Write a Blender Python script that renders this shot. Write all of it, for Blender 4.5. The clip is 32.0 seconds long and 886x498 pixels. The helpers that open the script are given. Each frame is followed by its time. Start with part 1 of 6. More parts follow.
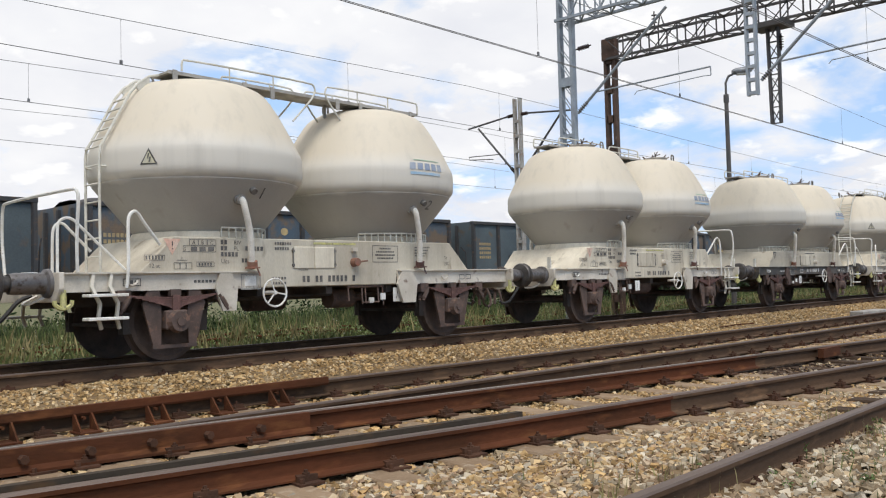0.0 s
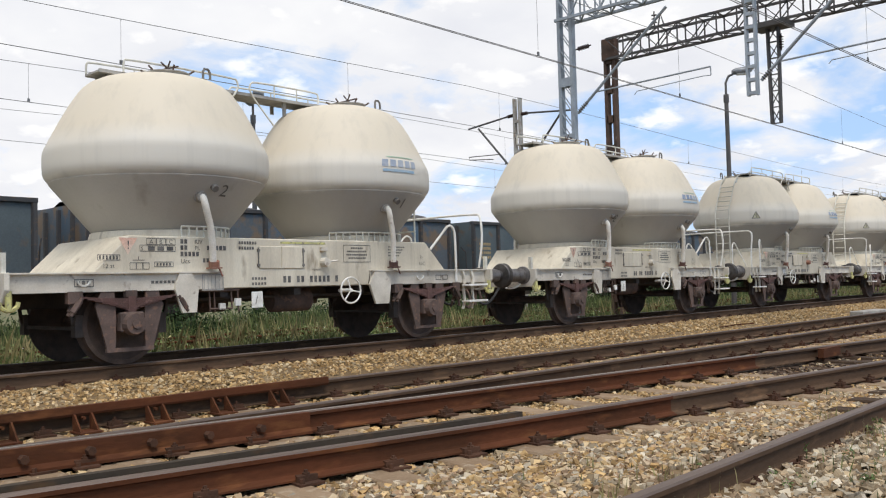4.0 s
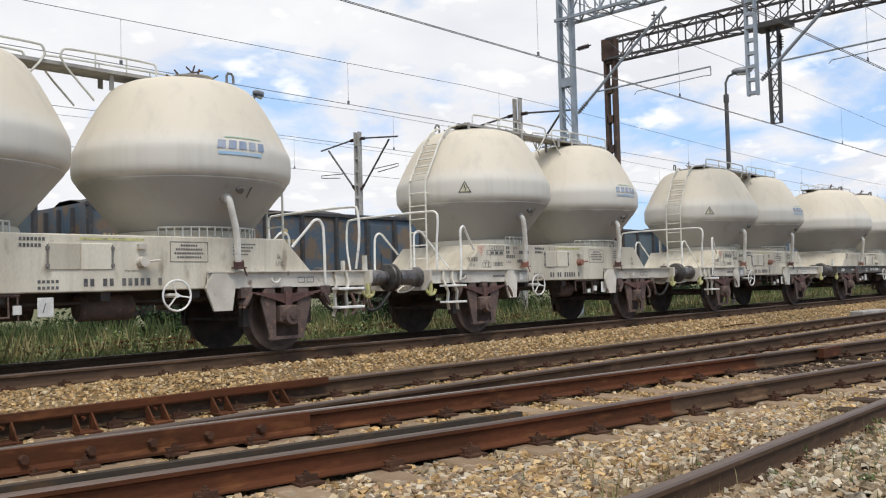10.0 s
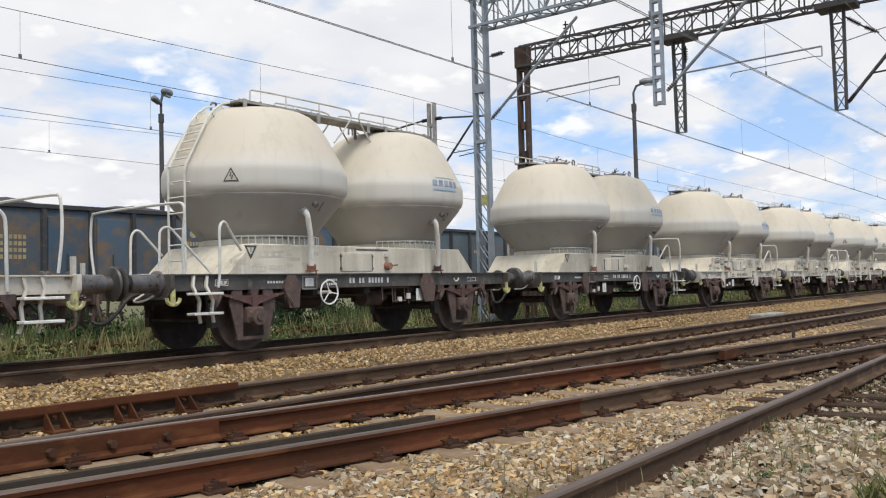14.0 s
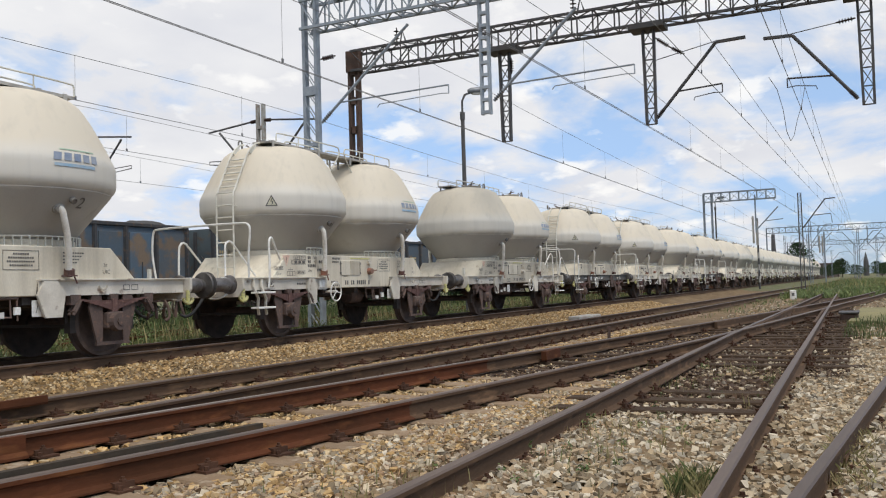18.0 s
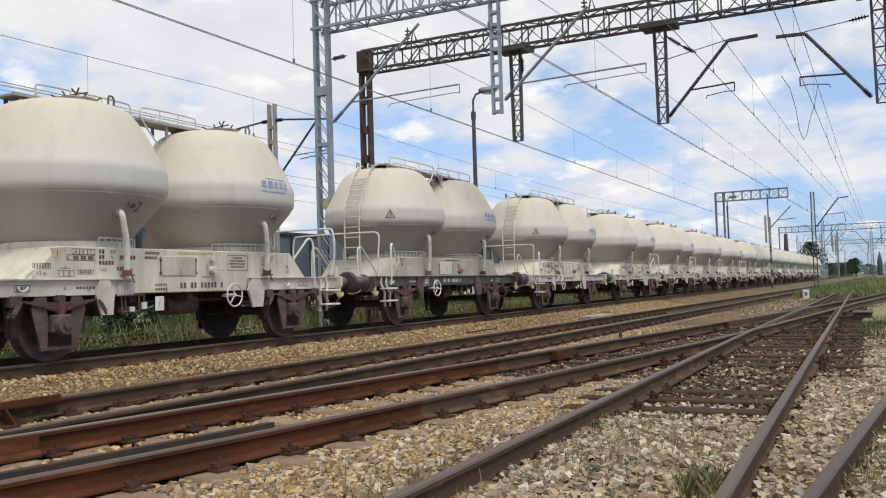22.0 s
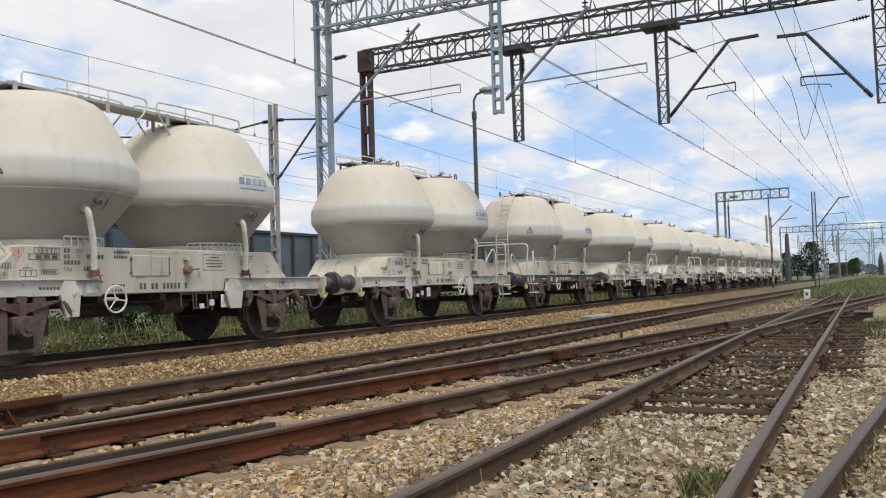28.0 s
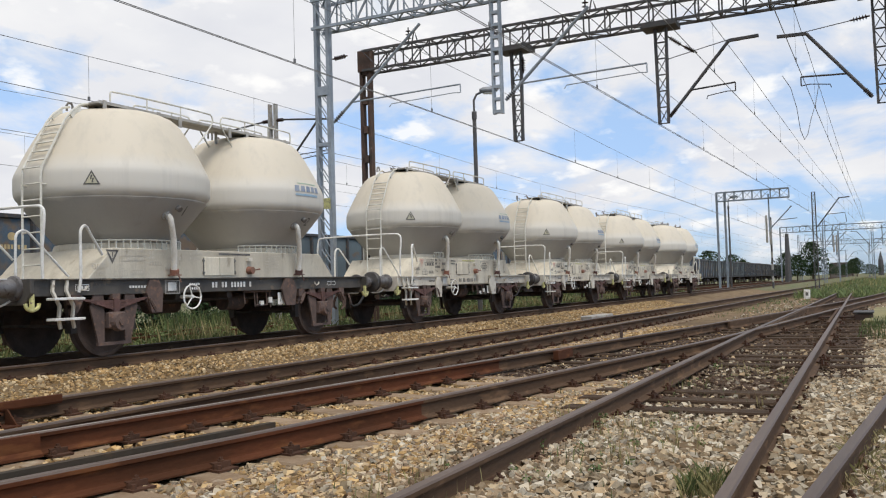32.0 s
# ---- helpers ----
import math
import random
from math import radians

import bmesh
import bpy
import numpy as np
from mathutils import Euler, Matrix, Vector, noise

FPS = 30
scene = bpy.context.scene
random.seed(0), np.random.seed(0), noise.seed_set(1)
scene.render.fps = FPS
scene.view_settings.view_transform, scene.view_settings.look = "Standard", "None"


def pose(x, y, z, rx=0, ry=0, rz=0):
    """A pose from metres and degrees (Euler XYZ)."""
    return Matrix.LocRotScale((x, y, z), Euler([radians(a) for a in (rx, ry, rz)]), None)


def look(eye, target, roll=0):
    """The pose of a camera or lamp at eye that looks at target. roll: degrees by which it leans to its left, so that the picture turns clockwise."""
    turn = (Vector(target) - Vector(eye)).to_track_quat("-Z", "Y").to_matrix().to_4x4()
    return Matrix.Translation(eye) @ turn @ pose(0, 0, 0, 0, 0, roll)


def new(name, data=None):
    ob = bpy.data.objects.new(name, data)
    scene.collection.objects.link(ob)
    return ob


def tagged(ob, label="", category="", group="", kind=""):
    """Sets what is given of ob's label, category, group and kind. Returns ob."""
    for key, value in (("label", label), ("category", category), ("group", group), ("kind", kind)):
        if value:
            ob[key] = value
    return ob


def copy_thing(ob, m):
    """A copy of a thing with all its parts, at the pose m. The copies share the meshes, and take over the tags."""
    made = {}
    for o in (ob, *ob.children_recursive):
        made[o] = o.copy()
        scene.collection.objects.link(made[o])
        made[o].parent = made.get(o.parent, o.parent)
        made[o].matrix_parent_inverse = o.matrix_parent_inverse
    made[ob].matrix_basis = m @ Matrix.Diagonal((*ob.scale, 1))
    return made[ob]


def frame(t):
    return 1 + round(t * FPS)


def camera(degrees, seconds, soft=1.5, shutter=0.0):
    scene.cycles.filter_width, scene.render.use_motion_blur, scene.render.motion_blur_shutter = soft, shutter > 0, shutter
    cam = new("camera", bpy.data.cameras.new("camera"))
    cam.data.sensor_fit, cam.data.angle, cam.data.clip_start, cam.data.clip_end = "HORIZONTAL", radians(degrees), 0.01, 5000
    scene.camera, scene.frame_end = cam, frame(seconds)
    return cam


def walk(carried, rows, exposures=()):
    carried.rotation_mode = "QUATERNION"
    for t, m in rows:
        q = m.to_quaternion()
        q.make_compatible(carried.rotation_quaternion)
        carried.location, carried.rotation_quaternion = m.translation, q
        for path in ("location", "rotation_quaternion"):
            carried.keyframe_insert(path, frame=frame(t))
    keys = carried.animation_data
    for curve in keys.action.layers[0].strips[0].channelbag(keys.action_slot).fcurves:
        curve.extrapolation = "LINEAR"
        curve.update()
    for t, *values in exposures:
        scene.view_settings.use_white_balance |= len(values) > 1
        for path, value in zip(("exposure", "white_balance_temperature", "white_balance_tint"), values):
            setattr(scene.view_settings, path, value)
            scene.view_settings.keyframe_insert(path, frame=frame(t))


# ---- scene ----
# World: x runs along the loaded train's track, y away from the camera, z up; z = 0 is the head of that track's rails.
EYE_Z = 0.873


def cam_pose(az, pitch, roll):
    """Camera at its stand, looking az degrees from +x towards +y."""
    return pose(0, 0, EYE_Z, 90 + pitch, 0, az - 90) @ pose(0, 0, 0, 0, 0, roll)


cam = camera(54.27, 32.0, 1.15)
walk(cam, [
    (0.0, cam_pose(43.12, 2.33, -1.52)),
    (12.4, cam_pose(43.12, 2.33, -1.52)),
    (13.0, cam_pose(43.01, 2.38, -1.53)),
    (13.25, cam_pose(42.65, 2.40, -1.50)),
    (13.5, cam_pose(41.77, 2.41, -1.48)),
    (13.75, cam_pose(39.95, 2.43, -1.45)),
    (14.0, cam_pose(37.39, 2.44, -1.45)),
    (14.5, cam_pose(31.78, 2.48, -1.53)),
    (14.75, cam_pose(29.3, 2.49, -1.60)),
    (15.0, cam_pose(27.16, 2.48, -1.68)),
    (15.25, cam_pose(25.9, 2.46, -1.70)),
    (15.5, cam_pose(25.24, 2.45, -1.70)),
    (16.3, cam_pose(25.35, 2.44, -1.71)),
    (17.5, cam_pose(25.96, 2.43, -1.72)),
    (18.5, cam_pose(26.35, 2.42, -1.73)),
    (20.0, cam_pose(26.63, 2.42, -1.73)),
    (23.0, cam_pose(26.97, 2.42, -1.73)),
    (24.0, cam_pose(26.97, 2.42, -1.73)),
    (32.0, cam_pose(26.97, 2.42, -1.73)),
], exposures=((0.0, 0.08), (12.8, 0.08), (15.5, -0.06), (22.0, -0.07), (28.0, -0.04), (32.0, -0.02)))

# ---- light ----
SUN_AZ, SUN_EL = 240.0, 60.0          # the sun stands behind the camera's left shoulder
world = bpy.data.worlds.new("sky")
scene.world = world
world.use_nodes = True
wn, wl = world.node_tree.nodes, world.node_tree.links
wn.clear()
w_out = wn.new("ShaderNodeOutputWorld")
w_bg = wn.new("ShaderNodeBackground")
w_sky = wn.new("ShaderNodeTexSky")
w_sky.sky_type = "NISHITA"
w_sky.sun_disc = False
w_sky.sun_elevation = radians(SUN_EL)
w_sky.sun_rotation = radians(90 - SUN_AZ)
w_sky.air_density, w_sky.dust_density, w_sky.ozone_density = 1.0, 0.1, 2.0
w_tc = wn.new("ShaderNodeTexCoord")
w_sep = wn.new("ShaderNodeSeparateXYZ")
w_add = wn.new("ShaderNodeMath"); w_add.operation = "ADD"; w_add.inputs[1].default_value = 0.30
w_max = wn.new("ShaderNodeMath"); w_max.operation = "MAXIMUM"; w_max.inputs[1].default_value = 0.03
w_dx = wn.new("ShaderNodeMath"); w_dx.operation = "DIVIDE"
w_dy = wn.new("ShaderNodeMath"); w_dy.operation = "DIVIDE"
w_com = wn.new("ShaderNodeCombineXYZ")
w_n1 = wn.new("ShaderNodeTexNoise")
w_n1.inputs["Scale"].default_value, w_n1.inputs["Detail"].default_value, w_n1.inputs["Roughness"].default_value = 2.3, 10.0, 0.56
w_n1.inputs["Distortion"].default_value = 0.25
w_ramp = wn.new("ShaderNodeValToRGB")
w_ramp.color_ramp.elements[0].position, w_ramp.color_ramp.elements[1].position = 0.42, 0.56
w_gain = wn.new("ShaderNodeMix"); w_gain.data_type = "RGBA"; w_gain.blend_type = "MULTIPLY"; w_gain.inputs[0].default_value = 1.0
w_gain.inputs[7].default_value = (0.232, 0.208, 0.187, 1)
w_low = wn.new("ShaderNodeMapRange")          # thinner air light towards the horizon
w_low.inputs["From Min"].default_value, w_low.inputs["From Max"].default_value = 0.0, 0.30
w_tint = wn.new("ShaderNodeMix"); w_tint.data_type = "RGBA"
w_tint.inputs[6].default_value, w_tint.inputs[7].default_value = (0.22, 0.34, 0.66, 1), (1, 1, 1, 1)
w_dim = wn.new("ShaderNodeVectorMath"); w_dim.operation = "MULTIPLY"
w_zc = wn.new("ShaderNodeMath"); w_zc.operation = "MINIMUM"; w_zc.inputs[1].default_value = 0.40
w_cov = wn.new("ShaderNodeMath"); w_cov.operation = "MULTIPLY_ADD"; w_cov.inputs[1].default_value = 0.42
w_cov2 = wn.new("ShaderNodeMath"); w_cov2.operation = "MULTIPLY_ADD"; w_cov2.inputs[1].default_value = 0.125
w_off = wn.new("ShaderNodeMath"); w_off.operation = "ADD"; w_off.inputs[1].default_value = -0.088
w_n2 = wn.new("ShaderNodeTexNoise")
w_n2.inputs["Scale"].default_value, w_n2.inputs["Detail"].default_value = 3.4, 8.0
w_cl = wn.new("ShaderNodeMix"); w_cl.data_type = "RGBA"
w_cl.inputs[6].default_value, w_cl.inputs[7].default_value = (0.64, 0.665, 0.755, 1), (1.045, 1.035, 1.015, 1)
w_mix = wn.new("ShaderNodeMix"); w_mix.data_type = "RGBA"
wl.new(w_tc.outputs["Generated"], w_sep.inputs[0])
wl.new(w_sep.outputs[2], w_add.inputs[0]); wl.new(w_add.outputs[0], w_max.inputs[0])
wl.new(w_sep.outputs[0], w_dx.inputs[0]); wl.new(w_max.outputs[0], w_dx.inputs[1])
wl.new(w_sep.outputs[1], w_dy.inputs[0]); wl.new(w_max.outputs[0], w_dy.inputs[1])
wl.new(w_dx.outputs[0], w_com.inputs[0]); wl.new(w_dy.outputs[0], w_com.inputs[1])
wl.new(w_com.outputs[0], w_n1.inputs["Vector"]); wl.new(w_com.outputs[0], w_n2.inputs["Vector"])
wl.new(w_sep.outputs[2], w_zc.inputs[0]); wl.new(w_zc.outputs[0], w_cov.inputs[0]); wl.new(w_n1.outputs[0], w_cov.inputs[2])
wl.new(w_sep.outputs[1], w_cov2.inputs[0]); wl.new(w_cov.outputs[0], w_cov2.inputs[2]); wl.new(w_cov2.outputs[0], w_off.inputs[0])
wl.new(w_off.outputs[0], w_ramp.inputs[0])
wl.new(w_sep.outputs[2], w_low.inputs["Value"])
wl.new(w_sky.outputs[0], w_gain.inputs[6])
wl.new(w_n2.outputs[0], w_cl.inputs[0])
wl.new(w_gain.outputs[2], w_dim.inputs[0]); wl.new(w_low.outputs[0], w_tint.inputs[0]); wl.new(w_tint.outputs[2], w_dim.inputs[1])
wl.new(w_ramp.outputs[0], w_mix.inputs[0]); wl.new(w_dim.outputs[0], w_mix.inputs[6]); wl.new(w_cl.outputs[2], w_mix.inputs[7])
w_n3 = wn.new("ShaderNodeTexNoise")           # small fair-weather puffs over the thin sheet
w_n3.inputs["Scale"].default_value, w_n3.inputs["Detail"].default_value, w_n3.inputs["Roughness"].default_value = 6.5, 7.0, 0.52
w_puff = wn.new("ShaderNodeMapRange")
w_puff.inputs["From Min"].default_value, w_puff.inputs["From Max"].default_value, w_puff.inputs["To Max"].default_value = 0.575, 0.68, 0.8
w_mix2 = wn.new("ShaderNodeMix"); w_mix2.data_type = "RGBA"
w_mix2.inputs[7].default_value = (1.06, 1.05, 1.03, 1)
wl.new(w_com.outputs[0], w_n3.inputs["Vector"]); wl.new(w_n3.outputs[0], w_puff.inputs["Value"])
wl.new(w_puff.outputs[0], w_mix2.inputs[0]); wl.new(w_mix.outputs[2], w_mix2.inputs[6])
wl.new(w_mix2.outputs[2], w_bg.inputs[0])
w_bg.inputs[1].default_value = 1.0
wl.new(w_bg.outputs[0], w_out.inputs[0])
sun = new("sun", bpy.data.lights.new("sun", "SUN"))
sun.data.energy, sun.data.angle, sun.data.color = 2.3, radians(22), (1.0, 0.945, 0.875)
sun.matrix_world = look((0, 0, 60), (-math.cos(radians(SUN_AZ)) * math.cos(radians(SUN_EL)) * 10, -math.sin(radians(SUN_AZ)) * math.cos(radians(SUN_EL)) * 10, 60 - math.sin(radians(SUN_EL)) * 10))


# ---- materials ----
def mat(name, base, rough=0.7, metal=0.0, second=None, spot=None, scale=3.0, fine=60.0, amount=0.5, bump=0.15, spot_at=0.62, stretch=(1, 1, 1), island=0.0, rand=0.12, grain=0.1, palette=None):
    """Surface with broad variation (base to second), stains (spot) and fine grain; places vary by Object Info's Random."""
    m = bpy.data.materials.new(name)
    m.use_nodes = True
    n, l = m.node_tree.nodes, m.node_tree.links
    b = n["Principled BSDF"]
    b.inputs["Roughness"].default_value, b.inputs["Metallic"].default_value = rough, metal
    if rough >= 0.8:
        b.inputs["Specular IOR Level"].default_value = 0.2
    tc, oi = n.new("ShaderNodeTexCoord"), n.new("ShaderNodeObjectInfo")
    mul = n.new("ShaderNodeMath"); mul.operation = "MULTIPLY"; mul.inputs[1].default_value = 37.0
    l.new(oi.outputs["Random"], mul.inputs[0])
    mp = n.new("ShaderNodeMapping")
    mp.inputs["Scale"].default_value = stretch
    l.new(tc.outputs["Object"], mp.inputs["Vector"])
    l.new(mul.outputs[0], mp.inputs["Location"])
    n1, n2, n3 = (n.new("ShaderNodeTexNoise") for _ in range(3))
    for q, s, d in ((n1, scale, 5.0), (n2, fine, 3.0), (n3, scale * 2.7, 7.0)):
        q.inputs["Scale"].default_value, q.inputs["Detail"].default_value = s, d
        l.new(mp.outputs[0], q.inputs["Vector"])
    second = second or tuple(0.72 * c for c in base)
    mx = n.new("ShaderNodeMix"); mx.data_type = "RGBA"
    mx.inputs[6].default_value, mx.inputs[7].default_value = (*base, 1), (*second, 1)
    rp = n.new("ShaderNodeMapRange")
    rp.inputs["From Min"].default_value, rp.inputs["From Max"].default_value = 0.35, 0.65
    rp.inputs["To Max"].default_value = amount * 2 if amount < 0.5 else 1.0
    l.new(n1.outputs[0], rp.inputs["Value"]); l.new(rp.outputs[0], mx.inputs[0])
    col = mx.outputs[2]
    if spot:
        rs = n.new("ShaderNodeMapRange")
        rs.inputs["From Min"].default_value, rs.inputs["From Max"].default_value = spot_at - 0.06, spot_at + 0.06
        l.new(n3.outputs[0], rs.inputs["Value"])
        ms = n.new("ShaderNodeMix"); ms.data_type = "RGBA"
        l.new(rs.outputs[0], ms.inputs[0]); l.new(col, ms.inputs[6]); ms.inputs[7].default_value = (*spot, 1)
        col = ms.outputs[2]
    if palette:
        gi, pr, pm = n.new("ShaderNodeNewGeometry"), n.new("ShaderNodeValToRGB"), n.new("ShaderNodeMix")
        pr.color_ramp.elements.remove(pr.color_ramp.elements[1])
        for i, c in enumerate(palette):
            e = pr.color_ramp.elements[0] if i == 0 else pr.color_ramp.elements.new(i / len(palette))
            e.color = (*c, 1)
        pr.color_ramp.interpolation = "CONSTANT"
        shuf, frac = n.new("ShaderNodeMath"), n.new("ShaderNodeMath")
        shuf.operation, shuf.inputs[1].default_value, frac.operation = "MULTIPLY", 57.3, "FRACT"
        l.new(gi.outputs["Random Per Island"], shuf.inputs[0]); l.new(shuf.outputs[0], frac.inputs[0]); l.new(frac.outputs[0], pr.inputs[0])
        pm.data_type = "RGBA"; pm.inputs[0].default_value = 0.6
        l.new(col, pm.inputs[6]); l.new(pr.outputs[0], pm.inputs[7])
        col = pm.outputs[2]
    hv = n.new("ShaderNodeHueSaturation")
    vr = n.new("ShaderNodeMapRange")
    vr.inputs["To Min"].default_value, vr.inputs["To Max"].default_value = 1 - rand, 1 + rand
    if island:
        ge = n.new("ShaderNodeNewGeometry")
        l.new(ge.outputs["Random Per Island"], vr.inputs["Value"])
        vr.inputs["To Min"].default_value, vr.inputs["To Max"].default_value = 1 - island, 1 + island
    else:
        l.new(oi.outputs["Random"], vr.inputs["Value"])
    gr = n.new("ShaderNodeMapRange")
    gr.inputs["From Min"].default_value, gr.inputs["From Max"].default_value, gr.inputs["To Min"].default_value, gr.inputs["To Max"].default_value = 0.3, 0.7, 1 - grain, 1 + grain
    l.new(n2.outputs[0], gr.inputs["Value"])
    mm = n.new("ShaderNodeMath"); mm.operation = "MULTIPLY"
    l.new(vr.outputs[0], mm.inputs[0]); l.new(gr.outputs[0], mm.inputs[1])
    l.new(mm.outputs[0], hv.inputs["Value"]); l.new(col, hv.inputs["Color"])
    l.new(hv.outputs[0], b.inputs["Base Color"])
    if bump:
        bp = n.new("ShaderNodeBump")
        bp.inputs["Strength"].default_value, bp.inputs["Distance"].default_value = bump, 0.01
        l.new(n2.outputs[0], bp.inputs["Height"]); l.new(bp.outputs[0], b.inputs["Normal"])
    return m


# grey base: the lower cone's shade is put into the colour
M_TANK = mat("tank_paint_shaded_cone", (0.39, 0.372, 0.335), 0.62, second=(0.35, 0.332, 0.295), spot=(0.29, 0.272, 0.235), scale=1.1, fine=70, bump=0.03, spot_at=0.69, stretch=(1, 1, 0.22), rand=0.09, grain=0.03)


def blend_dust_and_shade(m, dust, z0, z1):
    """Paler tone above a ragged height, for cement dust and for painted cone shade."""
    n, l = m.node_tree.nodes, m.node_tree.links
    b = n["Principled BSDF"]
    src = b.inputs["Base Color"].links[0].from_socket
    tc, sp, ns = n.new("ShaderNodeTexCoord"), n.new("ShaderNodeSeparateXYZ"), n.new("ShaderNodeTexNoise")
    ns.inputs["Scale"].default_value = 2.2
    l.new(tc.outputs["Object"], sp.inputs[0]); l.new(tc.outputs["Object"], ns.inputs["Vector"])
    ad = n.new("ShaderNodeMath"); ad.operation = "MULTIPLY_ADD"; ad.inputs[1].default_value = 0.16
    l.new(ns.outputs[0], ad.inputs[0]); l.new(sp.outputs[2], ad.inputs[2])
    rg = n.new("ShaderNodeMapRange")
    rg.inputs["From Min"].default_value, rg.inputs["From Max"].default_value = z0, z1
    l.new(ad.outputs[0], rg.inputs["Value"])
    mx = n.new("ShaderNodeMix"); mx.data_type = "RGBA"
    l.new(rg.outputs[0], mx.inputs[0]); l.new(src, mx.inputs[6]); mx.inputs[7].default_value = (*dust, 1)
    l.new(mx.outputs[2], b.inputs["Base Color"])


blend_dust_and_shade(M_TANK, (0.610, 0.575, 0.500), 2.37, 2.45)        # lit cream tone above the seam; the grey left below is painted shade
blend_dust_and_shade(M_TANK, (0.610, 0.545, 0.430), 2.80, 3.05)        # thicker tan dust on the upper cone


def drip_streaks(m, colour, amount, lo, hi, wide=4.5):
    """Narrow runs of dirt that rain has drawn down the paint."""
    n, l = m.node_tree.nodes, m.node_tree.links
    b = n["Principled BSDF"]
    src = b.inputs["Base Color"].links[0].from_socket
    tc, oi, mp, ns, n2 = n.new("ShaderNodeTexCoord"), n.new("ShaderNodeObjectInfo"), n.new("ShaderNodeMapping"), n.new("ShaderNodeTexNoise"), n.new("ShaderNodeTexNoise")
    mp.inputs["Scale"].default_value = (wide, wide, 0.22)
    sh = n.new("ShaderNodeMath"); sh.operation = "MULTIPLY"; sh.inputs[1].default_value = 61.0
    l.new(oi.outputs["Random"], sh.inputs[0]); l.new(sh.outputs[0], mp.inputs["Location"])
    l.new(tc.outputs["Object"], mp.inputs["Vector"]); l.new(mp.outputs[0], ns.inputs["Vector"])
    ns.inputs["Scale"].default_value, ns.inputs["Detail"].default_value, ns.inputs["Roughness"].default_value = 1.0, 8.0, 0.65
    n2.inputs["Scale"].default_value = 0.9
    l.new(tc.outputs["Object"], n2.inputs["Vector"])
    rg = n.new("ShaderNodeMapRange")
    rg.inputs["From Min"].default_value, rg.inputs["From Max"].default_value, rg.inputs["To Max"].default_value = lo, hi, amount
    l.new(ns.outputs[0], rg.inputs["Value"])
    pt = n.new("ShaderNodeMath"); pt.operation = "MULTIPLY"
    l.new(rg.outputs[0], pt.inputs[0]); l.new(n2.outputs[0], pt.inputs[1])
    mx = n.new("ShaderNodeMix"); mx.data_type = "RGBA"
    l.new(pt.outputs[0], mx.inputs[0]); l.new(src, mx.inputs[6]); mx.inputs[7].default_value = (*colour, 1)
    l.new(mx.outputs[2], b.inputs["Base Color"])


drip_streaks(M_TANK, (0.28, 0.265, 0.235), 0.45, 0.50, 0.74)
M_SKIRT = mat("skirt_paint", (0.665, 0.612, 0.49), 0.72, second=(0.50, 0.445, 0.345), spot=(0.30, 0.25, 0.18), scale=1.6, fine=60, bump=0.05, spot_at=0.68, stretch=(1, 1, 0.35), rand=0.15, grain=0.06)
drip_streaks(M_SKIRT, (0.25, 0.21, 0.15), 0.7, 0.48, 0.72, 6.0)
M_SOLE = mat("solebar_paint", (0.667, 0.621, 0.528), 0.75, second=(0.483, 0.437, 0.360), spot=(0.207, 0.149, 0.110), scale=2.4, fine=50, bump=0.08, spot_at=0.68, rand=0.08, grain=0.06)
M_SOLEB = mat("black_solebar_paint", (0.051, 0.047, 0.042), 0.6, second=(0.101, 0.089, 0.074), spot=(0.180, 0.136, 0.092), scale=2.4, fine=50, bump=0.1, spot_at=0.64)
M_GEAR = mat("running_gear_steel", (0.088, 0.066, 0.057), 0.8, second=(0.138, 0.096, 0.080), spot=(0.185, 0.112, 0.082), scale=5, fine=60, bump=0.2)
M_SPRING = mat("rusty_spring_steel", (0.138, 0.074, 0.064), 0.8, second=(0.102, 0.061, 0.053), spot=(0.18, 0.108, 0.09), scale=6, fine=70, bump=0.2)
M_WHEEL = mat("wheel_steel", (0.066, 0.050, 0.042), 0.8, 0.0, second=(0.104, 0.075, 0.061), scale=6, fine=50, bump=0.15)
M_TREAD = mat("polished_tread", (0.32, 0.31, 0.30), 0.28, 0.9, scale=8, bump=0.02)
M_DARK = mat("underframe_dark", (0.052, 0.047, 0.043), 0.85, second=(0.085, 0.070, 0.060), scale=4, bump=0.15)
M_BUFFER = mat("greasy_buffer_steel", (0.055, 0.05, 0.048), 0.5, 0.5, second=(0.12, 0.11, 0.10), scale=7, bump=0.1)
M_WHITE = mat("white_handrail_paint", (0.78, 0.77, 0.72), 0.5, second=(0.62, 0.60, 0.54), spot=(0.35, 0.26, 0.2), scale=5, fine=60, bump=0.03, spot_at=0.72)
M_CREAMRAIL = mat("cream_handrail_paint", (0.68, 0.66, 0.58), 0.6, second=(0.50, 0.48, 0.41), scale=5, bump=0.05)
M_GREYDECK = mat("walkway_grating", (0.42, 0.40, 0.36), 0.7, 0.1, second=(0.28, 0.265, 0.24), scale=5, bump=0.2)
M_INK = mat("dark_marking_paint", (0.065, 0.063, 0.062), 0.7, second=(0.16, 0.15, 0.135), scale=9, bump=0.0)
M_FAINT = mat("faded_marking_paint", (0.46, 0.42, 0.34), 0.7, second=(0.62, 0.57, 0.47), scale=5, bump=0.0)
M_STAY = mat("dusty_grey_plate", (0.20, 0.19, 0.17), 0.75, second=(0.13, 0.12, 0.11), spot=(0.09, 0.07, 0.055), scale=4, bump=0.1)
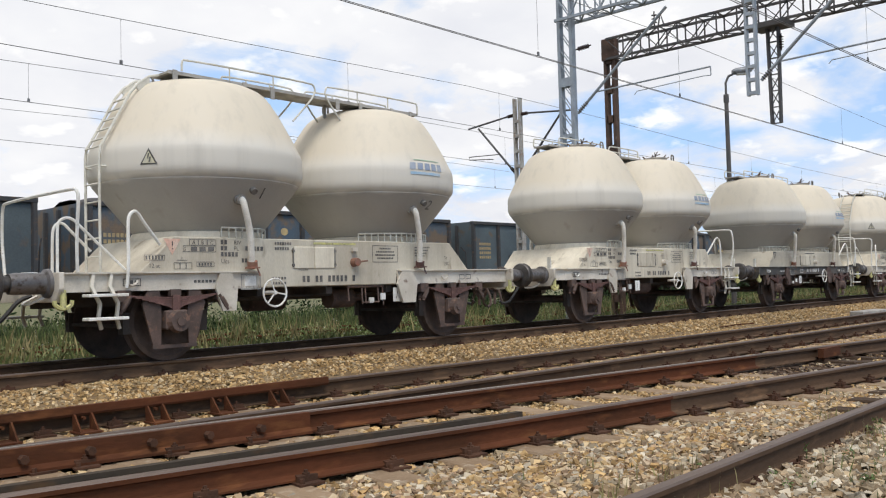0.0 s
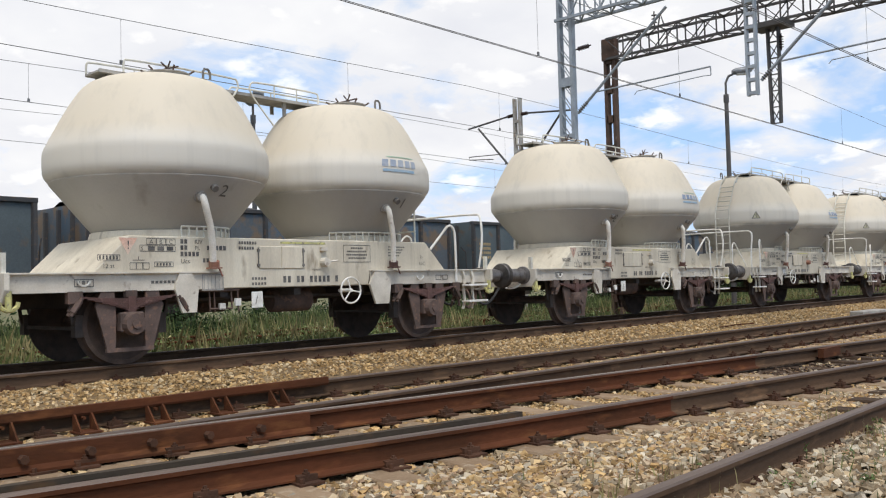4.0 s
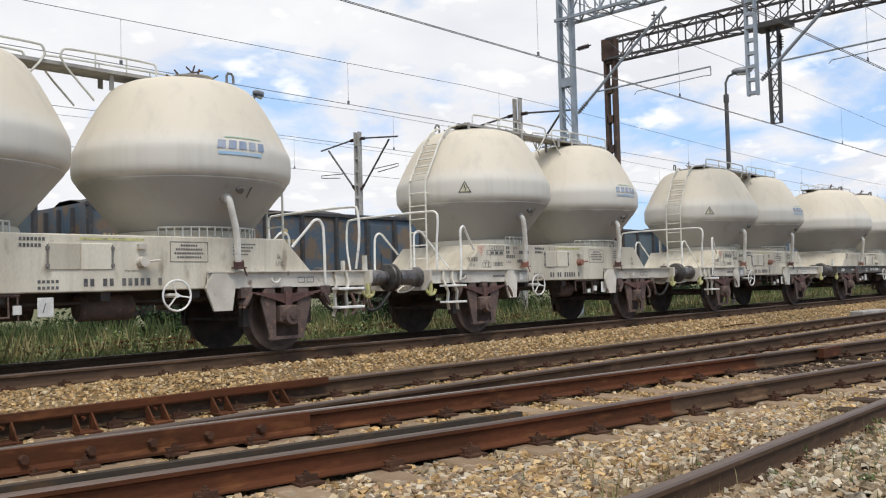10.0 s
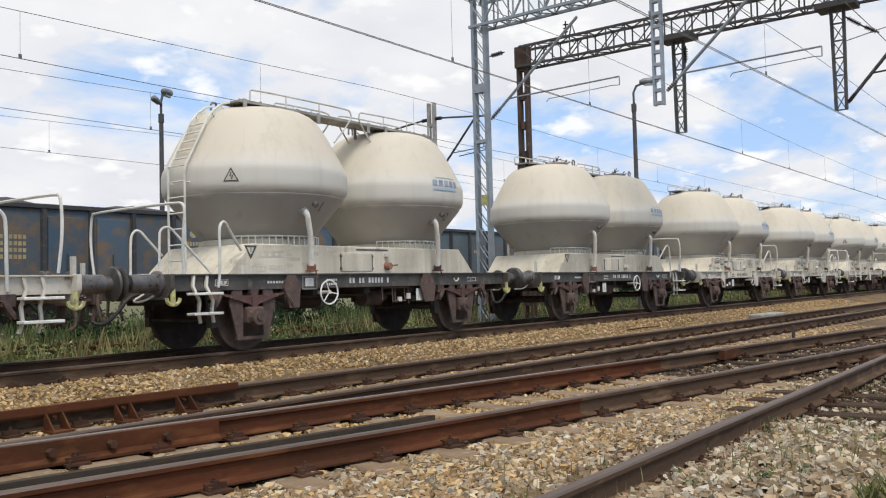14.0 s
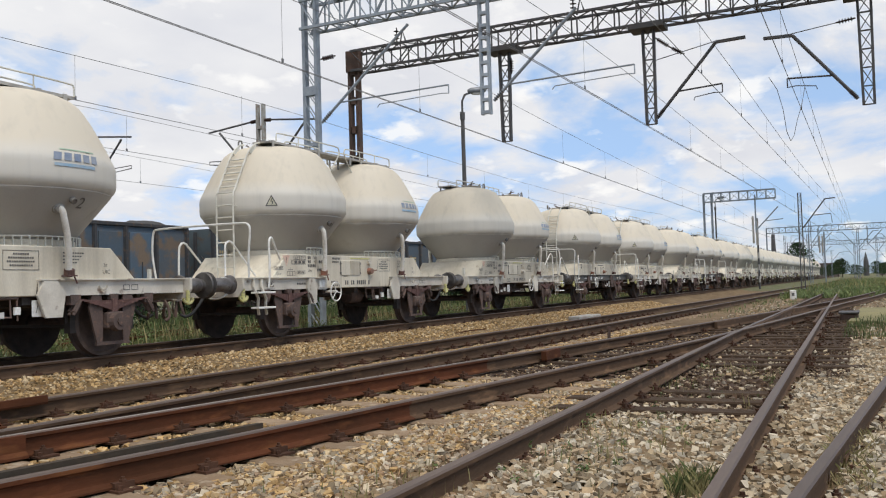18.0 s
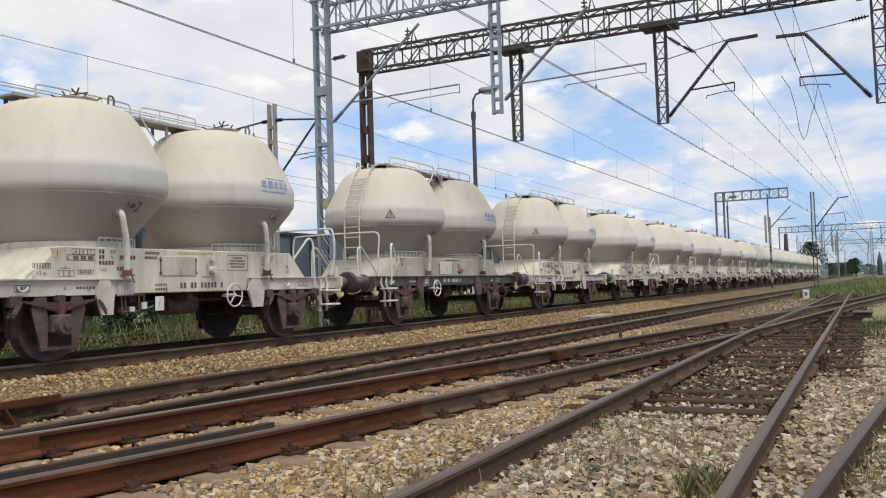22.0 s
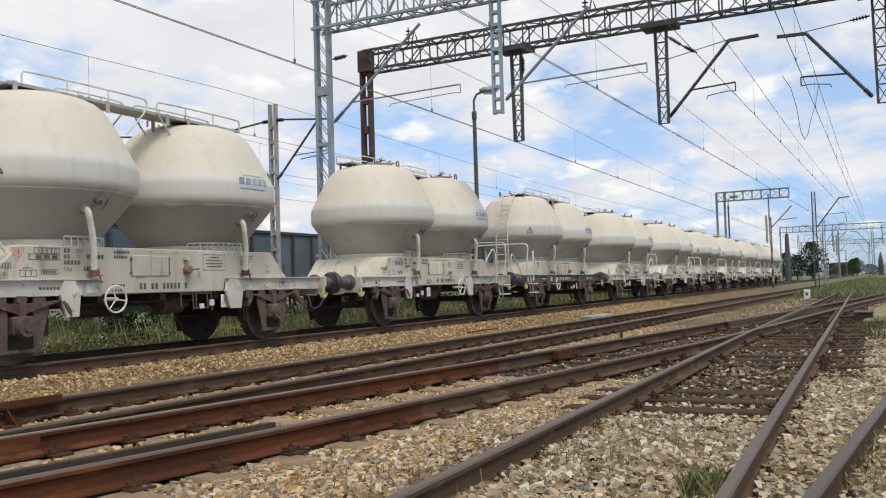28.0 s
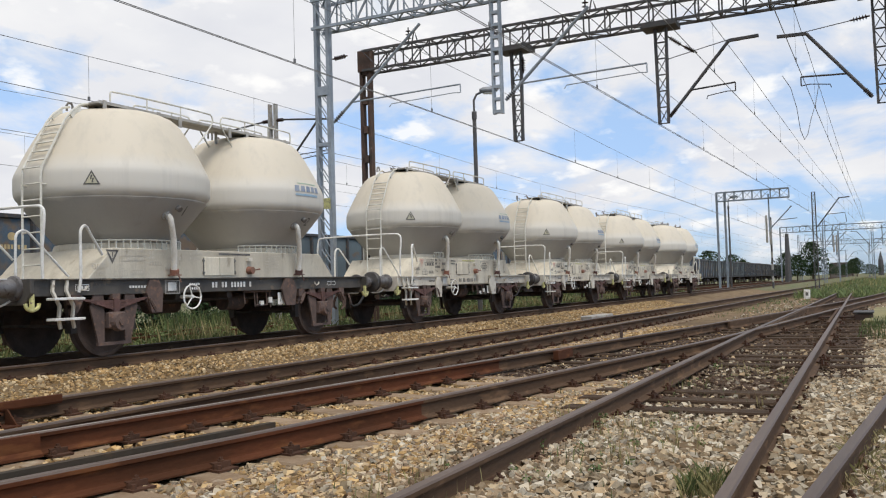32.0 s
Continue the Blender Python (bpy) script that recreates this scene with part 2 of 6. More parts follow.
M_BUFCASE = mat("scuffed_buffer_steel", (0.20, 0.19, 0.185), 0.42, 0.5, second=(0.11, 0.10, 0.095), spot=(0.07, 0.055, 0.045), scale=6, bump=0.05, spot_at=0.62)
M_WEED = mat("weed_leaf", (0.145, 0.185, 0.055), 0.6, second=(0.085, 0.128, 0.036), spot=(0.26, 0.25, 0.10), scale=0.7, fine=20, bump=0.0, island=0.5)
M_CHECK = mat("dark_check_rail_steel", (0.040, 0.032, 0.024), 0.9, second=(0.060, 0.045, 0.031), spot=(0.080, 0.047, 0.025), scale=3, fine=45, bump=0.2, stretch=(0.3, 1, 1))
M_BLUE = mat("blue_mark_paint", (0.17, 0.215, 0.30), 0.6, second=(0.30, 0.33, 0.37), scale=4, bump=0.0)
M_LBLUE = mat("light_blue_mark_paint", (0.28, 0.45, 0.60), 0.6, second=(0.42, 0.50, 0.56), scale=5, bump=0.0)
M_GREENM = mat("faded_green_mark_paint", (0.36, 0.50, 0.36), 0.6, scale=6, bump=0.0)
M_YELLOW = mat("yellow_paint", (0.56, 0.53, 0.20), 0.65, second=(0.40, 0.38, 0.18), spot=(0.22, 0.19, 0.12), scale=9, bump=0.05, spot_at=0.6)
M_SIGNY = mat("faded_yellow_sign_paint", (0.56, 0.53, 0.36), 0.6, second=(0.50, 0.48, 0.38), scale=5, bump=0.0)
M_ORANGE = mat("orange_warning_paint", (0.60, 0.36, 0.27), 0.65, second=(0.60, 0.46, 0.36), scale=7, bump=0.0)
M_REDVALVE = mat("red_valve_paint", (0.30, 0.125, 0.08), 0.6, second=(0.22, 0.13, 0.09), scale=9, bump=0.05)
M_PIPE = mat("cream_pipe_paint", (0.80, 0.77, 0.69), 0.6, second=(0.66, 0.62, 0.54), spot=(0.36, 0.25, 0.17), scale=6, bump=0.05, spot_at=0.7)
M_PLATE = mat("white_sign_plate", (0.78, 0.77, 0.73), 0.5, second=(0.6, 0.58, 0.52), scale=8, bump=0.02)
M_RUBBER = mat("hose_rubber", (0.025, 0.025, 0.025), 0.6, scale=8, bump=0.05)
M_RAIL = mat("rusty_rail_side", (0.092, 0.031, 0.013), 0.9, second=(0.059, 0.023, 0.010), spot=(0.129, 0.050, 0.019), scale=3, fine=45, bump=0.25, stretch=(0.3, 1, 1))
M_RAILG = mat("brown_rail_side", (0.094, 0.057, 0.034), 0.9, second=(0.075, 0.046, 0.028), spot=(0.145, 0.088, 0.050), scale=3, fine=45, bump=0.25, stretch=(0.3, 1, 1))
M_HEAD = mat("rail_head_steel", (0.112, 0.078, 0.059), 0.55, 0.15, second=(0.088, 0.062, 0.048), scale=2, bump=0.05, stretch=(0.1, 1, 1))
M_BRIGHT = mat("polished_rail_head", (0.38, 0.35, 0.32), 0.46, 0.7, second=(0.24, 0.21, 0.18), scale=2, bump=0.02, stretch=(0.1, 1, 1))
M_CHAIR = mat("rusty_fastening", (0.085, 0.041, 0.024), 0.85, second=(0.055, 0.029, 0.018), scale=9, bump=0.3)
M_TIMBER = mat("tarred_timber", (0.039, 0.024, 0.014), 0.85, second=(0.060, 0.038, 0.023), spot=(0.090, 0.062, 0.037), scale=4, fine=60, bump=0.4, stretch=(3, 0.5, 1))
M_SLEEPER = mat("weathered_concrete_sleeper", (0.277, 0.199, 0.128), 0.9, second=(0.218, 0.150, 0.092), spot=(0.330, 0.263, 0.186), scale=4, fine=70, bump=0.3)
M_BALLAST = mat("tan_ballast_bed", (0.185, 0.128, 0.07), 0.95, second=(0.125, 0.084, 0.045), spot=(0.23, 0.17, 0.105), scale=1.2, fine=22, bump=0.9)
M_OILY = mat("oily_track_soil", (0.067, 0.042, 0.027), 0.95, second=(0.044, 0.028, 0.019), spot=(0.101, 0.067, 0.045), scale=1.5, fine=24, bump=0.8, spot_at=0.66)
M_STONED = mat("dark_oily_gravel", (0.093, 0.059, 0.038), 0.9, second=(0.065, 0.041, 0.027), spot=(0.154, 0.109, 0.075), scale=1.3, fine=40, bump=0.3, island=0.4, palette=((0.074, 0.046, 0.030), (0.112, 0.071, 0.044), (0.055, 0.036, 0.024), (0.167, 0.126, 0.091)))
M_STONE = mat("tan_ballast_stone", (0.40, 0.264, 0.117), 0.9, second=(0.32, 0.203, 0.09), spot=(0.46, 0.35, 0.20), scale=1.0, fine=40, bump=0.3, island=0.42, palette=((0.455, 0.31, 0.145), (0.335, 0.21, 0.088), (0.50, 0.37, 0.205), (0.24, 0.155, 0.072), (0.52, 0.43, 0.285)))
M_STONEB = mat("brown_ballast_stone", (0.28, 0.192, 0.118), 0.9, second=(0.23, 0.15, 0.09), spot=(0.36, 0.29, 0.20), scale=0.9, fine=40, bump=0.3, island=0.45, palette=((0.33, 0.235, 0.145), (0.25, 0.16, 0.09), (0.38, 0.30, 0.205), (0.18, 0.125, 0.08), (0.42, 0.36, 0.27)))
M_STONEG = mat("pale_ballast_stone", (0.35, 0.275, 0.18), 0.9, second=(0.28, 0.21, 0.13), spot=(0.41, 0.375, 0.30), scale=0.8, fine=40, bump=0.3, island=0.45, palette=((0.395, 0.355, 0.275), (0.33, 0.23, 0.13), (0.43, 0.365, 0.26), (0.22, 0.165, 0.105), (0.355, 0.275, 0.17), (0.47, 0.435, 0.355)))
M_GROUND = mat("yard_soil", (0.14, 0.125, 0.07), 0.95, second=(0.09, 0.11, 0.045), spot=(0.20, 0.165, 0.11), scale=0.6, fine=14, bump=0.6)
M_GRASS = mat("grass_blade", (0.098, 0.128, 0.037), 0.7, second=(0.058, 0.084, 0.023), spot=(0.18, 0.165, 0.068), scale=0.8, fine=20, bump=0.0, island=0.5)
M_DRY = mat("dry_grass_blade", (0.33, 0.27, 0.14), 0.8, second=(0.19, 0.19, 0.075), scale=2.0, fine=20, bump=0.0, island=0.4)
M_FLOWER = mat("white_flower", (0.7, 0.7, 0.66), 0.7, bump=0.0)
M_GONB = mat("faded_blue_wagon_paint", (0.062, 0.105, 0.150), 0.75, second=(0.090, 0.100, 0.108), spot=(0.160, 0.115, 0.078), scale=0.7, fine=30, bump=0.15, spot_at=0.54, rand=0.2)
M_GONG = mat("grey_green_wagon_paint", (0.105, 0.135, 0.145), 0.75, second=(0.075, 0.095, 0.105), spot=(0.13, 0.10, 0.075), scale=0.9, fine=30, bump=0.1, spot_at=0.64, rand=0.15)
M_GONR = mat("wagon_rib_steel", (0.052, 0.050, 0.050), 0.75, second=(0.040, 0.042, 0.046), spot=(0.11, 0.075, 0.05), scale=3, bump=0.1)
M_COAL = mat("coal_heap", (0.022, 0.021, 0.02), 0.7, second=(0.045, 0.042, 0.04), scale=3, fine=18, bump=1.0)
M_MASTG = mat("galvanised_mast_paint", (0.36, 0.40, 0.44), 0.5, 0.3, second=(0.28, 0.31, 0.34), scale=4, fine=40, bump=0.05)
M_MASTB = mat("rusty_mast_steel", (0.115, 0.070, 0.052), 0.8, second=(0.075, 0.055, 0.045), spot=(0.20, 0.185, 0.165), scale=4, fine=40, bump=0.15, spot_at=0.68)
M_TRUSS = mat("dark_truss_steel", (0.055, 0.058, 0.062), 0.7, second=(0.085, 0.075, 0.07), scale=4, bump=0.1)
# blue-grey of distant steelwork, with the haze of distance mixed into the colour
M_FARM = mat("far_mast_hazed", (0.238, 0.275, 0.315), 0.7, second=(0.168, 0.189, 0.210), scale=3, bump=0.0)
M_CONC = mat("weathered_concrete_post", (0.42, 0.41, 0.38), 0.85, second=(0.30, 0.28, 0.25), spot=(0.28, 0.2, 0.15), scale=4, bump=0.15)
M_WIRE = mat("tarnished_copper_wire", (0.20, 0.20, 0.20), 0.55, 0.3, scale=6, bump=0.0)
M_INSUL = mat("brown_glazed_insulator", (0.055, 0.035, 0.03), 0.25, scale=6, bump=0.0)
M_LAMPM = mat("lamp_housing", (0.22, 0.23, 0.24), 0.5, 0.3, scale=6, bump=0.02)
M_BARK = mat("bark", (0.09, 0.07, 0.05), 0.9, bump=0.3)
M_LEAF = mat("dark_foliage", (0.035, 0.06, 0.022), 0.8, second=(0.022, 0.042, 0.016), scale=0.6, bump=0.0, island=0.4)
M_WALL = mat("far_building_render", (0.204, 0.174, 0.156), 0.9, second=(0.162, 0.139, 0.126), scale=0.5, bump=0.05)
M_ROOF = mat("far_building_roof", (0.14, 0.11, 0.10), 0.9, scale=0.5, bump=0.05)
M_GLASSF = mat("dark_window_pane", (0.05, 0.06, 0.07), 0.2, scale=1, bump=0.0)


# ---- mesh helpers ----
def box(bm, x0, x1, y0, y1, z0, z1):
    v = [bm.verts.new(p) for p in ((x0, y0, z0), (x1, y0, z0), (x1, y1, z0), (x0, y1, z0), (x0, y0, z1), (x1, y0, z1), (x1, y1, z1), (x0, y1, z1))]
    for f in ((0, 3, 2, 1), (4, 5, 6, 7), (0, 1, 5, 4), (1, 2, 6, 5), (2, 3, 7, 6), (3, 0, 4, 7)):
        bm.faces.new([v[i] for i in f])
    return v


def bevel(bm, w=0.01, seg=1):
    bmesh.ops.bevel(bm, geom=bm.edges[:], offset=w, segments=seg, affect="EDGES", profile=0.7)


def ring(bm, c, u, w, r, seg):
    return [bm.verts.new(c + r * (math.cos(2 * math.pi * i / seg) * u + math.sin(2 * math.pi * i / seg) * w)) for i in range(seg)]


def tube(bm, pts, r, seg=6, caps=True):
    """Round bar through the points; r is one radius or one for each point."""
    pts = [Vector(p) for p in pts]
    rr = r if isinstance(r, (list, tuple)) else [r] * len(pts)
    last, u = None, None
    for i, p in enumerate(pts):
        d = (pts[min(i + 1, len(pts) - 1)] - pts[max(i - 1, 0)]).normalized()
        if u is None:
            u = d.orthogonal().normalized()
        else:
            u = (u - d * u.dot(d)).normalized()
        now = ring(bm, p, u, d.cross(u), rr[i], seg)
        if last:
            for k in range(seg):
                bm.faces.new((last[k], last[(k + 1) % seg], now[(k + 1) % seg], now[k]))
        elif caps:
            bm.faces.new(now[::-1])
        last = now
    if caps:
        bm.faces.new(last)


def bent(pts, rounds=2):
    """The same way with its corners cut, as a tube is bent."""
    pts = [Vector(p) for p in pts]
    for _ in range(rounds):
        cut = [pts[0]]
        for a, b in zip(pts, pts[1:]):
            cut += [a.lerp(b, 0.25), a.lerp(b, 0.75)]
        pts = cut + [pts[-1]]
    return pts


def lathe(bm, profile, c=(0, 0, 0), seg=40, axis="z"):
    """Turned body: (radius, height) from bottom to top round an upright or lengthwise axis."""
    last = None
    for r, h in profile:
        if r < 1e-6:
            now = [bm.verts.new(_lp(0, 0, h, c, axis))] * seg
        else:
            now = [bm.verts.new(_lp(r * math.cos(2 * math.pi * i / seg), r * math.sin(2 * math.pi * i / seg), h, c, axis)) for i in range(seg)]
        if last:
            for k in range(seg):
                q = [last[k], last[(k + 1) % seg], now[(k + 1) % seg], now[k]]
                q = [a for i, a in enumerate(q) if a not in q[:i]]
                if len(q) > 2:
                    bm.faces.new(q)
        last = now


def _lp(a, b, h, c, axis):
    p = {"z": (a, b, h), "y": (b, h, a), "x": (h, a, b)}[axis]
    return (p[0] + c[0], p[1] + c[1], p[2] + c[2])


def prism(bm, poly, y0, y1, plane="xz"):
    """Flat outline pushed through from y0 to y1 (plane xz), or x0 to x1 (yz), or z0 to z1 (xy)."""
    f = {"xz": lambda a, b, t: (a, t, b), "yz": lambda a, b, t: (t, a, b), "xy": lambda a, b, t: (a, b, t)}[plane]
    lo, hi = [bm.verts.new(f(a, b, y0)) for a, b in poly], [bm.verts.new(f(a, b, y1)) for a, b in poly]
    n = len(poly)
    bm.faces.new(lo[::-1]); bm.faces.new(hi)
    for i in range(n):
        bm.faces.new((lo[i], lo[(i + 1) % n], hi[(i + 1) % n], hi[i]))


def mesh_of(bm, name, material, smooth=False, angle=None):
    bmesh.ops.recalc_face_normals(bm, faces=bm.faces[:])
    me = bpy.data.meshes.new(name)
    bm.to_mesh(me)
    bm.free()
    me.materials.append(material)
    if smooth or angle:
        me.polygons.foreach_set("use_smooth", [True] * len(me.polygons))
        if angle:
            me.set_sharp_from_angle(angle=radians(angle))
    return me


def part(name, bm, material, parent, label="", smooth=False, angle=35, m=None):
    """One mesh object under a thing or a part."""
    me = bm if isinstance(bm, bpy.types.Mesh) else mesh_of(bm, name, material, smooth, angle if smooth else None)
    ob = new(name, me)
    ob.parent = parent
    if m is not None:
        ob.matrix_basis = m
    if label:
        ob["label"] = label
    return ob


def thing(name, label, category, group="", m=None, kind=""):
    ob = new(name)
    ob.empty_display_size = 0.2
    if m is not None:
        ob.matrix_basis = m
    return tagged(ob, label, category, group, kind)


def solid(name, bm, material, label, category="", kind="", smooth=False, m=None, group=""):
    ob = new(name, mesh_of(bm, name, material, smooth, 35 if smooth else None))
    if m is not None:
        ob.matrix_basis = m
    return tagged(ob, label, category, group, kind)


def cloud_mesh(name, verts, faces, material):
    """Many small pieces from arrays: faces is an (n, 3) array."""
    me = bpy.data.meshes.new(name)
    me.vertices.add(len(verts)); me.loops.add(faces.size); me.polygons.add(len(faces))
    me.vertices.foreach_set("co", verts.astype(np.float32).ravel())
    me.loops.foreach_set("vertex_index", faces.astype(np.int32).ravel())
    me.polygons.foreach_set("loop_start", np.arange(0, faces.size, 3, dtype=np.int32))
    me.polygons.foreach_set("use_smooth", np.zeros(len(faces), bool))
    me.update(calc_edges=True)
    me.materials.append(material)
    return me


# ---- ground ----
RAIL_Z = -0.13                       # heads of the near tracks lie lower than the train's
rng = np.random.default_rng(7)


def y_main(x):                       # middle of the straight neighbour track
    return 6.92 - 0.032 * x + 0.00006 * x * x


def y_turn(x):                       # middle of the track that leaves it and crosses over
    return 5.70 - 0.168 * x + 0.0006 * x * x + 0.0009 * np.maximum(x - 30, 0) ** 2


def y_third(x):                      # middle of the third track
    return 1.42 + 0.013 * x


def y_third_far(x):                  # its far rail
    return 2.115 + 0.0085 * np.minimum(x, 16)


def y_third_near(x):                 # its near rail
    return 0.635 + 0.0185 * x


def y_turn_far(x):
    return y_turn(x) + 0.7535


def y_turn_near(x):                  # closes up towards the far rail beyond the diamond
    return y_turn(x) - 0.7535 - 0.10 * np.clip((x - 2) / 3, 0, 1) + 0.046 * np.clip(x - 14.5, 0, 18)


def y_fourth(x):                     # single rail of the track beside the camera
    return 0.735 - 0.0907 * x


def ground_height(x, y):
    """Lie of the ground: ballast beds, shoulders and the low grass beyond."""
    z = np.full(np.shape(x), -0.36)
    near = np.clip((9.55 - y) / 0.6, 0, 1)
    z = np.where(y < 12.6, -0.19 + (-0.325 + 0.19) * near, z)
    z = np.where(y < 9.0, z - 0.025 + 0.07 * np.clip(np.where(y < 0.75, 11.5, 7.8) - x, 0, 1) * np.clip((3.4 - y) / 0.6, 0, 1) + 0.010 * np.clip((x - 10.3) / 0.8, 0, 1) * np.clip((5.2 - y) / 0.6, 0, 1) * np.clip((38 - x) / 3, 0, 1), z)
    z = np.where(y >= 12.6, -0.19 - np.clip((y - 12.6) / 1.0, 0, 1) * 0.28, z)
    return z


gx = np.concatenate([np.linspace(-60, 0, 25), np.linspace(0.6, 40, 100), np.linspace(41, 120, 40), np.linspace(130, 700, 30), np.linspace(800, 3500, 10)])
gy = np.concatenate([np.linspace(-1500, -40, 10), np.linspace(-30, -3, 10), np.linspace(-2.5, 9, 44), np.linspace(9.1, 14, 22), np.linspace(14.5, 30, 18), np.linspace(35, 200, 12), np.linspace(300, 2500, 10)])
GX, GY = np.meshgrid(gx, gy, indexing="ij")
GZ = ground_height(GX, GY) + 0.012 * np.sin(GX * 2.1 + GY) * np.cos(GY * 2.7 - GX * 0.6)
gv = np.stack([GX, GY, GZ], -1).reshape(-1, 3)
gi = np.arange(len(gv)).reshape(len(gx), len(gy))
gf = np.concatenate([np.stack([gi[:-1, :-1], gi[1:, :-1], gi[1:, 1:]], -1).reshape(-1, 3), np.stack([gi[:-1, :-1], gi[1:, 1:], gi[:-1, 1:]], -1).reshape(-1, 3)])
ground_me = cloud_mesh("ground", gv, gf, M_GROUND)
ground_me.materials.append(M_BALLAST)
mid = gv[gf].mean(1)
bed = (mid[:, 1] < 13.0) & (mid[:, 1] > -9) & (mid[:, 0] < 75 - np.clip(6 - mid[:, 1], 0, 9) * 4.5)
ground_me.materials.append(M_OILY)
oily = (mid[:, 0] > 7.7) & (mid[:, 0] < 52) & (np.abs(mid[:, 1] - y_third(mid[:, 0])) < 0.8) | (mid[:, 0] > 9.5) & (mid[:, 0] < 52) & (mid[:, 1] < 5.5) & (mid[:, 1] > y_third(mid[:, 0]) - 1.3) & (mid[:, 1] < np.maximum(y_turn(mid[:, 0]), y_third(mid[:, 0])) + 1.0)
ground_me.polygons.foreach_set("material_index", np.where(oily, 2, bed.astype(np.int32)).astype(np.int32))
ground_me.polygons.foreach_set("use_smooth", np.ones(len(gf), bool))
tagged(new("ground", ground_me), "railway yard ground of tan ballast and low grass", "ground", kind="structure")

# ---- tracks ----
RAIL_PROFILE = ((-0.072, 0.0), (0.072, 0.0), (0.072, 0.012), (0.012, 0.032), (0.009, 0.045), (0.009, 0.122), (0.034, 0.135), (0.036, 0.160), (0.028, 0.172), (-0.004, 0.1725), (-0.028, 0.172), (-0.036, 0.160), (-0.034, 0.135), (-0.009, 0.122), (-0.009, 0.045), (-0.012, 0.032), (-0.072, 0.012))


def rail_mesh(fy, xs, top, side, head, profile=RAIL_PROFILE):
    """Rail along y = fy(x): foot, web and head, with its own running surface."""
    bm = bmesh.new()
    last = None
    for x in xs:
        d = (fy(x + 0.05) - fy(x - 0.05)) / 0.1
        n = Vector((-d, 1, 0)).normalized()
        now = [bm.verts.new((x + n.x * a, fy(x) + n.y * a, top - 0.172 + b)) for a, b in profile]
        k = len(profile)
        if last:
            for i in range(k):
                f = bm.faces.new((last[i], last[(i + 1) % k], now[(i + 1) % k], now[i]))
                f.material_index = 2 if i == 9 else 1 if i in (7, 8, 10) else 0
        else:
            bm.faces.new(now[::-1])
        last = now
    bm.faces.new(last)
    me = mesh_of(bm, "rail", side)
    me.materials.append(M_HEAD if head is M_BRIGHT else head)
    me.materials.append(head)
    return me


def fastening_mesh():
    """Ribbed plate with two clips and their bolts."""
    bm = bmesh.new()
    box(bm, -0.085, 0.085, -0.17, 0.17, 0.0, 0.016)
    for s in (-1, 1):
        box(bm, -0.07, 0.07, s * 0.095 - 0.012, s * 0.095 + 0.012, 0.016, 0.055)
        box(bm, -0.045, 0.045, s * 0.06 - 0.03, s * 0.06 + 0.035, 0.030, 0.048)
        tube(bm, [(0, s * 0.085, 0.03), (0, s * 0.085, 0.085)], 0.013, 6)
        tube(bm, [(0, s * 0.085, 0.05), (0, s * 0.085, 0.068)], 0.024, 6)
        tube(bm, [(-0.055, s * 0.14, 0.016), (-0.055, s * 0.14, 0.045)], 0.017, 5)
    return mesh_of(bm, "fastening", M_CHAIR)


def sleeper_mesh(name, length, width, depth, material, seed):
    r = random.Random(seed)
    bm = bmesh.new()
    box(bm, -width / 2, width / 2, -length / 2, length / 2, -depth, 0)
    for v in bm.verts:
        v.co += Vector((r.uniform(-0.012, 0.012), r.uniform(-0.02, 0.02), r.uniform(-0.008, 0.004)))
    bevel(bm, 0.015)
    return mesh_of(bm, name, material)


FASTENING = fastening_mesh()
CONCRETE = [sleeper_mesh("sleeper", 2.5, 0.26, 0.2, M_SLEEPER, s) for s in range(3)]
TIMBER = {}


def timber(length, seed):
    key = (round(length, 1), seed)
    if key not in TIMBER:
        TIMBER[key] = sleeper_mesh("sleeper", key[0], 0.25, 0.16, M_TIMBER, seed)
    return TIMBER[key]


def turn_of(fy, x):
    return math.degrees(math.atan((fy(x + 0.1) - fy(x - 0.1)) / 0.2))


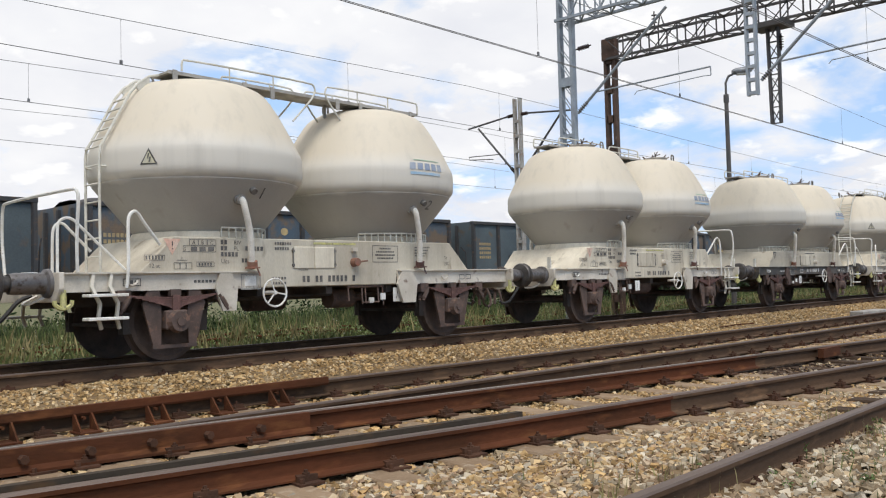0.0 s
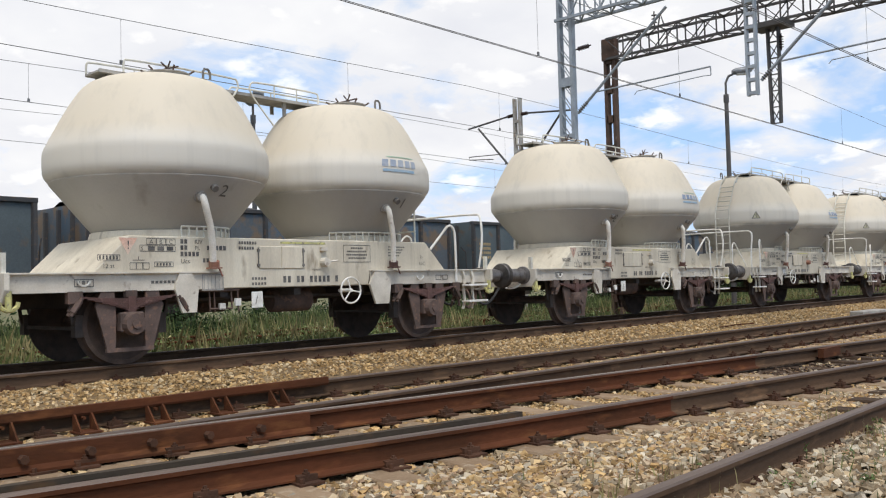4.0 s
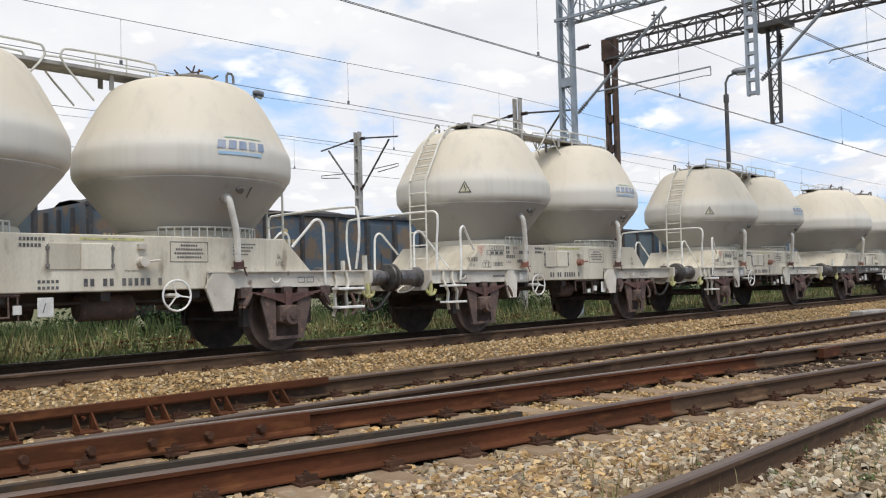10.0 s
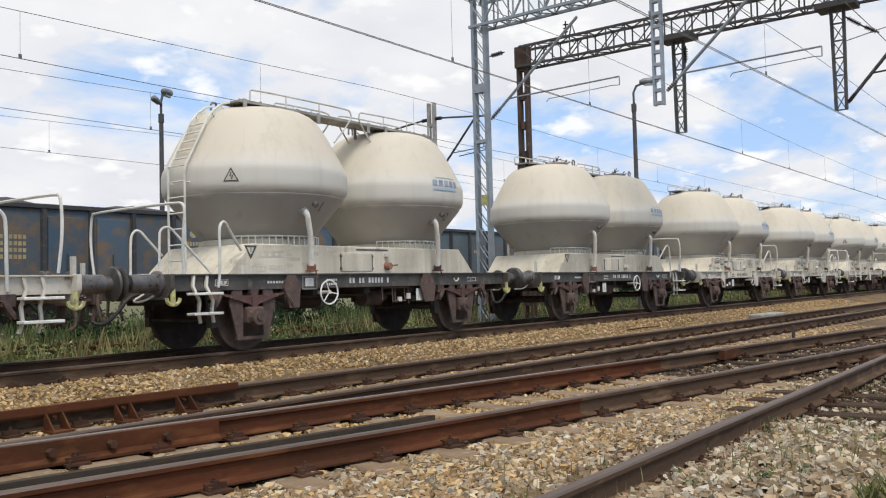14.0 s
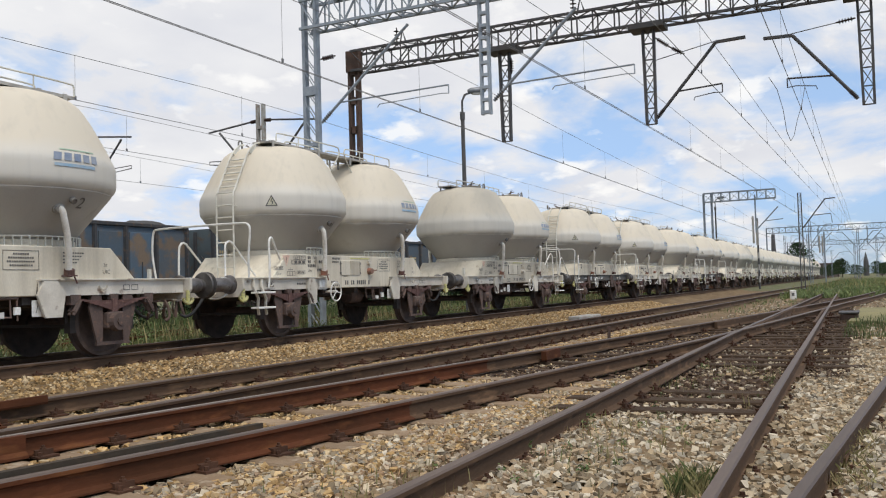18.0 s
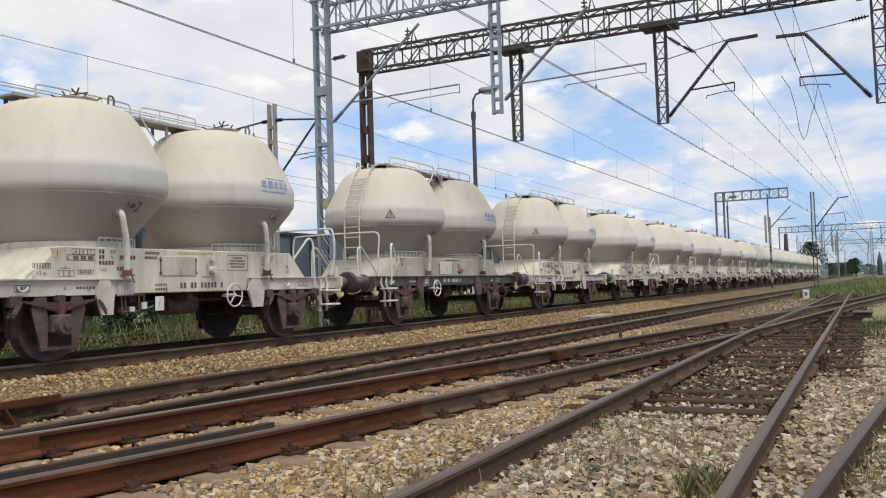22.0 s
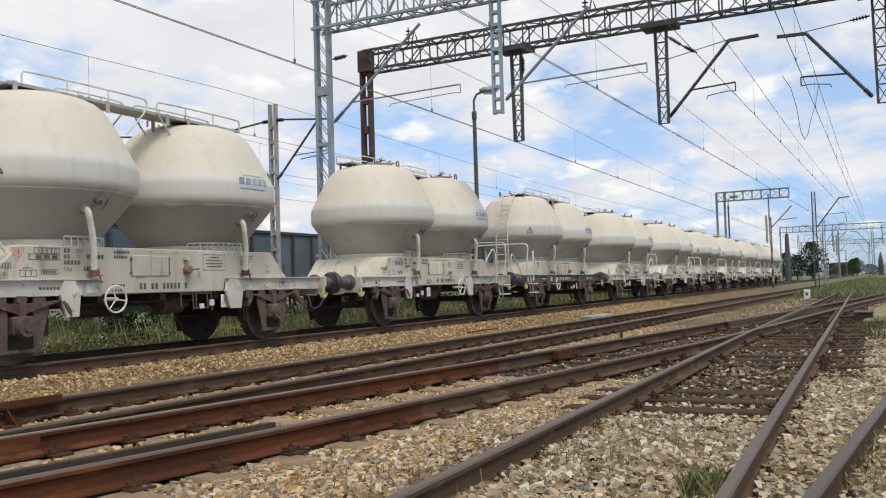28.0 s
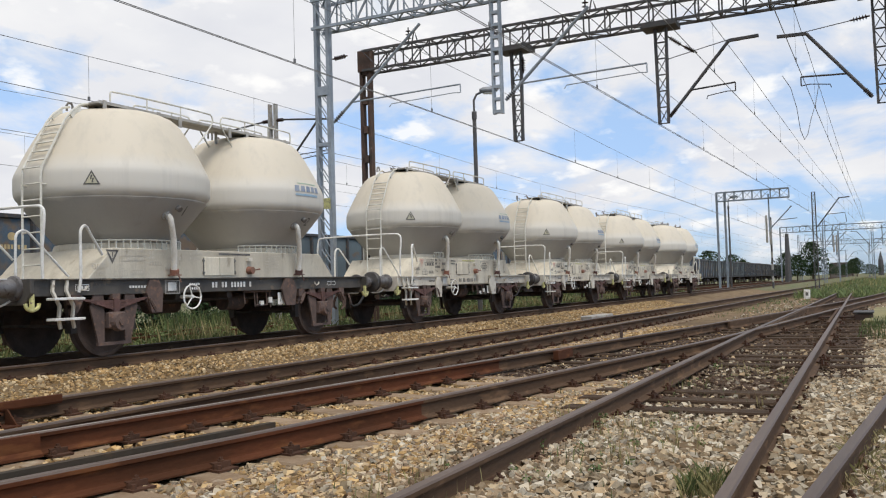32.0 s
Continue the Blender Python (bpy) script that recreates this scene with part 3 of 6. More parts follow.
def lay_track(name, label, fy, x0, x1, top, side, heads, sleepers, near, step=0.62, fast=True, far_side=None, joints=(11.0, 7.5), lines=None):
    """Two rails on sleepers; near gives how far sleepers and fastenings are single pieces."""
    track = thing(name, label, "railway track", kind="structure")
    xs = np.concatenate([np.arange(x0, min(x1, 60), 1.0), np.arange(max(60, x0), x1 + 0.1, 8.0)])
    lines = lines or (lambda x: fy(x) + 0.7535, lambda x: fy(x) - 0.7535)
    for line, hd, joint in zip(lines, heads, joints):
        if far_side is None:
            part("rail", rail_mesh(line, xs, top, side, hd), None, track)
        else:                                   # two lengths of rail that meet at a joint
            part("rail", rail_mesh(line, xs[xs <= joint], top, side, hd), None, track)
            part("rail", rail_mesh(line, np.concatenate([xs[xs <= joint][-1:], xs[xs > joint]]), top, far_side, M_HEAD), None, track)
    i = 0
    x = x0 + 0.2
    rest = bmesh.new()                          # sleepers behind the camera's stand, as one piece
    while x < 1.2:
        box(rest, x - 0.13, x + 0.13, fy(x) - 1.25, fy(x) + 1.25, top - 0.38, top - 0.188)
        x += step
        i += 1
    tagged(part("sleepers", rest, M_SLEEPER if sleepers == "concrete" else M_TIMBER, track), kind="stuff")
    while x < near:
        a = turn_of(fy, x)
        if sleepers == "concrete":
            me = CONCRETE[i % 3]
        else:
            me = timber(2.6, i % 3)
        part("sleeper", me, None, track, m=pose(x, fy(x) + 0.01 * ((i * 7) % 5 - 2), top - 0.172 - (0.016 if sleepers == "concrete" else 0.003), 0, 0, a + ((i * 5) % 7 - 3) * 0.15))
        if fast:
            for line in lines:
                part("fastening", FASTENING, None, track, m=pose(x, line(x), top - 0.172 - 0.016, 0, 0, a))
        x += step
        i += 1
    return track


lay_track("track_1", "straight main track under the train on tan ballast", lambda x: 10.896, -30, 420, 0.0, M_RAILG, (M_HEAD, M_HEAD), "concrete", 34)
track_2 = lay_track("track_2", "rusty straight track with a check rail on brown chairs", y_main, -28.8, 320, RAIL_Z, M_RAILG, (M_HEAD, M_HEAD), "concrete", 30)
track_3 = lay_track("track_3", "curved turnout track with a polished rail head", y_turn, -6.2, 78.0, RAIL_Z, M_RAIL, (M_BRIGHT, M_HEAD), "concrete", 10.5, far_side=M_RAILG, lines=(y_turn_far, y_turn_near))
track_4 = lay_track("track_4", "brown straight track on dark tarred timbers", y_third, -25.2, 110, RAIL_Z, M_RAILG, (M_HEAD, M_HEAD), "timber", 9.5, step=0.66, lines=(y_third_far, y_third_near))
track_5 = thing("track_5", "single rusty rail of a diverging track in pale ballast", "railway track", kind="structure")
part("rail", rail_mesh(y_fourth, np.arange(1.0, 26, 1.0), RAIL_Z, M_RAILG, M_HEAD), None, track_5)
for i in range(14):
    x = 3.0 + 0.64 * i
    part("sleeper", timber(1.6, i % 3), None, track_5, m=pose(x + 0.05, y_fourth(x) - 0.55, RAIL_Z - 0.192, 0, 0, -7))
    part("fastening", FASTENING, None, track_5, m=pose(x, y_fourth(x), RAIL_Z - 0.188, 0, 0, -7))
# long crossing timbers under both tracks
for i in range(24):
    x = 12.3 + i * 0.66 + ((i * 7) % 5 - 2) * 0.03
    if i in (3, 6, 7, 10, 13, 16, 17, 20):      # buried under gravel
        continue
    lo, hi = y_third(x) - 1.35 + ((i * 11) % 7 - 3) * 0.05, max(y_turn(x) + 1.3, y_third(x) + 1.3)
    ln = hi - lo
    part("sleeper", timber(ln, i % 3), None, track_4, "long tarred crossing timber", m=pose(x, (lo + hi) / 2, RAIL_Z - 0.174, 0, 0, ((i * 3) % 5 - 2) * 0.3))
    if i % 5 in (2, 4):
        continue
    for line in (y_third_far, y_third_near, y_turn_far, y_turn_near):
        part("fastening", FASTENING, None, track_4, m=pose(x, line(x), RAIL_Z - 0.173))
# check rail on tall brown chairs beside the far rail of track 2
bm = bmesh.new()
prism(bm, ((-0.02, -0.02), (0.02, -0.02), (0.03, 0.0), (0.03, 0.065), (-0.03, 0.065), (-0.03, 0.0)), -3.0, 6.0, "yz")
for v in bm.verts:
    v.co = Vector((v.co.x, y_main(v.co.x) + 0.7535 - 0.085 + v.co.y, RAIL_Z - 0.03 + v.co.z))
part("check_rail", bm, M_RAIL, track_2, "rust-brown check rail")
CHAIR = bmesh.new()
for s in (-1, 1):
    prism(CHAIR, ((-0.02, 0.0), (-0.20, 0.0), (-0.05, 0.155), (-0.02, 0.155)), s * 0.075 - 0.008, s * 0.075 + 0.008, "yz")
box(CHAIR, -0.1, 0.1, -0.22, 0.0, 0.0, 0.014)
tube(CHAIR, [(0, -0.03, 0.12), (0, -0.075, 0.12)], 0.016, 6)
CHAIR = mesh_of(CHAIR, "check_rail_chair", M_RAIL)
for i in range(9):
    x = 0.04 + i * 0.66
    part("check_rail_chair", CHAIR, None, track_2, m=pose(x, y_main(x) + 0.7535 - 0.08, RAIL_Z - 0.188))
# check rail inside the near rail of the turnout, with its blunt end
bm = bmesh.new()
prism(bm, ((-0.07, 0.0), (0.03, 0.0), (0.03, 0.02), (-0.005, 0.05), (-0.005, 0.12), (0.03, 0.14), (0.03, 0.175), (-0.03, 0.175), (-0.03, 0.14), (-0.025, 0.05), (-0.07, 0.02)), 0.2, 5.2, "yz")
for v in bm.verts:
    v.co = Vector((v.co.x, y_turn_near(v.co.x) + 0.13 + v.co.y, RAIL_Z - 0.172 + v.co.z * 1.12))
part("check_rail", bm, M_CHECK, track_3, "dark blunt-ended check rail")
# crossing nose and wing rail where the turnout leaves track 2
bm = bmesh.new()
prism(bm, ((-0.08, 0.0), (0.08, 0.0), (0.08, 0.02), (0.045, 0.05), (0.045, 0.168), (-0.045, 0.168), (-0.045, 0.05), (-0.08, 0.02)), -1.5, 4.4, "yz")
for v in bm.verts:
    v.co = Vector((v.co.x, y_turn(v.co.x) + 0.72 + v.co.y, RAIL_Z - 0.175 + v.co.z))
part("crossing_block", bm, M_RAIL, track_3, "rust-brown bolted crossing block")
for i in range(9):
    bm = bmesh.new()
    x = 0.6 + i * 0.42
    tube(bm, [(x, y_turn(x) + 0.68, RAIL_Z - 0.08), (x, y_turn(x) + 0.625, RAIL_Z - 0.08)], 0.032, 6)
    part("bolt", bm, M_CHAIR, track_3)
bm = bmesh.new()
box(bm, 12.1, 12.75, y_turn(12.4) + 0.60, y_turn(12.4) + 0.68, RAIL_Z - 0.14, RAIL_Z - 0.01)
part("joint_bar", bm, M_RAIL, track_3, "rusty joint bar")
# blunt wing rails of the diamond crossing
for line, s, a, b in ((y_turn_far, 1, 20.4, 30.0), (y_turn_near, -1, 20.0, 30.0), (y_third_far, 1, 18.6, 30.0), (y_third_near, -1, 20.0, 30.0)):
    bm = bmesh.new()
    prism(bm, ((-0.06, 0.0), (0.06, 0.0), (0.03, 0.05), (0.03, 0.165), (-0.03, 0.165), (-0.03, 0.05)), a, b, "yz")
    bmesh.ops.subdivide_edges(bm, edges=[e for e in bm.edges if abs(e.verts[0].co.x - e.verts[1].co.x) > 1], cuts=8)
    for v in bm.verts:
        v.co = Vector((v.co.x, line(v.co.x) - 0.095 * s + v.co.y, RAIL_Z - 0.175 + v.co.z))
    part("wing_rail", bm, M_RAILG, track_4, "dark wing rail of the crossing")


# ---- loose ballast, one piece of geometry for each stone ----
def stones(n, x0, x1, y0, y1, lo, hi, keep=None, power=1.7):
    """Angular stones lying on the beds, denser towards the near end."""
    u = rng.random(n)
    x = x0 + (x1 - x0) * u ** power
    y = y0 + (y1 - y0) * rng.random(n)
    ok = np.ones(n, bool) if keep is None else keep(x, y)
    x, y = x[ok], y[ok]
    n = len(x)
    base = np.array([(-1, -1, -1), (1, -1, -1), (1, 1, -1), (-1, 1, -1), (-1, -1, 1), (1, -1, 1), (1, 1, 1), (-1, 1, 1)], float) * 0.72
    tri = np.array([(0, 1, 5), (0, 5, 4), (1, 2, 6), (1, 6, 5), (2, 3, 7), (2, 7, 6), (3, 0, 4), (3, 4, 7), (4, 5, 6), (4, 6, 7)])
    sz = (lo + (hi - lo) * rng.random(n) ** 1.7)[:, None, None]
    p = base[None] * (0.45 + 0.8 * rng.random((n, 8, 3))) * sz * (np.array([1.15, 0.95, 0.7])[None, None] * (0.8 + 0.4 * rng.random((n, 1, 3))))
    a, b = rng.random(n) * 6.283, (rng.random(n) - 0.5) * 1.7
    ca, sa, cb, sb = np.cos(a)[:, None], np.sin(a)[:, None], np.cos(b)[:, None], np.sin(b)[:, None]
    X, Z = p[..., 0] * cb + p[..., 2] * sb, -p[..., 0] * sb + p[..., 2] * cb
    Y = p[..., 1]
    X, Y = X * ca - Y * sa, X * sa + Y * ca
    v = np.stack([X + x[:, None], Y + y[:, None], Z + (ground_height(x, y) + 0.35 * sz[:, 0, 0])[:, None]], -1)
    return v.reshape(-1, 3), (tri[None] + 8 * np.arange(n)[:, None, None]).reshape(-1, 3)


def off_rails(x, y):
    d = np.minimum.reduce([np.abs(np.abs(y - y_main(x)) - 0.7535), np.abs(y - y_turn_far(x)), np.abs(y - y_turn_near(x)), np.abs(y - y_third_far(x)), np.abs(y - y_third_near(x)), np.abs(y - y_fourth(x))])
    on = np.zeros(np.shape(x), bool)
    for fy, x0, st in ((y_main, -3.8, 0.62), (y_turn, 0.2, 0.62), (y_third, 1.4, 0.66)):
        dx = (fy(x + 0.1) - fy(x - 0.1)) / 0.2 * (y - fy(x))     # sleepers lie square to a slanting track
        ph = (x + dx - x0 + st / 2) % st - st / 2
        on |= (np.abs(ph) < 0.12) & (np.abs(y - fy(x)) < 1.22) & (x < 30)
    ph = (x - 12.3 + 0.33) % 0.66 - 0.33
    long = (np.abs(ph) < 0.11) & (x > 11.9) & (x < 28) & (y < 5.0) & (y > y_third(x) - 1.3)
    return (d > np.where(y < 2.6, 0.05, 0.08)) & (~long | (rng.random(np.shape(x)) < 0.12)) & (~on | (rng.random(np.shape(x)) < np.where(y < 2.9, 0.4, 0.07)))


def bare(x, y):
    """Thinner gravel over the dark soil between the rails of the crossing."""
    dark = (x > 7.6 + 0.8 * rng.random(len(x))) & (np.abs(y - y_third(x)) < 0.75) | (x > 10.4) & (y > y_third(x) - 1.3) & (y < np.maximum(y_turn(x), y_third(x)) + 1.2)
    return off_rails(x, y) & (~dark | (rng.random(len(x)) < 0.12))


def thinning(x, y):
    """Ballast that thins out towards the edge of the beds."""
    mixed = np.where(y > 2.0 + 0.5 * rng.random(len(x)), 0.42, 1.0)     # browner mixture towards the turnout
    return bare(x, y) & (rng.random(len(x)) < mixed * np.clip((x + 4) / 5, 0.05, 1) * np.clip((y + 4) / 3, 0.05, 1))


def outer_yard(x, y):
    return off_rails(x, y) & ((x < 2.0 + 2.0 * rng.random(len(x))) | (y < -1.0 - 2.0 * rng.random(len(x))))


def oily_bed(x, y):
    dark = (np.abs(y - y_third(x)) < 0.75) | (x > 10.4) & (y > y_third(x) - 1.3) & (y < np.maximum(y_turn(x), y_third(x)) + 1.2)
    return off_rails(x, y) & dark


for nm, mt, args, lab in (
    ("ballast_gravel", M_STONEG, (165000, -4.0, 15, -4.0, 4.4, 0.009, 0.038, thinning, 1.0), "pale angular ballast stones of the near tracks"),
    ("ballast_gravel", M_STONEB, (26000, 1.6, 18, 1.9, 4.6, 0.008, 0.032, bare, 1.1), "brownish ballast stones mixed among the pale ones"),
    ("ballast_gravel", M_STONE, (52000, 1.6, 22, 2.6, 7.8, 0.010, 0.036, bare, 1.15), "tan angular ballast stones between the rails"),
    ("ballast_gravel", M_STONE, (44000, 3.0, 42, 7.4, 10.05, 0.012, 0.038, off_rails, 1.15), "clean tan ballast shoulder beside the train's track"),
    ("ballast_gravel", M_STONED, (34000, 7.4, 34, 0.0, 6.2, 0.010, 0.036, oily_bed, 1.25), "dark oily gravel between the crossing timbers"),
    ("ballast_gravel", M_STONE, (36000, -24, 18, -8.0, 10.0, 0.016, 0.045, outer_yard, 1.0), "loose tan ballast all over the yard"),
    ("ballast_gravel", M_STONEG, (9000, 14, 45, -6.0, 4.0, 0.02, 0.05, bare, 1.4), "pale ballast stones beyond the crossing"),
):
    v, f = stones(*args)
    tagged(new(nm, cloud_mesh(nm, v, f, mt)), lab, "gravel", kind="stuff")


def blades(n, x0, x1, y0, y1, h0, h1, wide, keep=None, power=1.3, lean=0.35):
    """Upright grass blades, three-cornered and bent."""
    x = x0 + (x1 - x0) * rng.random(n) ** power
    y = y0 + (y1 - y0) * rng.random(n)
    if keep is not None:
        ok = keep(x, y)
        x, y = x[ok], y[ok]
        n = len(x)
    z = ground_height(x, y)
    hgt = h0 + (h1 - h0) * rng.random(n) ** 1.5
    a = rng.random(n) * 6.283
    w = wide * (0.6 + 0.8 * rng.random(n))
    lx, ly = np.cos(a + 1.57) * hgt * lean * rng.random(n), np.sin(a + 1.57) * hgt * lean * rng.random(n)
    p = np.stack([np.stack([x - np.cos(a) * w, y - np.sin(a) * w, z], -1), np.stack([x + np.cos(a) * w, y + np.sin(a) * w, z], -1),
                  np.stack([x + lx * 0.4 + np.cos(a) * w * 0.6, y + ly * 0.4 + np.sin(a) * w * 0.6, z + hgt * 0.6], -1), np.stack([x + lx, y + ly, z + hgt], -1)], 1)
    tri = np.array([(0, 1, 2), (0, 2, 3)])
    return p.reshape(-1, 3), (tri[None] + 4 * np.arange(n)[:, None, None]).reshape(-1, 3)


def clumps(scale, level):
    def keep(x, y):
        v = np.sin(x * scale + 1.3 * np.sin(y * scale * 0.8)) + np.cos(y * scale * 1.3 + 1.7 * np.sin(x * scale * 0.6))
        return v + 0.7 * (rng.random(len(x)) - 0.5) > level
    return keep


for args, mt, lab in (
    ((95000, 2.0, 70, 12.9, 20.3, 0.08, 0.42, 0.006, clumps(1.3, -0.9), 1.5, 0.8), M_GRASS, "tall green grass behind the train's track"),
    ((9000, -25, 2, 12.9, 20.3, 0.10, 0.55, 0.012, clumps(1.3, -0.9), 1.0, 0.7), M_GRASS, "green grass behind the train's track"),
    ((14000, 2.0, 60, 12.7, 20.0, 0.15, 0.75, 0.006, clumps(1.1, 0.0), 1.5), M_DRY, "dry grass stalks among the green"),
    ((30000, 2.0, 60, 18.2, 20.6, 0.30, 0.9, 0.009, clumps(0.9, -0.9), 1.3), M_GRASS, "tall weeds along the open wagons"),
    ((40000, 48, 170, -12, 4.3, 0.10, 0.50, 0.018, clumps(0.35, -0.7), 1.4, 0.9), M_WEED, "tall weeds in the field beyond the crossing"),
    ((6000, 60, 170, -12, 4.7, 0.2, 0.8, 0.016, clumps(0.5, 0.0), 1.4), M_DRY, "yellow stalks in the field beyond the crossing"),
    ((2600, 26, 75, 2.6, 4.9, 0.05, 0.20, 0.008, clumps(0.8, 0.1), 0.8), M_GRASS, "weeds between the tracks"),
    ((2200, 2.2, 12, 1.0, 2.6, 0.03, 0.15, 0.004, clumps(2.2, 0.7), 1.2), M_DRY, "dry grass tufts along the rail"),
    ((260, 4.6, 5.0, 0.82, 1.02, 0.04, 0.15, 0.003, None, 1.0, 0.8), M_DRY, "pale grass tuft beside the rail"),
    ((260, 4.6, 5.1, 0.80, 1.05, 0.04, 0.14, 0.003, None, 1.0, 0.8), M_GRASS, "green grass tuft beside the rail"),
    ((1500, 17.5, 24, -1.2, 0.5, 0.05, 0.28, 0.008, clumps(1.5, -0.2), 1.0), M_GRASS, "weeds beside the yellow slab"),
    ((700, 5.0, 7.0, 0.0, 0.28, 0.02, 0.09, 0.003, None, 1.0, 1.2), M_DRY, "flattened dry grass beside the outer rail"),
    ((900, 3.6, 12, 0.85, 3.2, 0.03, 0.13, 0.004, clumps(2.9, 1.0), 1.2), M_GRASS, "small green tufts in the ballast"),
):
    v, f = blades(*args)
    tagged(new("grass", cloud_mesh("grass", v, f, mt)), lab, "grass", kind="stuff")


def leafy(n, plants, x0, x1, y0, y1, size, tall, seed, power=1.4):
    """Broad-leaved weeds: small bent leaves gathered round their plants' middles."""
    g = np.random.default_rng(seed)
    px, py, ph = x0 + (x1 - x0) * g.random(plants) ** power, y0 + (y1 - y0) * g.random(plants), tall * (0.35 + 0.65 * g.random(plants))
    k = g.integers(0, plants, n)
    f = g.random(n)
    w = ph[k] * (0.25 + 0.35 * f) * np.sqrt(g.random(n))
    a = g.random(n) * 6.283
    c = np.stack([px[k] + w * np.cos(a), py[k] + w * np.sin(a), ground_height(px[k], py[k]) + ph[k] * f], -1)
    u = g.normal(size=(n, 3)); u /= np.linalg.norm(u, axis=1)[:, None]
    q = np.cross(u, g.normal(size=(n, 3))); q /= np.linalg.norm(q, axis=1)[:, None]
    sz = (size * (0.5 + g.random(n)))[:, None]
    p = np.stack([c - u * sz, c + q * sz * 0.4, c + u * sz, c - q * sz * 0.4], 1)
    tri = np.array([(0, 1, 2), (0, 2, 3)])
    return p.reshape(-1, 3), (tri[None] + 4 * np.arange(n)[:, None, None]).reshape(-1, 3)


for args, mt, nm, lab in (
    ((60000, 1500, 3.0, 60, 12.9, 19.5, 0.035, 0.55, 21), M_WEED, "weeds", "broad-leaved green weeds behind the train's track"),
    ((24000, 620, 50, 130, -8, 3.9, 0.045, 0.55, 22), M_WEED, "weeds", "bushy weeds in the field beyond the crossing"),
    ((36000, 500, 3.0, 48, 19.2, 20.5, 0.055, 1.15, 27), M_LEAF, "weeds", "dark tall weeds along the standing open wagons"),
    ((1100, 60, 30, 60, 2.6, 4.8, 0.03, 0.25, 23, 0.8), M_WEED, "weeds", "small weeds between the tracks"),
    ((1400, 60, 4.6, 14, 0.9, 2.7, 0.012, 0.10, 24), M_WEED, "weeds", "small green weeds in the ballast"),
    ((1600, 700, 3.0, 50, 13.0, 18.0, 0.014, 0.75, 25), M_FLOWER, "wild_flowers", "tiny white flowers among the weeds"),
):
    v, f = leafy(*args)
    tagged(new(nm, cloud_mesh(nm, v, f, mt)), lab, "plant", kind="stuff")


# ---- cement silo wagons ----
WAGON_L, AXLE_X, TRACK_Y = 9.36, 2.565, 10.896
TANK_X = 1.60
# lower cone, welded seam, rounded belt, upper cone with a soft shoulder and a flat dome
TANK_PROFILE = ((0.80, 1.60), (0.86, 1.64), (1.385, 2.285), (1.398, 2.303), (1.402, 2.308), (1.402, 2.316), (1.399, 2.320), (1.425, 2.345), (1.449, 2.378), (1.465, 2.415), (1.473, 2.46), (1.475, 2.51), (1.475, 2.64), (1.471, 2.69), (1.458, 2.74), (1.432, 2.795), (1.345, 2.975), (1.250, 3.16), (1.145, 3.35), (1.040, 3.51), (0.985, 3.58), (0.910, 3.645), (0.800, 3.70), (0.650, 3.745), (0.45, 3.778), (0.25, 3.79), (0.0, 3.795))


def tank_radius(z):
    for (r0, z0), (r1, z1) in zip(TANK_PROFILE, TANK_PROFILE[1:]):
        if z0 <= z <= z1:
            return r0 + (r1 - r0) * (z - z0) / (z1 - z0)
    return 0.0


def on_tank(cx, ang, z, out=0.0):
    r = tank_radius(z) + out
    return (cx + r * math.cos(radians(ang)), r * math.sin(radians(ang)), z)


def tank_patch(bm, cx, a0, a1, z0, z1, out=0.009, seg=8, slant=0.0):
    """Painted patch that follows the tank's skin."""
    lo = [bm.verts.new(on_tank(cx, a0 + (a1 - a0) * i / seg, z0, out)) for i in range(seg + 1)]
    hi = [bm.verts.new(on_tank(cx, a0 + slant + (a1 - a0) * i / seg, z1, out)) for i in range(seg + 1)]
    for i in range(seg):
        bm.faces.new((lo[i], lo[i + 1], hi[i + 1], hi[i]))


FONT_CACHE = {}


def letters(text, size):
    """Mesh of a word in the built-in font, lying in its own xy plane."""
    key = (text, size)
    if key not in FONT_CACHE:
        cu = bpy.data.curves.new("lettering", "FONT")
        cu.body, cu.size, cu.resolution_u = text, size, 2
        ob = bpy.data.objects.new("lettering", cu)
        scene.collection.objects.link(ob)
        me = bpy.data.meshes.new_from_object(ob.evaluated_get(bpy.context.evaluated_depsgraph_get()))
        bpy.data.objects.remove(ob)
        bpy.data.curves.remove(cu)
        FONT_CACHE[key] = me
    return FONT_CACHE[key]


def write(bm, text, size, m):
    tmp = letters(text, size).copy()
    tmp.transform(m)
    bm.from_mesh(tmp)
    bpy.data.meshes.remove(tmp)


def flat(bm, x0, x1, z0, z1, y):
    v = [bm.verts.new(p) for p in ((x0, y, z0), (x1, y, z0), (x1, y, z1), (x0, y, z1))]
    bm.faces.new(v)


def frame_bars(bm, x0, x1, z0, z1, y, w=0.012):
    flat(bm, x0, x1, z0, z0 + w, y); flat(bm, x0, x1, z1 - w, z1, y)
    flat(bm, x0, x0 + w, z0 + w, z1 - w, y); flat(bm, x1 - w, x1, z0 + w, z1 - w, y)


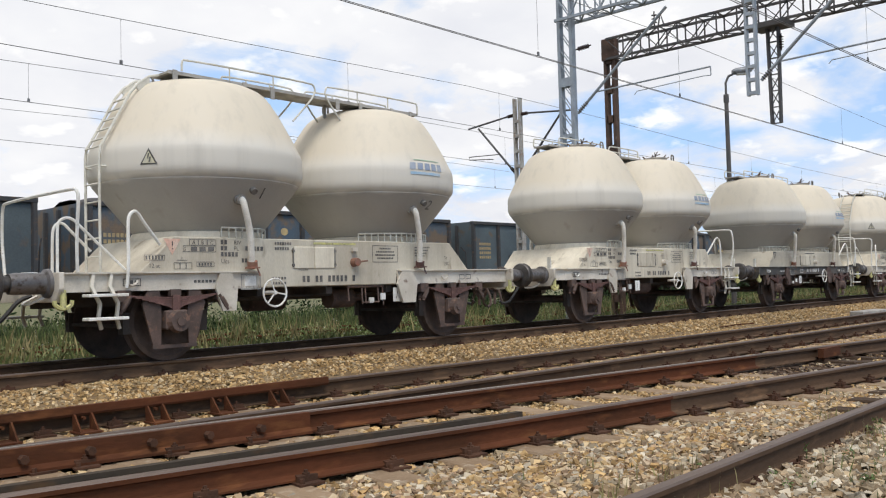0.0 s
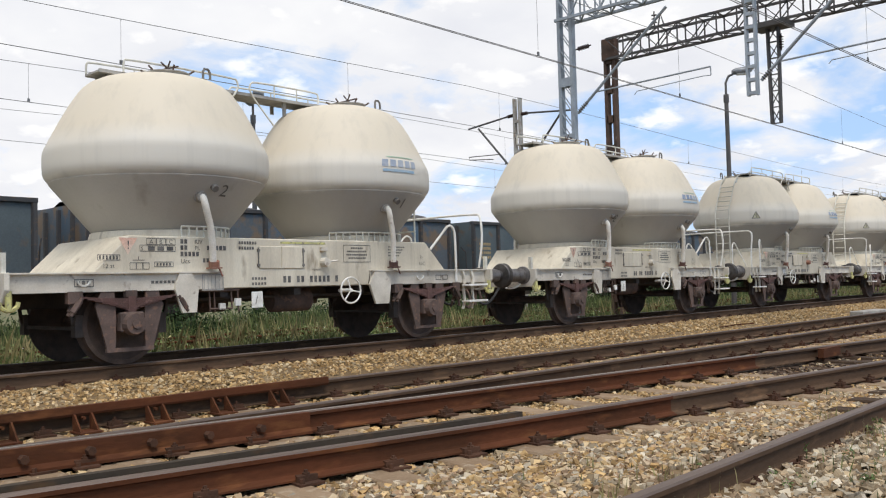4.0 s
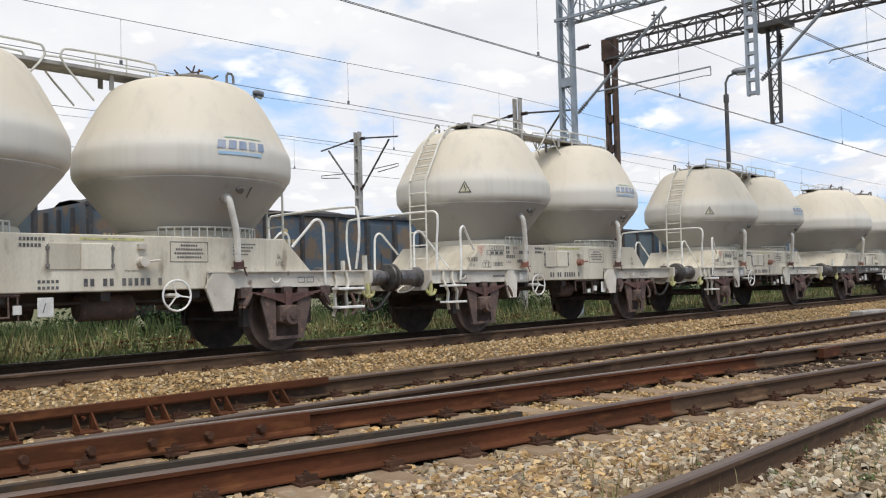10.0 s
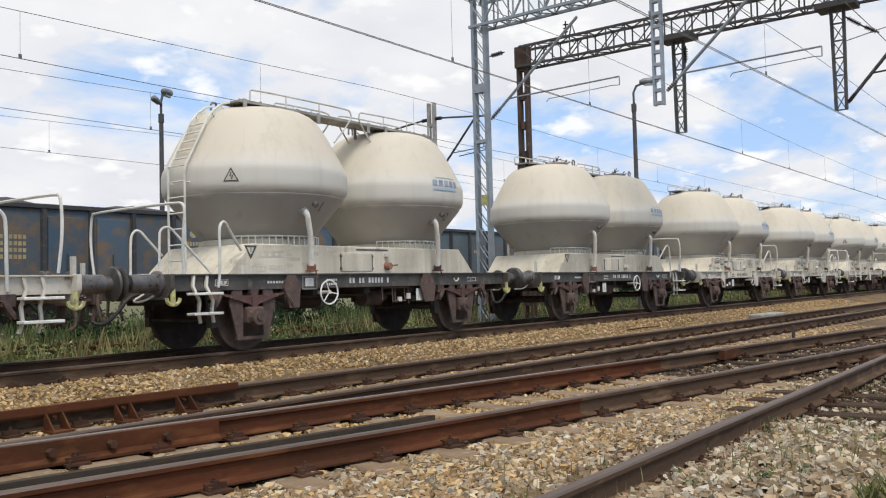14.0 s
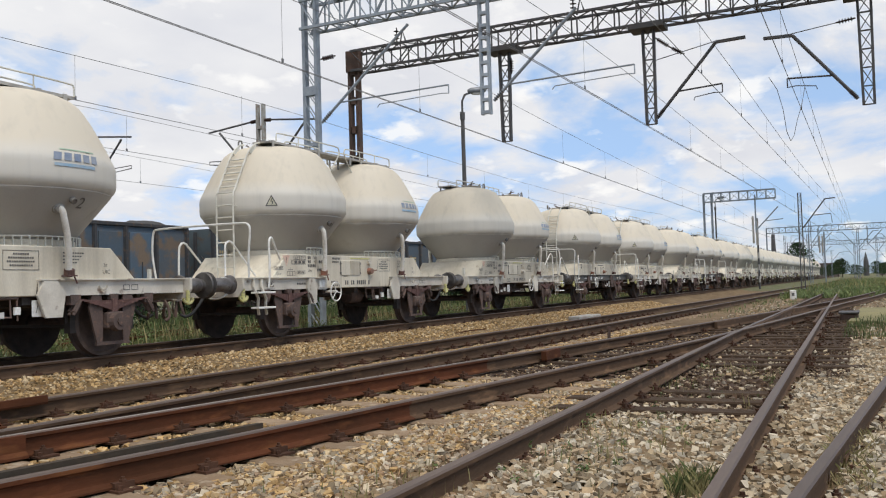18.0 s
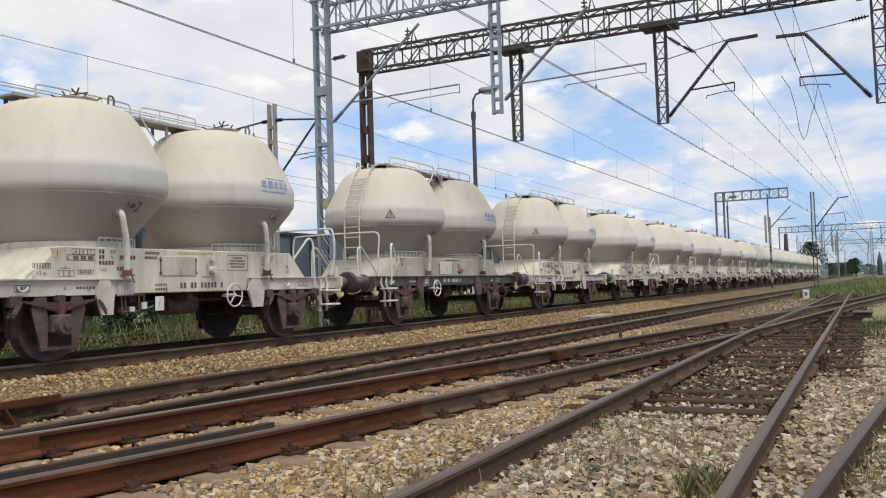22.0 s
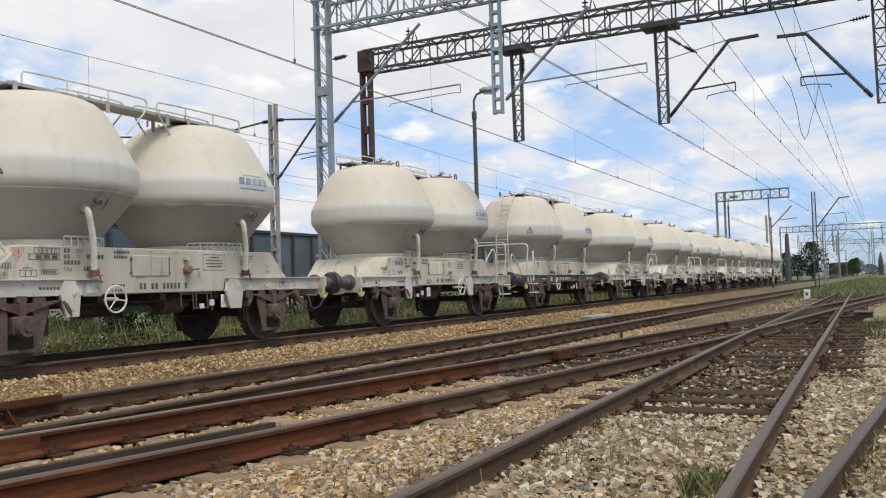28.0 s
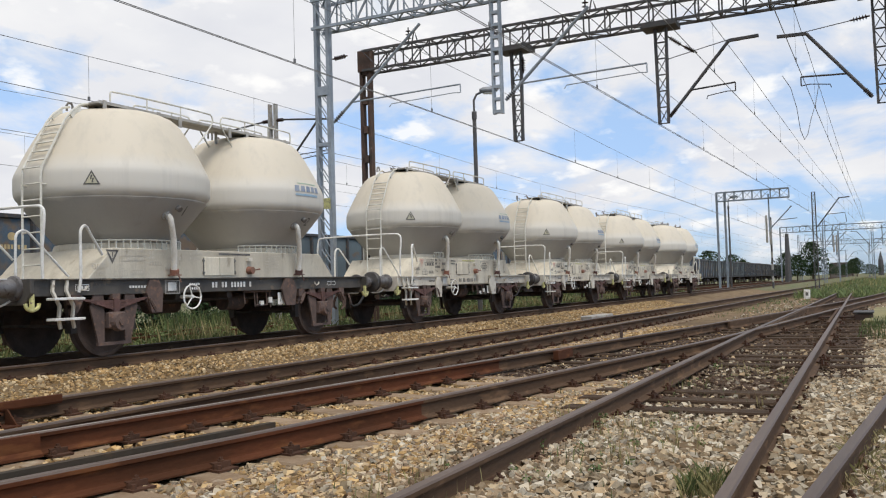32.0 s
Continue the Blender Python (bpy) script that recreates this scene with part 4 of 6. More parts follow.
def make_side(s, root, black, number_x, full=True):
    """All that one long side carries; s = -1 is the side whose ladder end lies to the left."""
    sole_m = M_SOLEB if black else M_SOLE
    t = s                                     # along-the-wagon sign that keeps the half-turn symmetry of pipes and doors
    q = lambda a: -a * s                      # x as read from left to right on this side
    Y = s * 1.03
    Mside = Matrix.Rotation(0 if s < 0 else math.pi, 4, "Z")

    def P(name, bm, material, label="", smooth=False, parent=None):
        """Pieces are drawn for the -y side in reading direction and turned to the other side when needed."""
        if not isinstance(bm, bpy.types.Mesh):
            bm.transform(Mside)
        return part(name, bm, material, parent or root, label, smooth)

    # solebar: channel with flanges
    bm = bmesh.new()
    for k, a, b in ((-1, -3.998, -1.305), (1, 1.305, 3.998)) if not black else ((0, -3.998, 3.998),):
        if k > 0:
            bm = bmesh.new()
        prism(bm, ((-1.03, 0.89), (-1.03, 1.10), (-0.93, 1.10), (-0.93, 1.085), (-1.015, 1.085), (-1.015, 0.905), (-0.93, 0.905), (-0.93, 0.89)), a, b, "yz")
        for x in (-3.8, -3.3, -1.75, 1.75, 3.3, 3.8):
            if a < x < b:
                box(bm, x - 0.012, x + 0.012, -1.028, -0.93, 0.90, 1.09)
        box(bm, a, b, -1.08, -0.9, 1.10, 1.118)
        P("solebar", bm, sole_m, "black-painted solebar" if black else "cream solebar with dirty streaks")
    # two-leaved door in the skirt, hinged at its sides
    for x0, x1, hx in ((-0.70, -0.335, -0.71), (-0.325, 0.04, 0.05)):
        bm = bmesh.new()
        box(bm, x0, x1, -1.014, -0.98, 1.15, 1.46)
        bevel(bm, 0.008)
        d = P("skirt_door", bm, M_SKIRT, "cream inspection door leaf")
        if full:
            bm = bmesh.new()
            tube(bm, [(hx, -1.010, 1.17), (hx, -1.010, 1.44)], 0.010, 6)
            for z in (1.20, 1.40):
                box(bm, hx - 0.02, hx + 0.02, -1.022, -1.0, z - 0.018, z + 0.018)
            P("hinge", bm, M_STAY, parent=d)
    # air inlet with red-brown cock
    bm = bmesh.new()
    tube(bm, [(0.42, -0.97, 1.24), (0.42, -1.10, 1.24)], [0.075, 0.06], 12)
    tube(bm, [(0.42, -1.06, 1.24), (0.62, -1.09, 1.26)], 0.014, 6)
    P("air_cock", bm, M_REDVALVE if s < 0 else M_SOLE, "red-brown air cock" if s < 0 else "rusty air cock")
    bm = bmesh.new()
    box(bm, 0.36, 0.46, -1.06, -0.97, 1.40, 1.46)
    P("lamp_bracket", bm, M_SOLE)
    # handwheel on the ladder side of the middle
    hx = -1.14 if s < 0 else 0.80
    bm = bmesh.new()
    pts = [(hx + 0.19 * math.cos(a), -1.16, 0.82 + 0.19 * math.sin(a)) for a in [i * math.tau / 20 for i in range(21)]]
    tube(bm, pts, 0.014, 6, caps=False)
    for k in range(3):
        a = radians(90 + 120 * k + 20)
        tube(bm, [(hx, -1.16, 0.82), (hx + 0.19 * math.cos(a), -1.16, 0.82 + 0.19 * math.sin(a))], 0.011, 5)
    tube(bm, [(hx, -1.18, 0.82), (hx, -0.9, 0.82)], 0.028, 8)
    P("handwheel", bm, M_WHITE, "white three-spoked handwheel", True)
    # bracket plates with hooks under the pipes
    for cx in (-TANK_X, TANK_X):
        bm = bmesh.new()
        prism(bm, ((cx - 0.34, 1.095), (cx - 0.16, 1.095), (cx - 0.07, 0.90), (cx - 0.10, 0.60), (cx - 0.30, 0.60), (cx - 0.40, 0.90)) if cx < 0 else ((cx - 0.24, 1.095), (cx - 0.02, 1.095), (cx + 0.10, 0.90), (cx + 0.05, 0.60), (cx - 0.22, 0.60), (cx - 0.34, 0.90)), -1.075, -1.035)
        P("stay_plate", bm, M_SOLE if not black else M_GEAR)
        # discharge pipe from the cone to the skirt
        bm = bmesh.new()
        top = Vector(on_tank(cx, -95, 2.06, 0.02))
        pts = [top + Vector((-0.01, 0.10, 0.05)), top + Vector((0.0, -0.01, 0.01)), top + Vector((0.012, -0.045, -0.03)), top + Vector((0.02, -0.055, -0.08)), Vector((cx + 0.06, -1.19, 1.62)), Vector((cx + 0.125, -1.11, 1.22))]
        tube(bm, bent(pts, 1), 0.044, 12)
        n0 = len(bm.faces)
        tube(bm, [top + Vector((0, 0.06, 0.03)), top + Vector((0.0, 0.005, 0.005))], 0.088, 14)
        tube(bm, [top + Vector((0, 0.02, 0.01)), top + Vector((0.0, -0.035, -0.005))], 0.066, 14)
        bm.faces.ensure_lookup_table()
        for f in bm.faces[n0:]:
            f.material_index = 1
        pipe = P("discharge_pipe", bm, M_PIPE, "cream discharge pipe with a grey flange", True)
        pipe.data.materials.append(M_GREYDECK)
        bm = bmesh.new()
        tube(bm, [(cx + 0.135, -1.11, 1.25), (cx + 0.15, -1.09, 1.16)], 0.070, 12)
        box(bm, cx + 0.07, cx + 0.22, -1.17, -1.03, 1.15, 1.17)
        tube(bm, [(cx + 0.20, -1.12, 1.17), (cx + 0.24, -1.14, 1.05)], 0.012, 6)
        P("pipe_cap", bm, M_REDVALVE if cx < 0 else M_SPRING, "rust-red pipe cap", parent=pipe)
        if not full:
            continue
        bm = bmesh.new()
        c0 = Vector(on_tank(cx, -89, 2.20, -0.03))
        tube(bm, [c0, c0 + Vector((0.0, -0.07, -0.05))], 0.045, 10)
        P("sight_plug", bm, M_STAY)
        # tank number, painted on the cone
        left = cx < 0
        digit = ("1" if left else "2") if s < 0 else ("2" if left else "1")
        bm = bmesh.new()
        slope = math.atan2(1.385 - 0.86, 2.285 - 1.64)
        base = Vector(on_tank(cx, -84, 2.08, 0.014))
        write(bm, digit, 0.26, Matrix.Translation(base) @ Matrix.Rotation(radians(8), 4, "Z") @ Matrix.Rotation(math.pi / 2 + slope, 4, "X"))
        P("tank_number", bm, M_INK, "black painted digit")
    if not full:
        far_gear(P)
        return
    # low railing round the cone's foot
    for cx in (-TANK_X, TANK_X):
        a0, a1 = (-150, -29) if black else (-104, -50) if cx < 0 else (-140, -44)
        bm = bmesh.new()
        tube(bm, [(cx + 0.985 * math.cos(radians(a)), 0.985 * math.sin(radians(a)), 1.70) for a in range(a0, a1, 6)], 0.012, 5)
        for a in range(a0, a1, 6):
            c, n = math.cos(radians(a)), math.sin(radians(a))
            tube(bm, [(cx + 0.985 * c, 0.985 * n, 1.56), (cx + 0.985 * c, 0.985 * n, 1.70)], 0.011, 4)
        P("bolt_railing", bm, M_CREAMRAIL)
    near_gear(s, P)
    side_marks(s, P, root, black, number_x)


def far_gear(P):
    """Guards, boxes and springs of the side turned away from the yard's tracks."""
    for ax in (-AXLE_X, AXLE_X):
        bm = bmesh.new()
        for k in (-1, 1):
            prism(bm, ((ax + k * 0.20, 0.90), (ax + k * 0.36, 0.90), (ax + k * 0.43, 0.72), (ax + k * 0.29, 0.20), (ax + k * 0.19, 0.20), (ax + k * 0.18, 0.60)), -1.02, -0.99)
        box(bm, ax - 0.30, ax + 0.30, -1.028, -0.982, 0.17, 0.215)
        P("axle_guard", bm, M_GEAR)
        bm = bmesh.new()
        box(bm, ax - 0.15, ax + 0.15, -1.12, -0.90, 0.40, 0.64)
        bevel(bm, 0.02)
        P("axle_box", bm, M_GEAR)
        bm = bmesh.new()
        prism(bm, ((ax - 0.62, 0.82), (ax, 0.62), (ax + 0.62, 0.82), (ax, 0.84)), -1.055, -0.965)
        P("leaf_spring", bm, M_SPRING)


def near_gear(s, P):
    for ax in (-AXLE_X, AXLE_X):
        bm = bmesh.new()
        for k in (-1, 1):
            prism(bm, ((ax + k * 0.20, 0.90), (ax + k * 0.36, 0.90), (ax + k * 0.43, 0.72), (ax + k * 0.29, 0.20), (ax + k * 0.19, 0.20), (ax + k * 0.18, 0.60)), -1.02, -0.99)
        box(bm, ax - 0.30, ax + 0.30, -1.028, -0.982, 0.17, 0.215)
        P("axle_guard", bm, M_GEAR)
        bm = bmesh.new()
        box(bm, ax - 0.15, ax + 0.15, -1.09, -0.90, 0.40, 0.64)
        bevel(bm, 0.02)
        tube(bm, [(ax, -1.08, 0.50), (ax, -1.17, 0.50)], [0.145, 0.125], 16)
        tube(bm, [(ax, -1.17, 0.50), (ax, -1.19, 0.50)], 0.06, 8)
        P("axle_box", bm, M_GEAR, "grimy axle box")
        bm = bmesh.new()
        for i in range(7):
            hw = 0.62 - 0.085 * i
            z = 0.80 - 0.022 * i
            v = [(ax - hw, z + 0.02), (ax - hw * 0.5, z - 0.005), (ax, z - 0.015), (ax + hw * 0.5, z - 0.005), (ax + hw, z + 0.02)]
            prism(bm, [(a, b) for a, b in v] + [(a, b + 0.018) for a, b in v[::-1]], -1.055, -0.965)
        box(bm, ax - 0.05, ax + 0.05, -1.07, -0.955, 0.61, 0.83)
        P("leaf_spring", bm, M_SPRING, "rust-brown leaf spring")
        for k in (-1, 1):
            bm = bmesh.new()
            x1, x2 = ax + k * 0.61, ax + k * 0.74
            for yy in (-1.07, -0.98):
                tube(bm, [(x1, yy, 0.82), (x2, yy, 0.62), (x1 - k * 0.01, yy, 0.55)][:2], 0.022, 6)
                tube(bm, [(x2 - k * 0.02, yy, 0.66), (x2 - k * 0.10, yy, 0.78)], 0.035, 6)
            box(bm, min(x1, x2) - 0.02, max(x1, x2) + 0.02, -1.05, -0.95, 0.76, 0.90)
            P("spring_shackle", bm, M_GEAR)
        bm = bmesh.new()
        box(bm, ax - 0.07, ax + 0.07, -1.06, -0.98, 0.82, 0.90)
        P("spring_stop", bm, M_GEAR)


def side_marks(s, P, root, black, number_x):
    bm = bmesh.new()
    px = 0.95 if s < 0 else -1.1
    for i, (dx, z0) in enumerate(((-0.02, 0.62), (0.08, 0.58), (-0.35, 0.60), (-0.28, 0.60), (-0.62, 0.66))):
        tube(bm, [(px + dx, -0.96, 0.89), (px + dx, -0.98, z0)], 0.012, 5)
    tube(bm, [(px - 0.36, -0.99, 0.63), (px - 0.02, -0.99, 0.63)], 0.012, 5)
    tube(bm, [(px - 0.64, -0.962, 0.872), (px + 0.10, -0.962, 0.872)], 0.02, 5)
    tagged(P("brake_lever", bm, M_GEAR), kind="stuff")
    bm = bmesh.new()
    box(bm, px + 0.28, px + 0.46, -1.00, -0.985, 0.62, 0.84)
    bevel(bm, 0.006)
    P("brake_plate", bm, M_PLATE, "white brake change-over plate")
    for dx, z0, z2 in ((0.02, 0.66, 0.76), (-0.22, 0.62, 0.70)):
        bm = bmesh.new()
        box(bm, px + dx, px + dx + 0.09, -1.0, -0.97, z0, z2)
        P("lever_grip", bm, M_WHITE)
    bm = bmesh.new()
    write(bm, "/", 0.16, Matrix.Translation((px + 0.33, -1.004, 0.67)) @ Matrix.Rotation(math.pi / 2, 4, "X"))
    P("plate_pointer", bm, M_INK)
    # label holder under the left pipe
    bm = bmesh.new()
    frame_bars(bm, -1.60, -1.28, 0.87, 1.085, -1.036, 0.018)
    for i in range(5):
        flat(bm, -1.57 + 0.055 * i, -1.562 + 0.055 * i, 0.89, 1.07, -1.035)
    P("label_holder", bm, M_GREYDECK)
    if s < 0:
        bm = bmesh.new()
        flat(bm, -1.54, -1.36, 0.92, 1.05, -1.039)
        P("route_label", bm, M_PLATE)
    # painted markings on skirt and solebar
    ink = bmesh.new()
    ys = -1.0045
    up = Matrix.Rotation(math.pi / 2, 4, "X")
    at = lambda x, z: Matrix.Translation((x, ys, z)) @ up
    x0 = -2.34
    for i, ch in enumerate("ABC"):
        frame_bars(ink, x0 + 0.13 * i, x0 + 0.13 * (i + 1), 1.455, 1.535, ys, 0.007)
        write(ink, ch, 0.075, at(x0 + 0.04 + 0.13 * i, 1.468))
    frame_bars(ink, x0 - 0.09, x0 + 0.39, 1.37, 1.452, ys, 0.007)
    write(ink, "S", 0.07, at(x0 - 0.075, 1.383))
    for i in range(3):
        flat(ink, x0 + 0.02 + 0.125 * i, x0 + 0.11 + 0.125 * i, 1.385, 1.435, ys)
    for i in range(3):
        frame_bars(ink, x0 - 0.22 + 0.085 * i, x0 - 0.135 + 0.085 * i, 1.15, 1.235, ys, 0.007)
    flat(ink, x0 - 0.18, x0 - 0.03, 1.26, 1.268, ys); flat(ink, x0 - 0.11, x0 - 0.102, 1.268, 1.31, ys)
    frame_bars(ink, x0 + 0.10, x0 + 0.36, 1.18, 1.245, ys, 0.007)
    for i in range(5):
        flat(ink, x0 + 0.13 + 0.042 * i, x0 + 0.155 + 0.042 * i, 1.195, 1.23, ys)
    frame_bars(ink, x0 - 0.62, x0 - 0.34, 1.26, 1.33, ys, 0.007)
    for i in range(6):
        flat(ink, x0 - 0.60 + 0.042 * i, x0 - 0.578 + 0.042 * i, 1.272, 1.318, ys)
    write(ink, "12 st", 0.075, at(x0 - 0.56, 1.17))
    for k, z in enumerate((1.475, 1.395, 1.315)):       # vehicle number, as bars
        for i in range(2 if k < 2 else 5):
            flat(ink, x0 + 0.46 + 0.055 * i, x0 + 0.50 + 0.055 * i, z, z + 0.058, ys)
    write(ink, "RIV", 0.078, at(x0 + 0.66, 1.475))
    write(ink, "PL", 0.078, at(x0 + 0.66, 1.395))
    for i in range(5):
        flat(ink, x0 + 0.84 + 0.06 * i, x0 + 0.885 + 0.06 * i, 1.395, 1.453, ys)
    write(ink, "Ucs", 0.085, at(x0 + 0.46, 1.225))
    for i in range(4):
        flat(ink, x0 + 0.78 + 0.05 * i, x0 + 0.815 + 0.05 * i, 1.235, 1.29, ys)
    for z, w in ((1.50, 0.30), (1.43, 0.24)):
        for i in range(int(w / 0.04)):
            flat(ink, -1.02 + 0.042 * i, -0.99 + 0.042 * i, z - 0.02, z + 0.02, ys)
    nx = number_x
    frame_bars(ink, 0.80, 1.34, 1.24, 1.50, ys, 0.008)
    for r, (a, b) in enumerate(((0.95, 1.2), (0.88, 1.28), (0.86, 1.30), (0.90, 1.26))):
        for i in range(int((b - a) / 0.035)):
            flat(ink, a + 0.035 * i, a + 0.026 + 0.035 * i, 1.44 - 0.05 * r, 1.465 - 0.05 * r, ys)
    for r in range(4):
        for i in range(9 - r):
            flat(ink, 1.72 + 0.04 * i, 1.75 + 0.04 * i, 1.47 - 0.045 * r, 1.488 - 0.045 * r, ys)
    write(ink, "St", 0.085, at(2.42, 1.29))
    write(ink, "UIC", 0.085, at(2.40, 1.19))
    write(ink, "Hamulec", 0.05, at(-0.62, 1.12) if s < 0 else at(0.2, 1.12))
    tagged(P("skirt_marking", ink, M_FAINT if black else M_INK, "faded painted markings" if black else "dark painted markings"), kind="stuff")
    white = bmesh.new()
    yb = -1.0345
    yn = yb if black else ys
    for i in range(13):
        if i not in (2, 5, 11):
            flat(white, nx + 0.078 * i, nx + 0.050 + 0.078 * i, 0.955, 1.045, yn)
    for r_ in range(2):
        for i in range(5):
            flat(white, nx - 0.52 + 0.05 * i, nx - 0.487 + 0.05 * i, 0.93 + 0.07 * r_, 0.965 + 0.07 * r_, yn)
    frame_bars(white, -3.25, -3.02, 0.95, 1.04, yb, 0.010)
    for i in range(3):
        flat(white, -3.22 + 0.06 * i, -3.18 + 0.06 * i, 0.97, 1.02, yb)
    for i in range(7):
        flat(white, -2.3 + 0.055 * i, -2.26 + 0.055 * i, 0.975, 1.01, yb)
    for i in range(2):
        frame_bars(white, 2.75 + 0.16 * i, 2.88 + 0.16 * i, 0.95, 1.03, yb, 0.010)
    tagged(P("solebar_marking", white, M_PLATE if black else M_INK), kind="stuff")
    tri = bmesh.new()
    out = [(x0 - 0.36, 1.535), (x0 - 0.12, 1.535), (x0 - 0.24, 1.33)]
    inn = [(x0 - 0.31, 1.508), (x0 - 0.17, 1.508), (x0 - 0.24, 1.388)]
    if black:
        for i in range(3):
            j = (i + 1) % 3
            tri.faces.new([tri.verts.new((x, ys, z)) for x, z in (out[i], out[j], inn[j], inn[i])])
    else:
        tri.faces.new([tri.verts.new((x, ys, z)) for x, z in out])
    P("warning_triangle", tri, M_INK if black else M_ORANGE, "faded outlined warning triangle" if black else "faded salmon-red warning triangle")
    tri = bmesh.new()
    write(tri, "!", 0.15, Matrix.Translation((x0 - 0.258, ys - 0.003, 1.40)) @ up)
    P("triangle_sign", tri, M_INK)
    bm = bmesh.new()
    flat(bm, -0.34, 0.46, 1.498, 1.528, ys)
    P("yellow_line", bm, M_INK if black else M_YELLOW)
    # maker's band on the right-hand tank: plain coloured shapes
    bm = bmesh.new()
    for i in range(5):
        a = -104.5 + 5.8 * i
        tank_patch(bm, TANK_X, a, a + 4.3, 2.675, 2.785, slant=0.9, seg=2)
    P("name_band", bm, M_BLUE, "dark blue blocks of a painted name")
    bm = bmesh.new()
    tank_patch(bm, TANK_X, -104, -79, 2.595, 2.635, seg=8)
    P("name_underline", bm, M_LBLUE)
    bm = bmesh.new()
    tank_patch(bm, TANK_X, -100, -77, 2.825, 2.84, seg=8)
    P("name_overline", bm, M_GREENM)
    # rings, hooks and lashing eyes
    for x in (-3.15, 2.35):
        bm = bmesh.new()
        pts = [(x + 0.07 * math.cos(a), -1.07, 1.02 + 0.06 * math.sin(a)) for a in [math.pi + i * math.pi / 8 for i in range(9)]]
        tube(bm, pts, 0.014, 5)
        P("lashing_ring", bm, M_WHITE if s > 0 else M_SOLE)
    for k in (-1, 1):
        bm = bmesh.new()
        tube(bm, bent([(k * 4.0 - 0.10, -1.13, 0.80), (k * 4.0 - 0.09, -1.13, 0.74), (k * 4.0, -1.13, 0.70), (k * 4.0 + 0.09, -1.13, 0.74), (k * 4.0 + 0.10, -1.13, 0.80)]), 0.026, 6)
        tube(bm, [(k * 4.0, -1.13, 0.70), (k * 4.0, -1.12, 0.92)], 0.036, 6)
        P("tow_hook", bm, M_YELLOW, "yellow double-horned shunting hook")


def make_end(e, root, ladder, black):
    """Headstock, buffers, coupling and, at one end, ladder, steps and rails. e = -1 or 1 along x."""
    def P(name, bm, material, label="", smooth=False, parent=None):
        if e > 0:
            bm.transform(Matrix.Rotation(math.pi, 4, "Z"))
        return part(name, bm, material, parent or root, label, smooth)

    sole_m = M_SOLEB if black else M_SOLE
    bm = bmesh.new()
    prism(bm, ((-1.17, 1.12), (1.17, 1.12), (1.17, 0.93), (1.06, 0.78), (-1.06, 0.78), (-1.17, 0.93)), -4.06, -4.0, "yz")
    bevel(bm, 0.008)
    P("headstock", bm, sole_m)
    for y in (-0.875, 0.875):
        bm = bmesh.new()
        lathe(bm, ((0.0, -4.50), (0.115, -4.50), (0.125, -4.42), (0.125, -4.12), (0.165, -4.10), (0.17, -4.06), (0.0, -4.06)), (0, y, 1.0), 18, "x")
        buf = P("buffer", bm, M_BUFCASE, "greasy steel buffer", True)
        bm = bmesh.new()
        lathe(bm, ((0.0, -4.678), (0.10, -4.676), (0.20, -4.662), (0.225, -4.64), (0.21, -4.615), (0.10, -4.59), (0.085, -4.49), (0.0, -4.49)), (0, y, 1.0), 22, "x")
        P("buffer_head", bm, M_BUFFER, "", True, buf)
        bm = bmesh.new()
        box(bm, -4.34, -4.20, y - 0.05 if y < 0 else y - 0.05, y + 0.05, 1.118, 1.128)
        if y * e > 0:
            P("buffer_mark", bm, M_PLATE, "white paint mark", False, buf)
        else:
            bm.free()
    bm = bmesh.new()
    box(bm, -4.45, -4.06, -0.04, 0.04, 0.94, 1.04)
    tube(bm, [(-4.40, -0.06, 1.0), (-4.62, -0.05, 0.90), (-4.66, -0.05, 0.84)], 0.028, 6)
    tube(bm, [(-4.40, 0.06, 1.0), (-4.62, 0.05, 0.90), (-4.66, 0.05, 0.84)], 0.028, 6)
    tube(bm, [(-4.45, 0.0, 0.80), (-4.75, 0.0, 0.78)], 0.04, 8)
    box(bm, -4.52, -4.40, -0.09, 0.09, 0.74, 0.98)
    tube(bm, bent([(-4.44, -0.06, 0.92), (-4.50, -0.16, 0.70), (-4.47, -0.20, 0.50), (-4.40, -0.16, 0.44), (-4.38, -0.10, 0.56)]), 0.024, 6)
    tube(bm, bent([(-4.44, 0.06, 0.92), (-4.52, 0.20, 0.68), (-4.50, 0.26, 0.48), (-4.42, 0.24, 0.42)]), 0.026, 6)
    tube(bm, [(-4.46, -0.03, 0.76), (-4.50, -0.04, 0.46)], 0.03, 6)
    P("screw_coupling", bm, M_GEAR)
    for y in (-0.45,):
        bm = bmesh.new()
        pts = [(-4.08, y, 0.86), (-4.22, y, 0.82), (-4.36, y * 0.95, 0.64), (-4.50, y * 0.9, 0.50), (-4.62, y * 0.8, 0.47), (-4.68, y * 0.7, 0.52)]
        tube(bm, bent(pts), 0.026, 7)
        P("brake_hose", bm, M_RUBBER, "black rubber brake hose", True)
    for y in (-0.70, 0.70):
        bm = bmesh.new()
        tube(bm, bent([(-4.06, y - 0.14, 0.86), (-4.26, y - 0.14, 0.76), (-4.26, y + 0.14, 0.76), (-4.06, y + 0.14, 0.86)]), 0.015, 6)
        P("shunter_grip", bm, M_WHITE, "white shunter's grip", True)
    for y in ((-1.03,) if not ladder else (1.03,)):
        bm = bmesh.new()
        box(bm, -4.05, -4.0, y - 0.03, y + 0.03, 1.12, 1.34)
        P("lamp_iron", bm, M_CREAMRAIL)
    # floor plates of the end platform
    bm = bmesh.new()
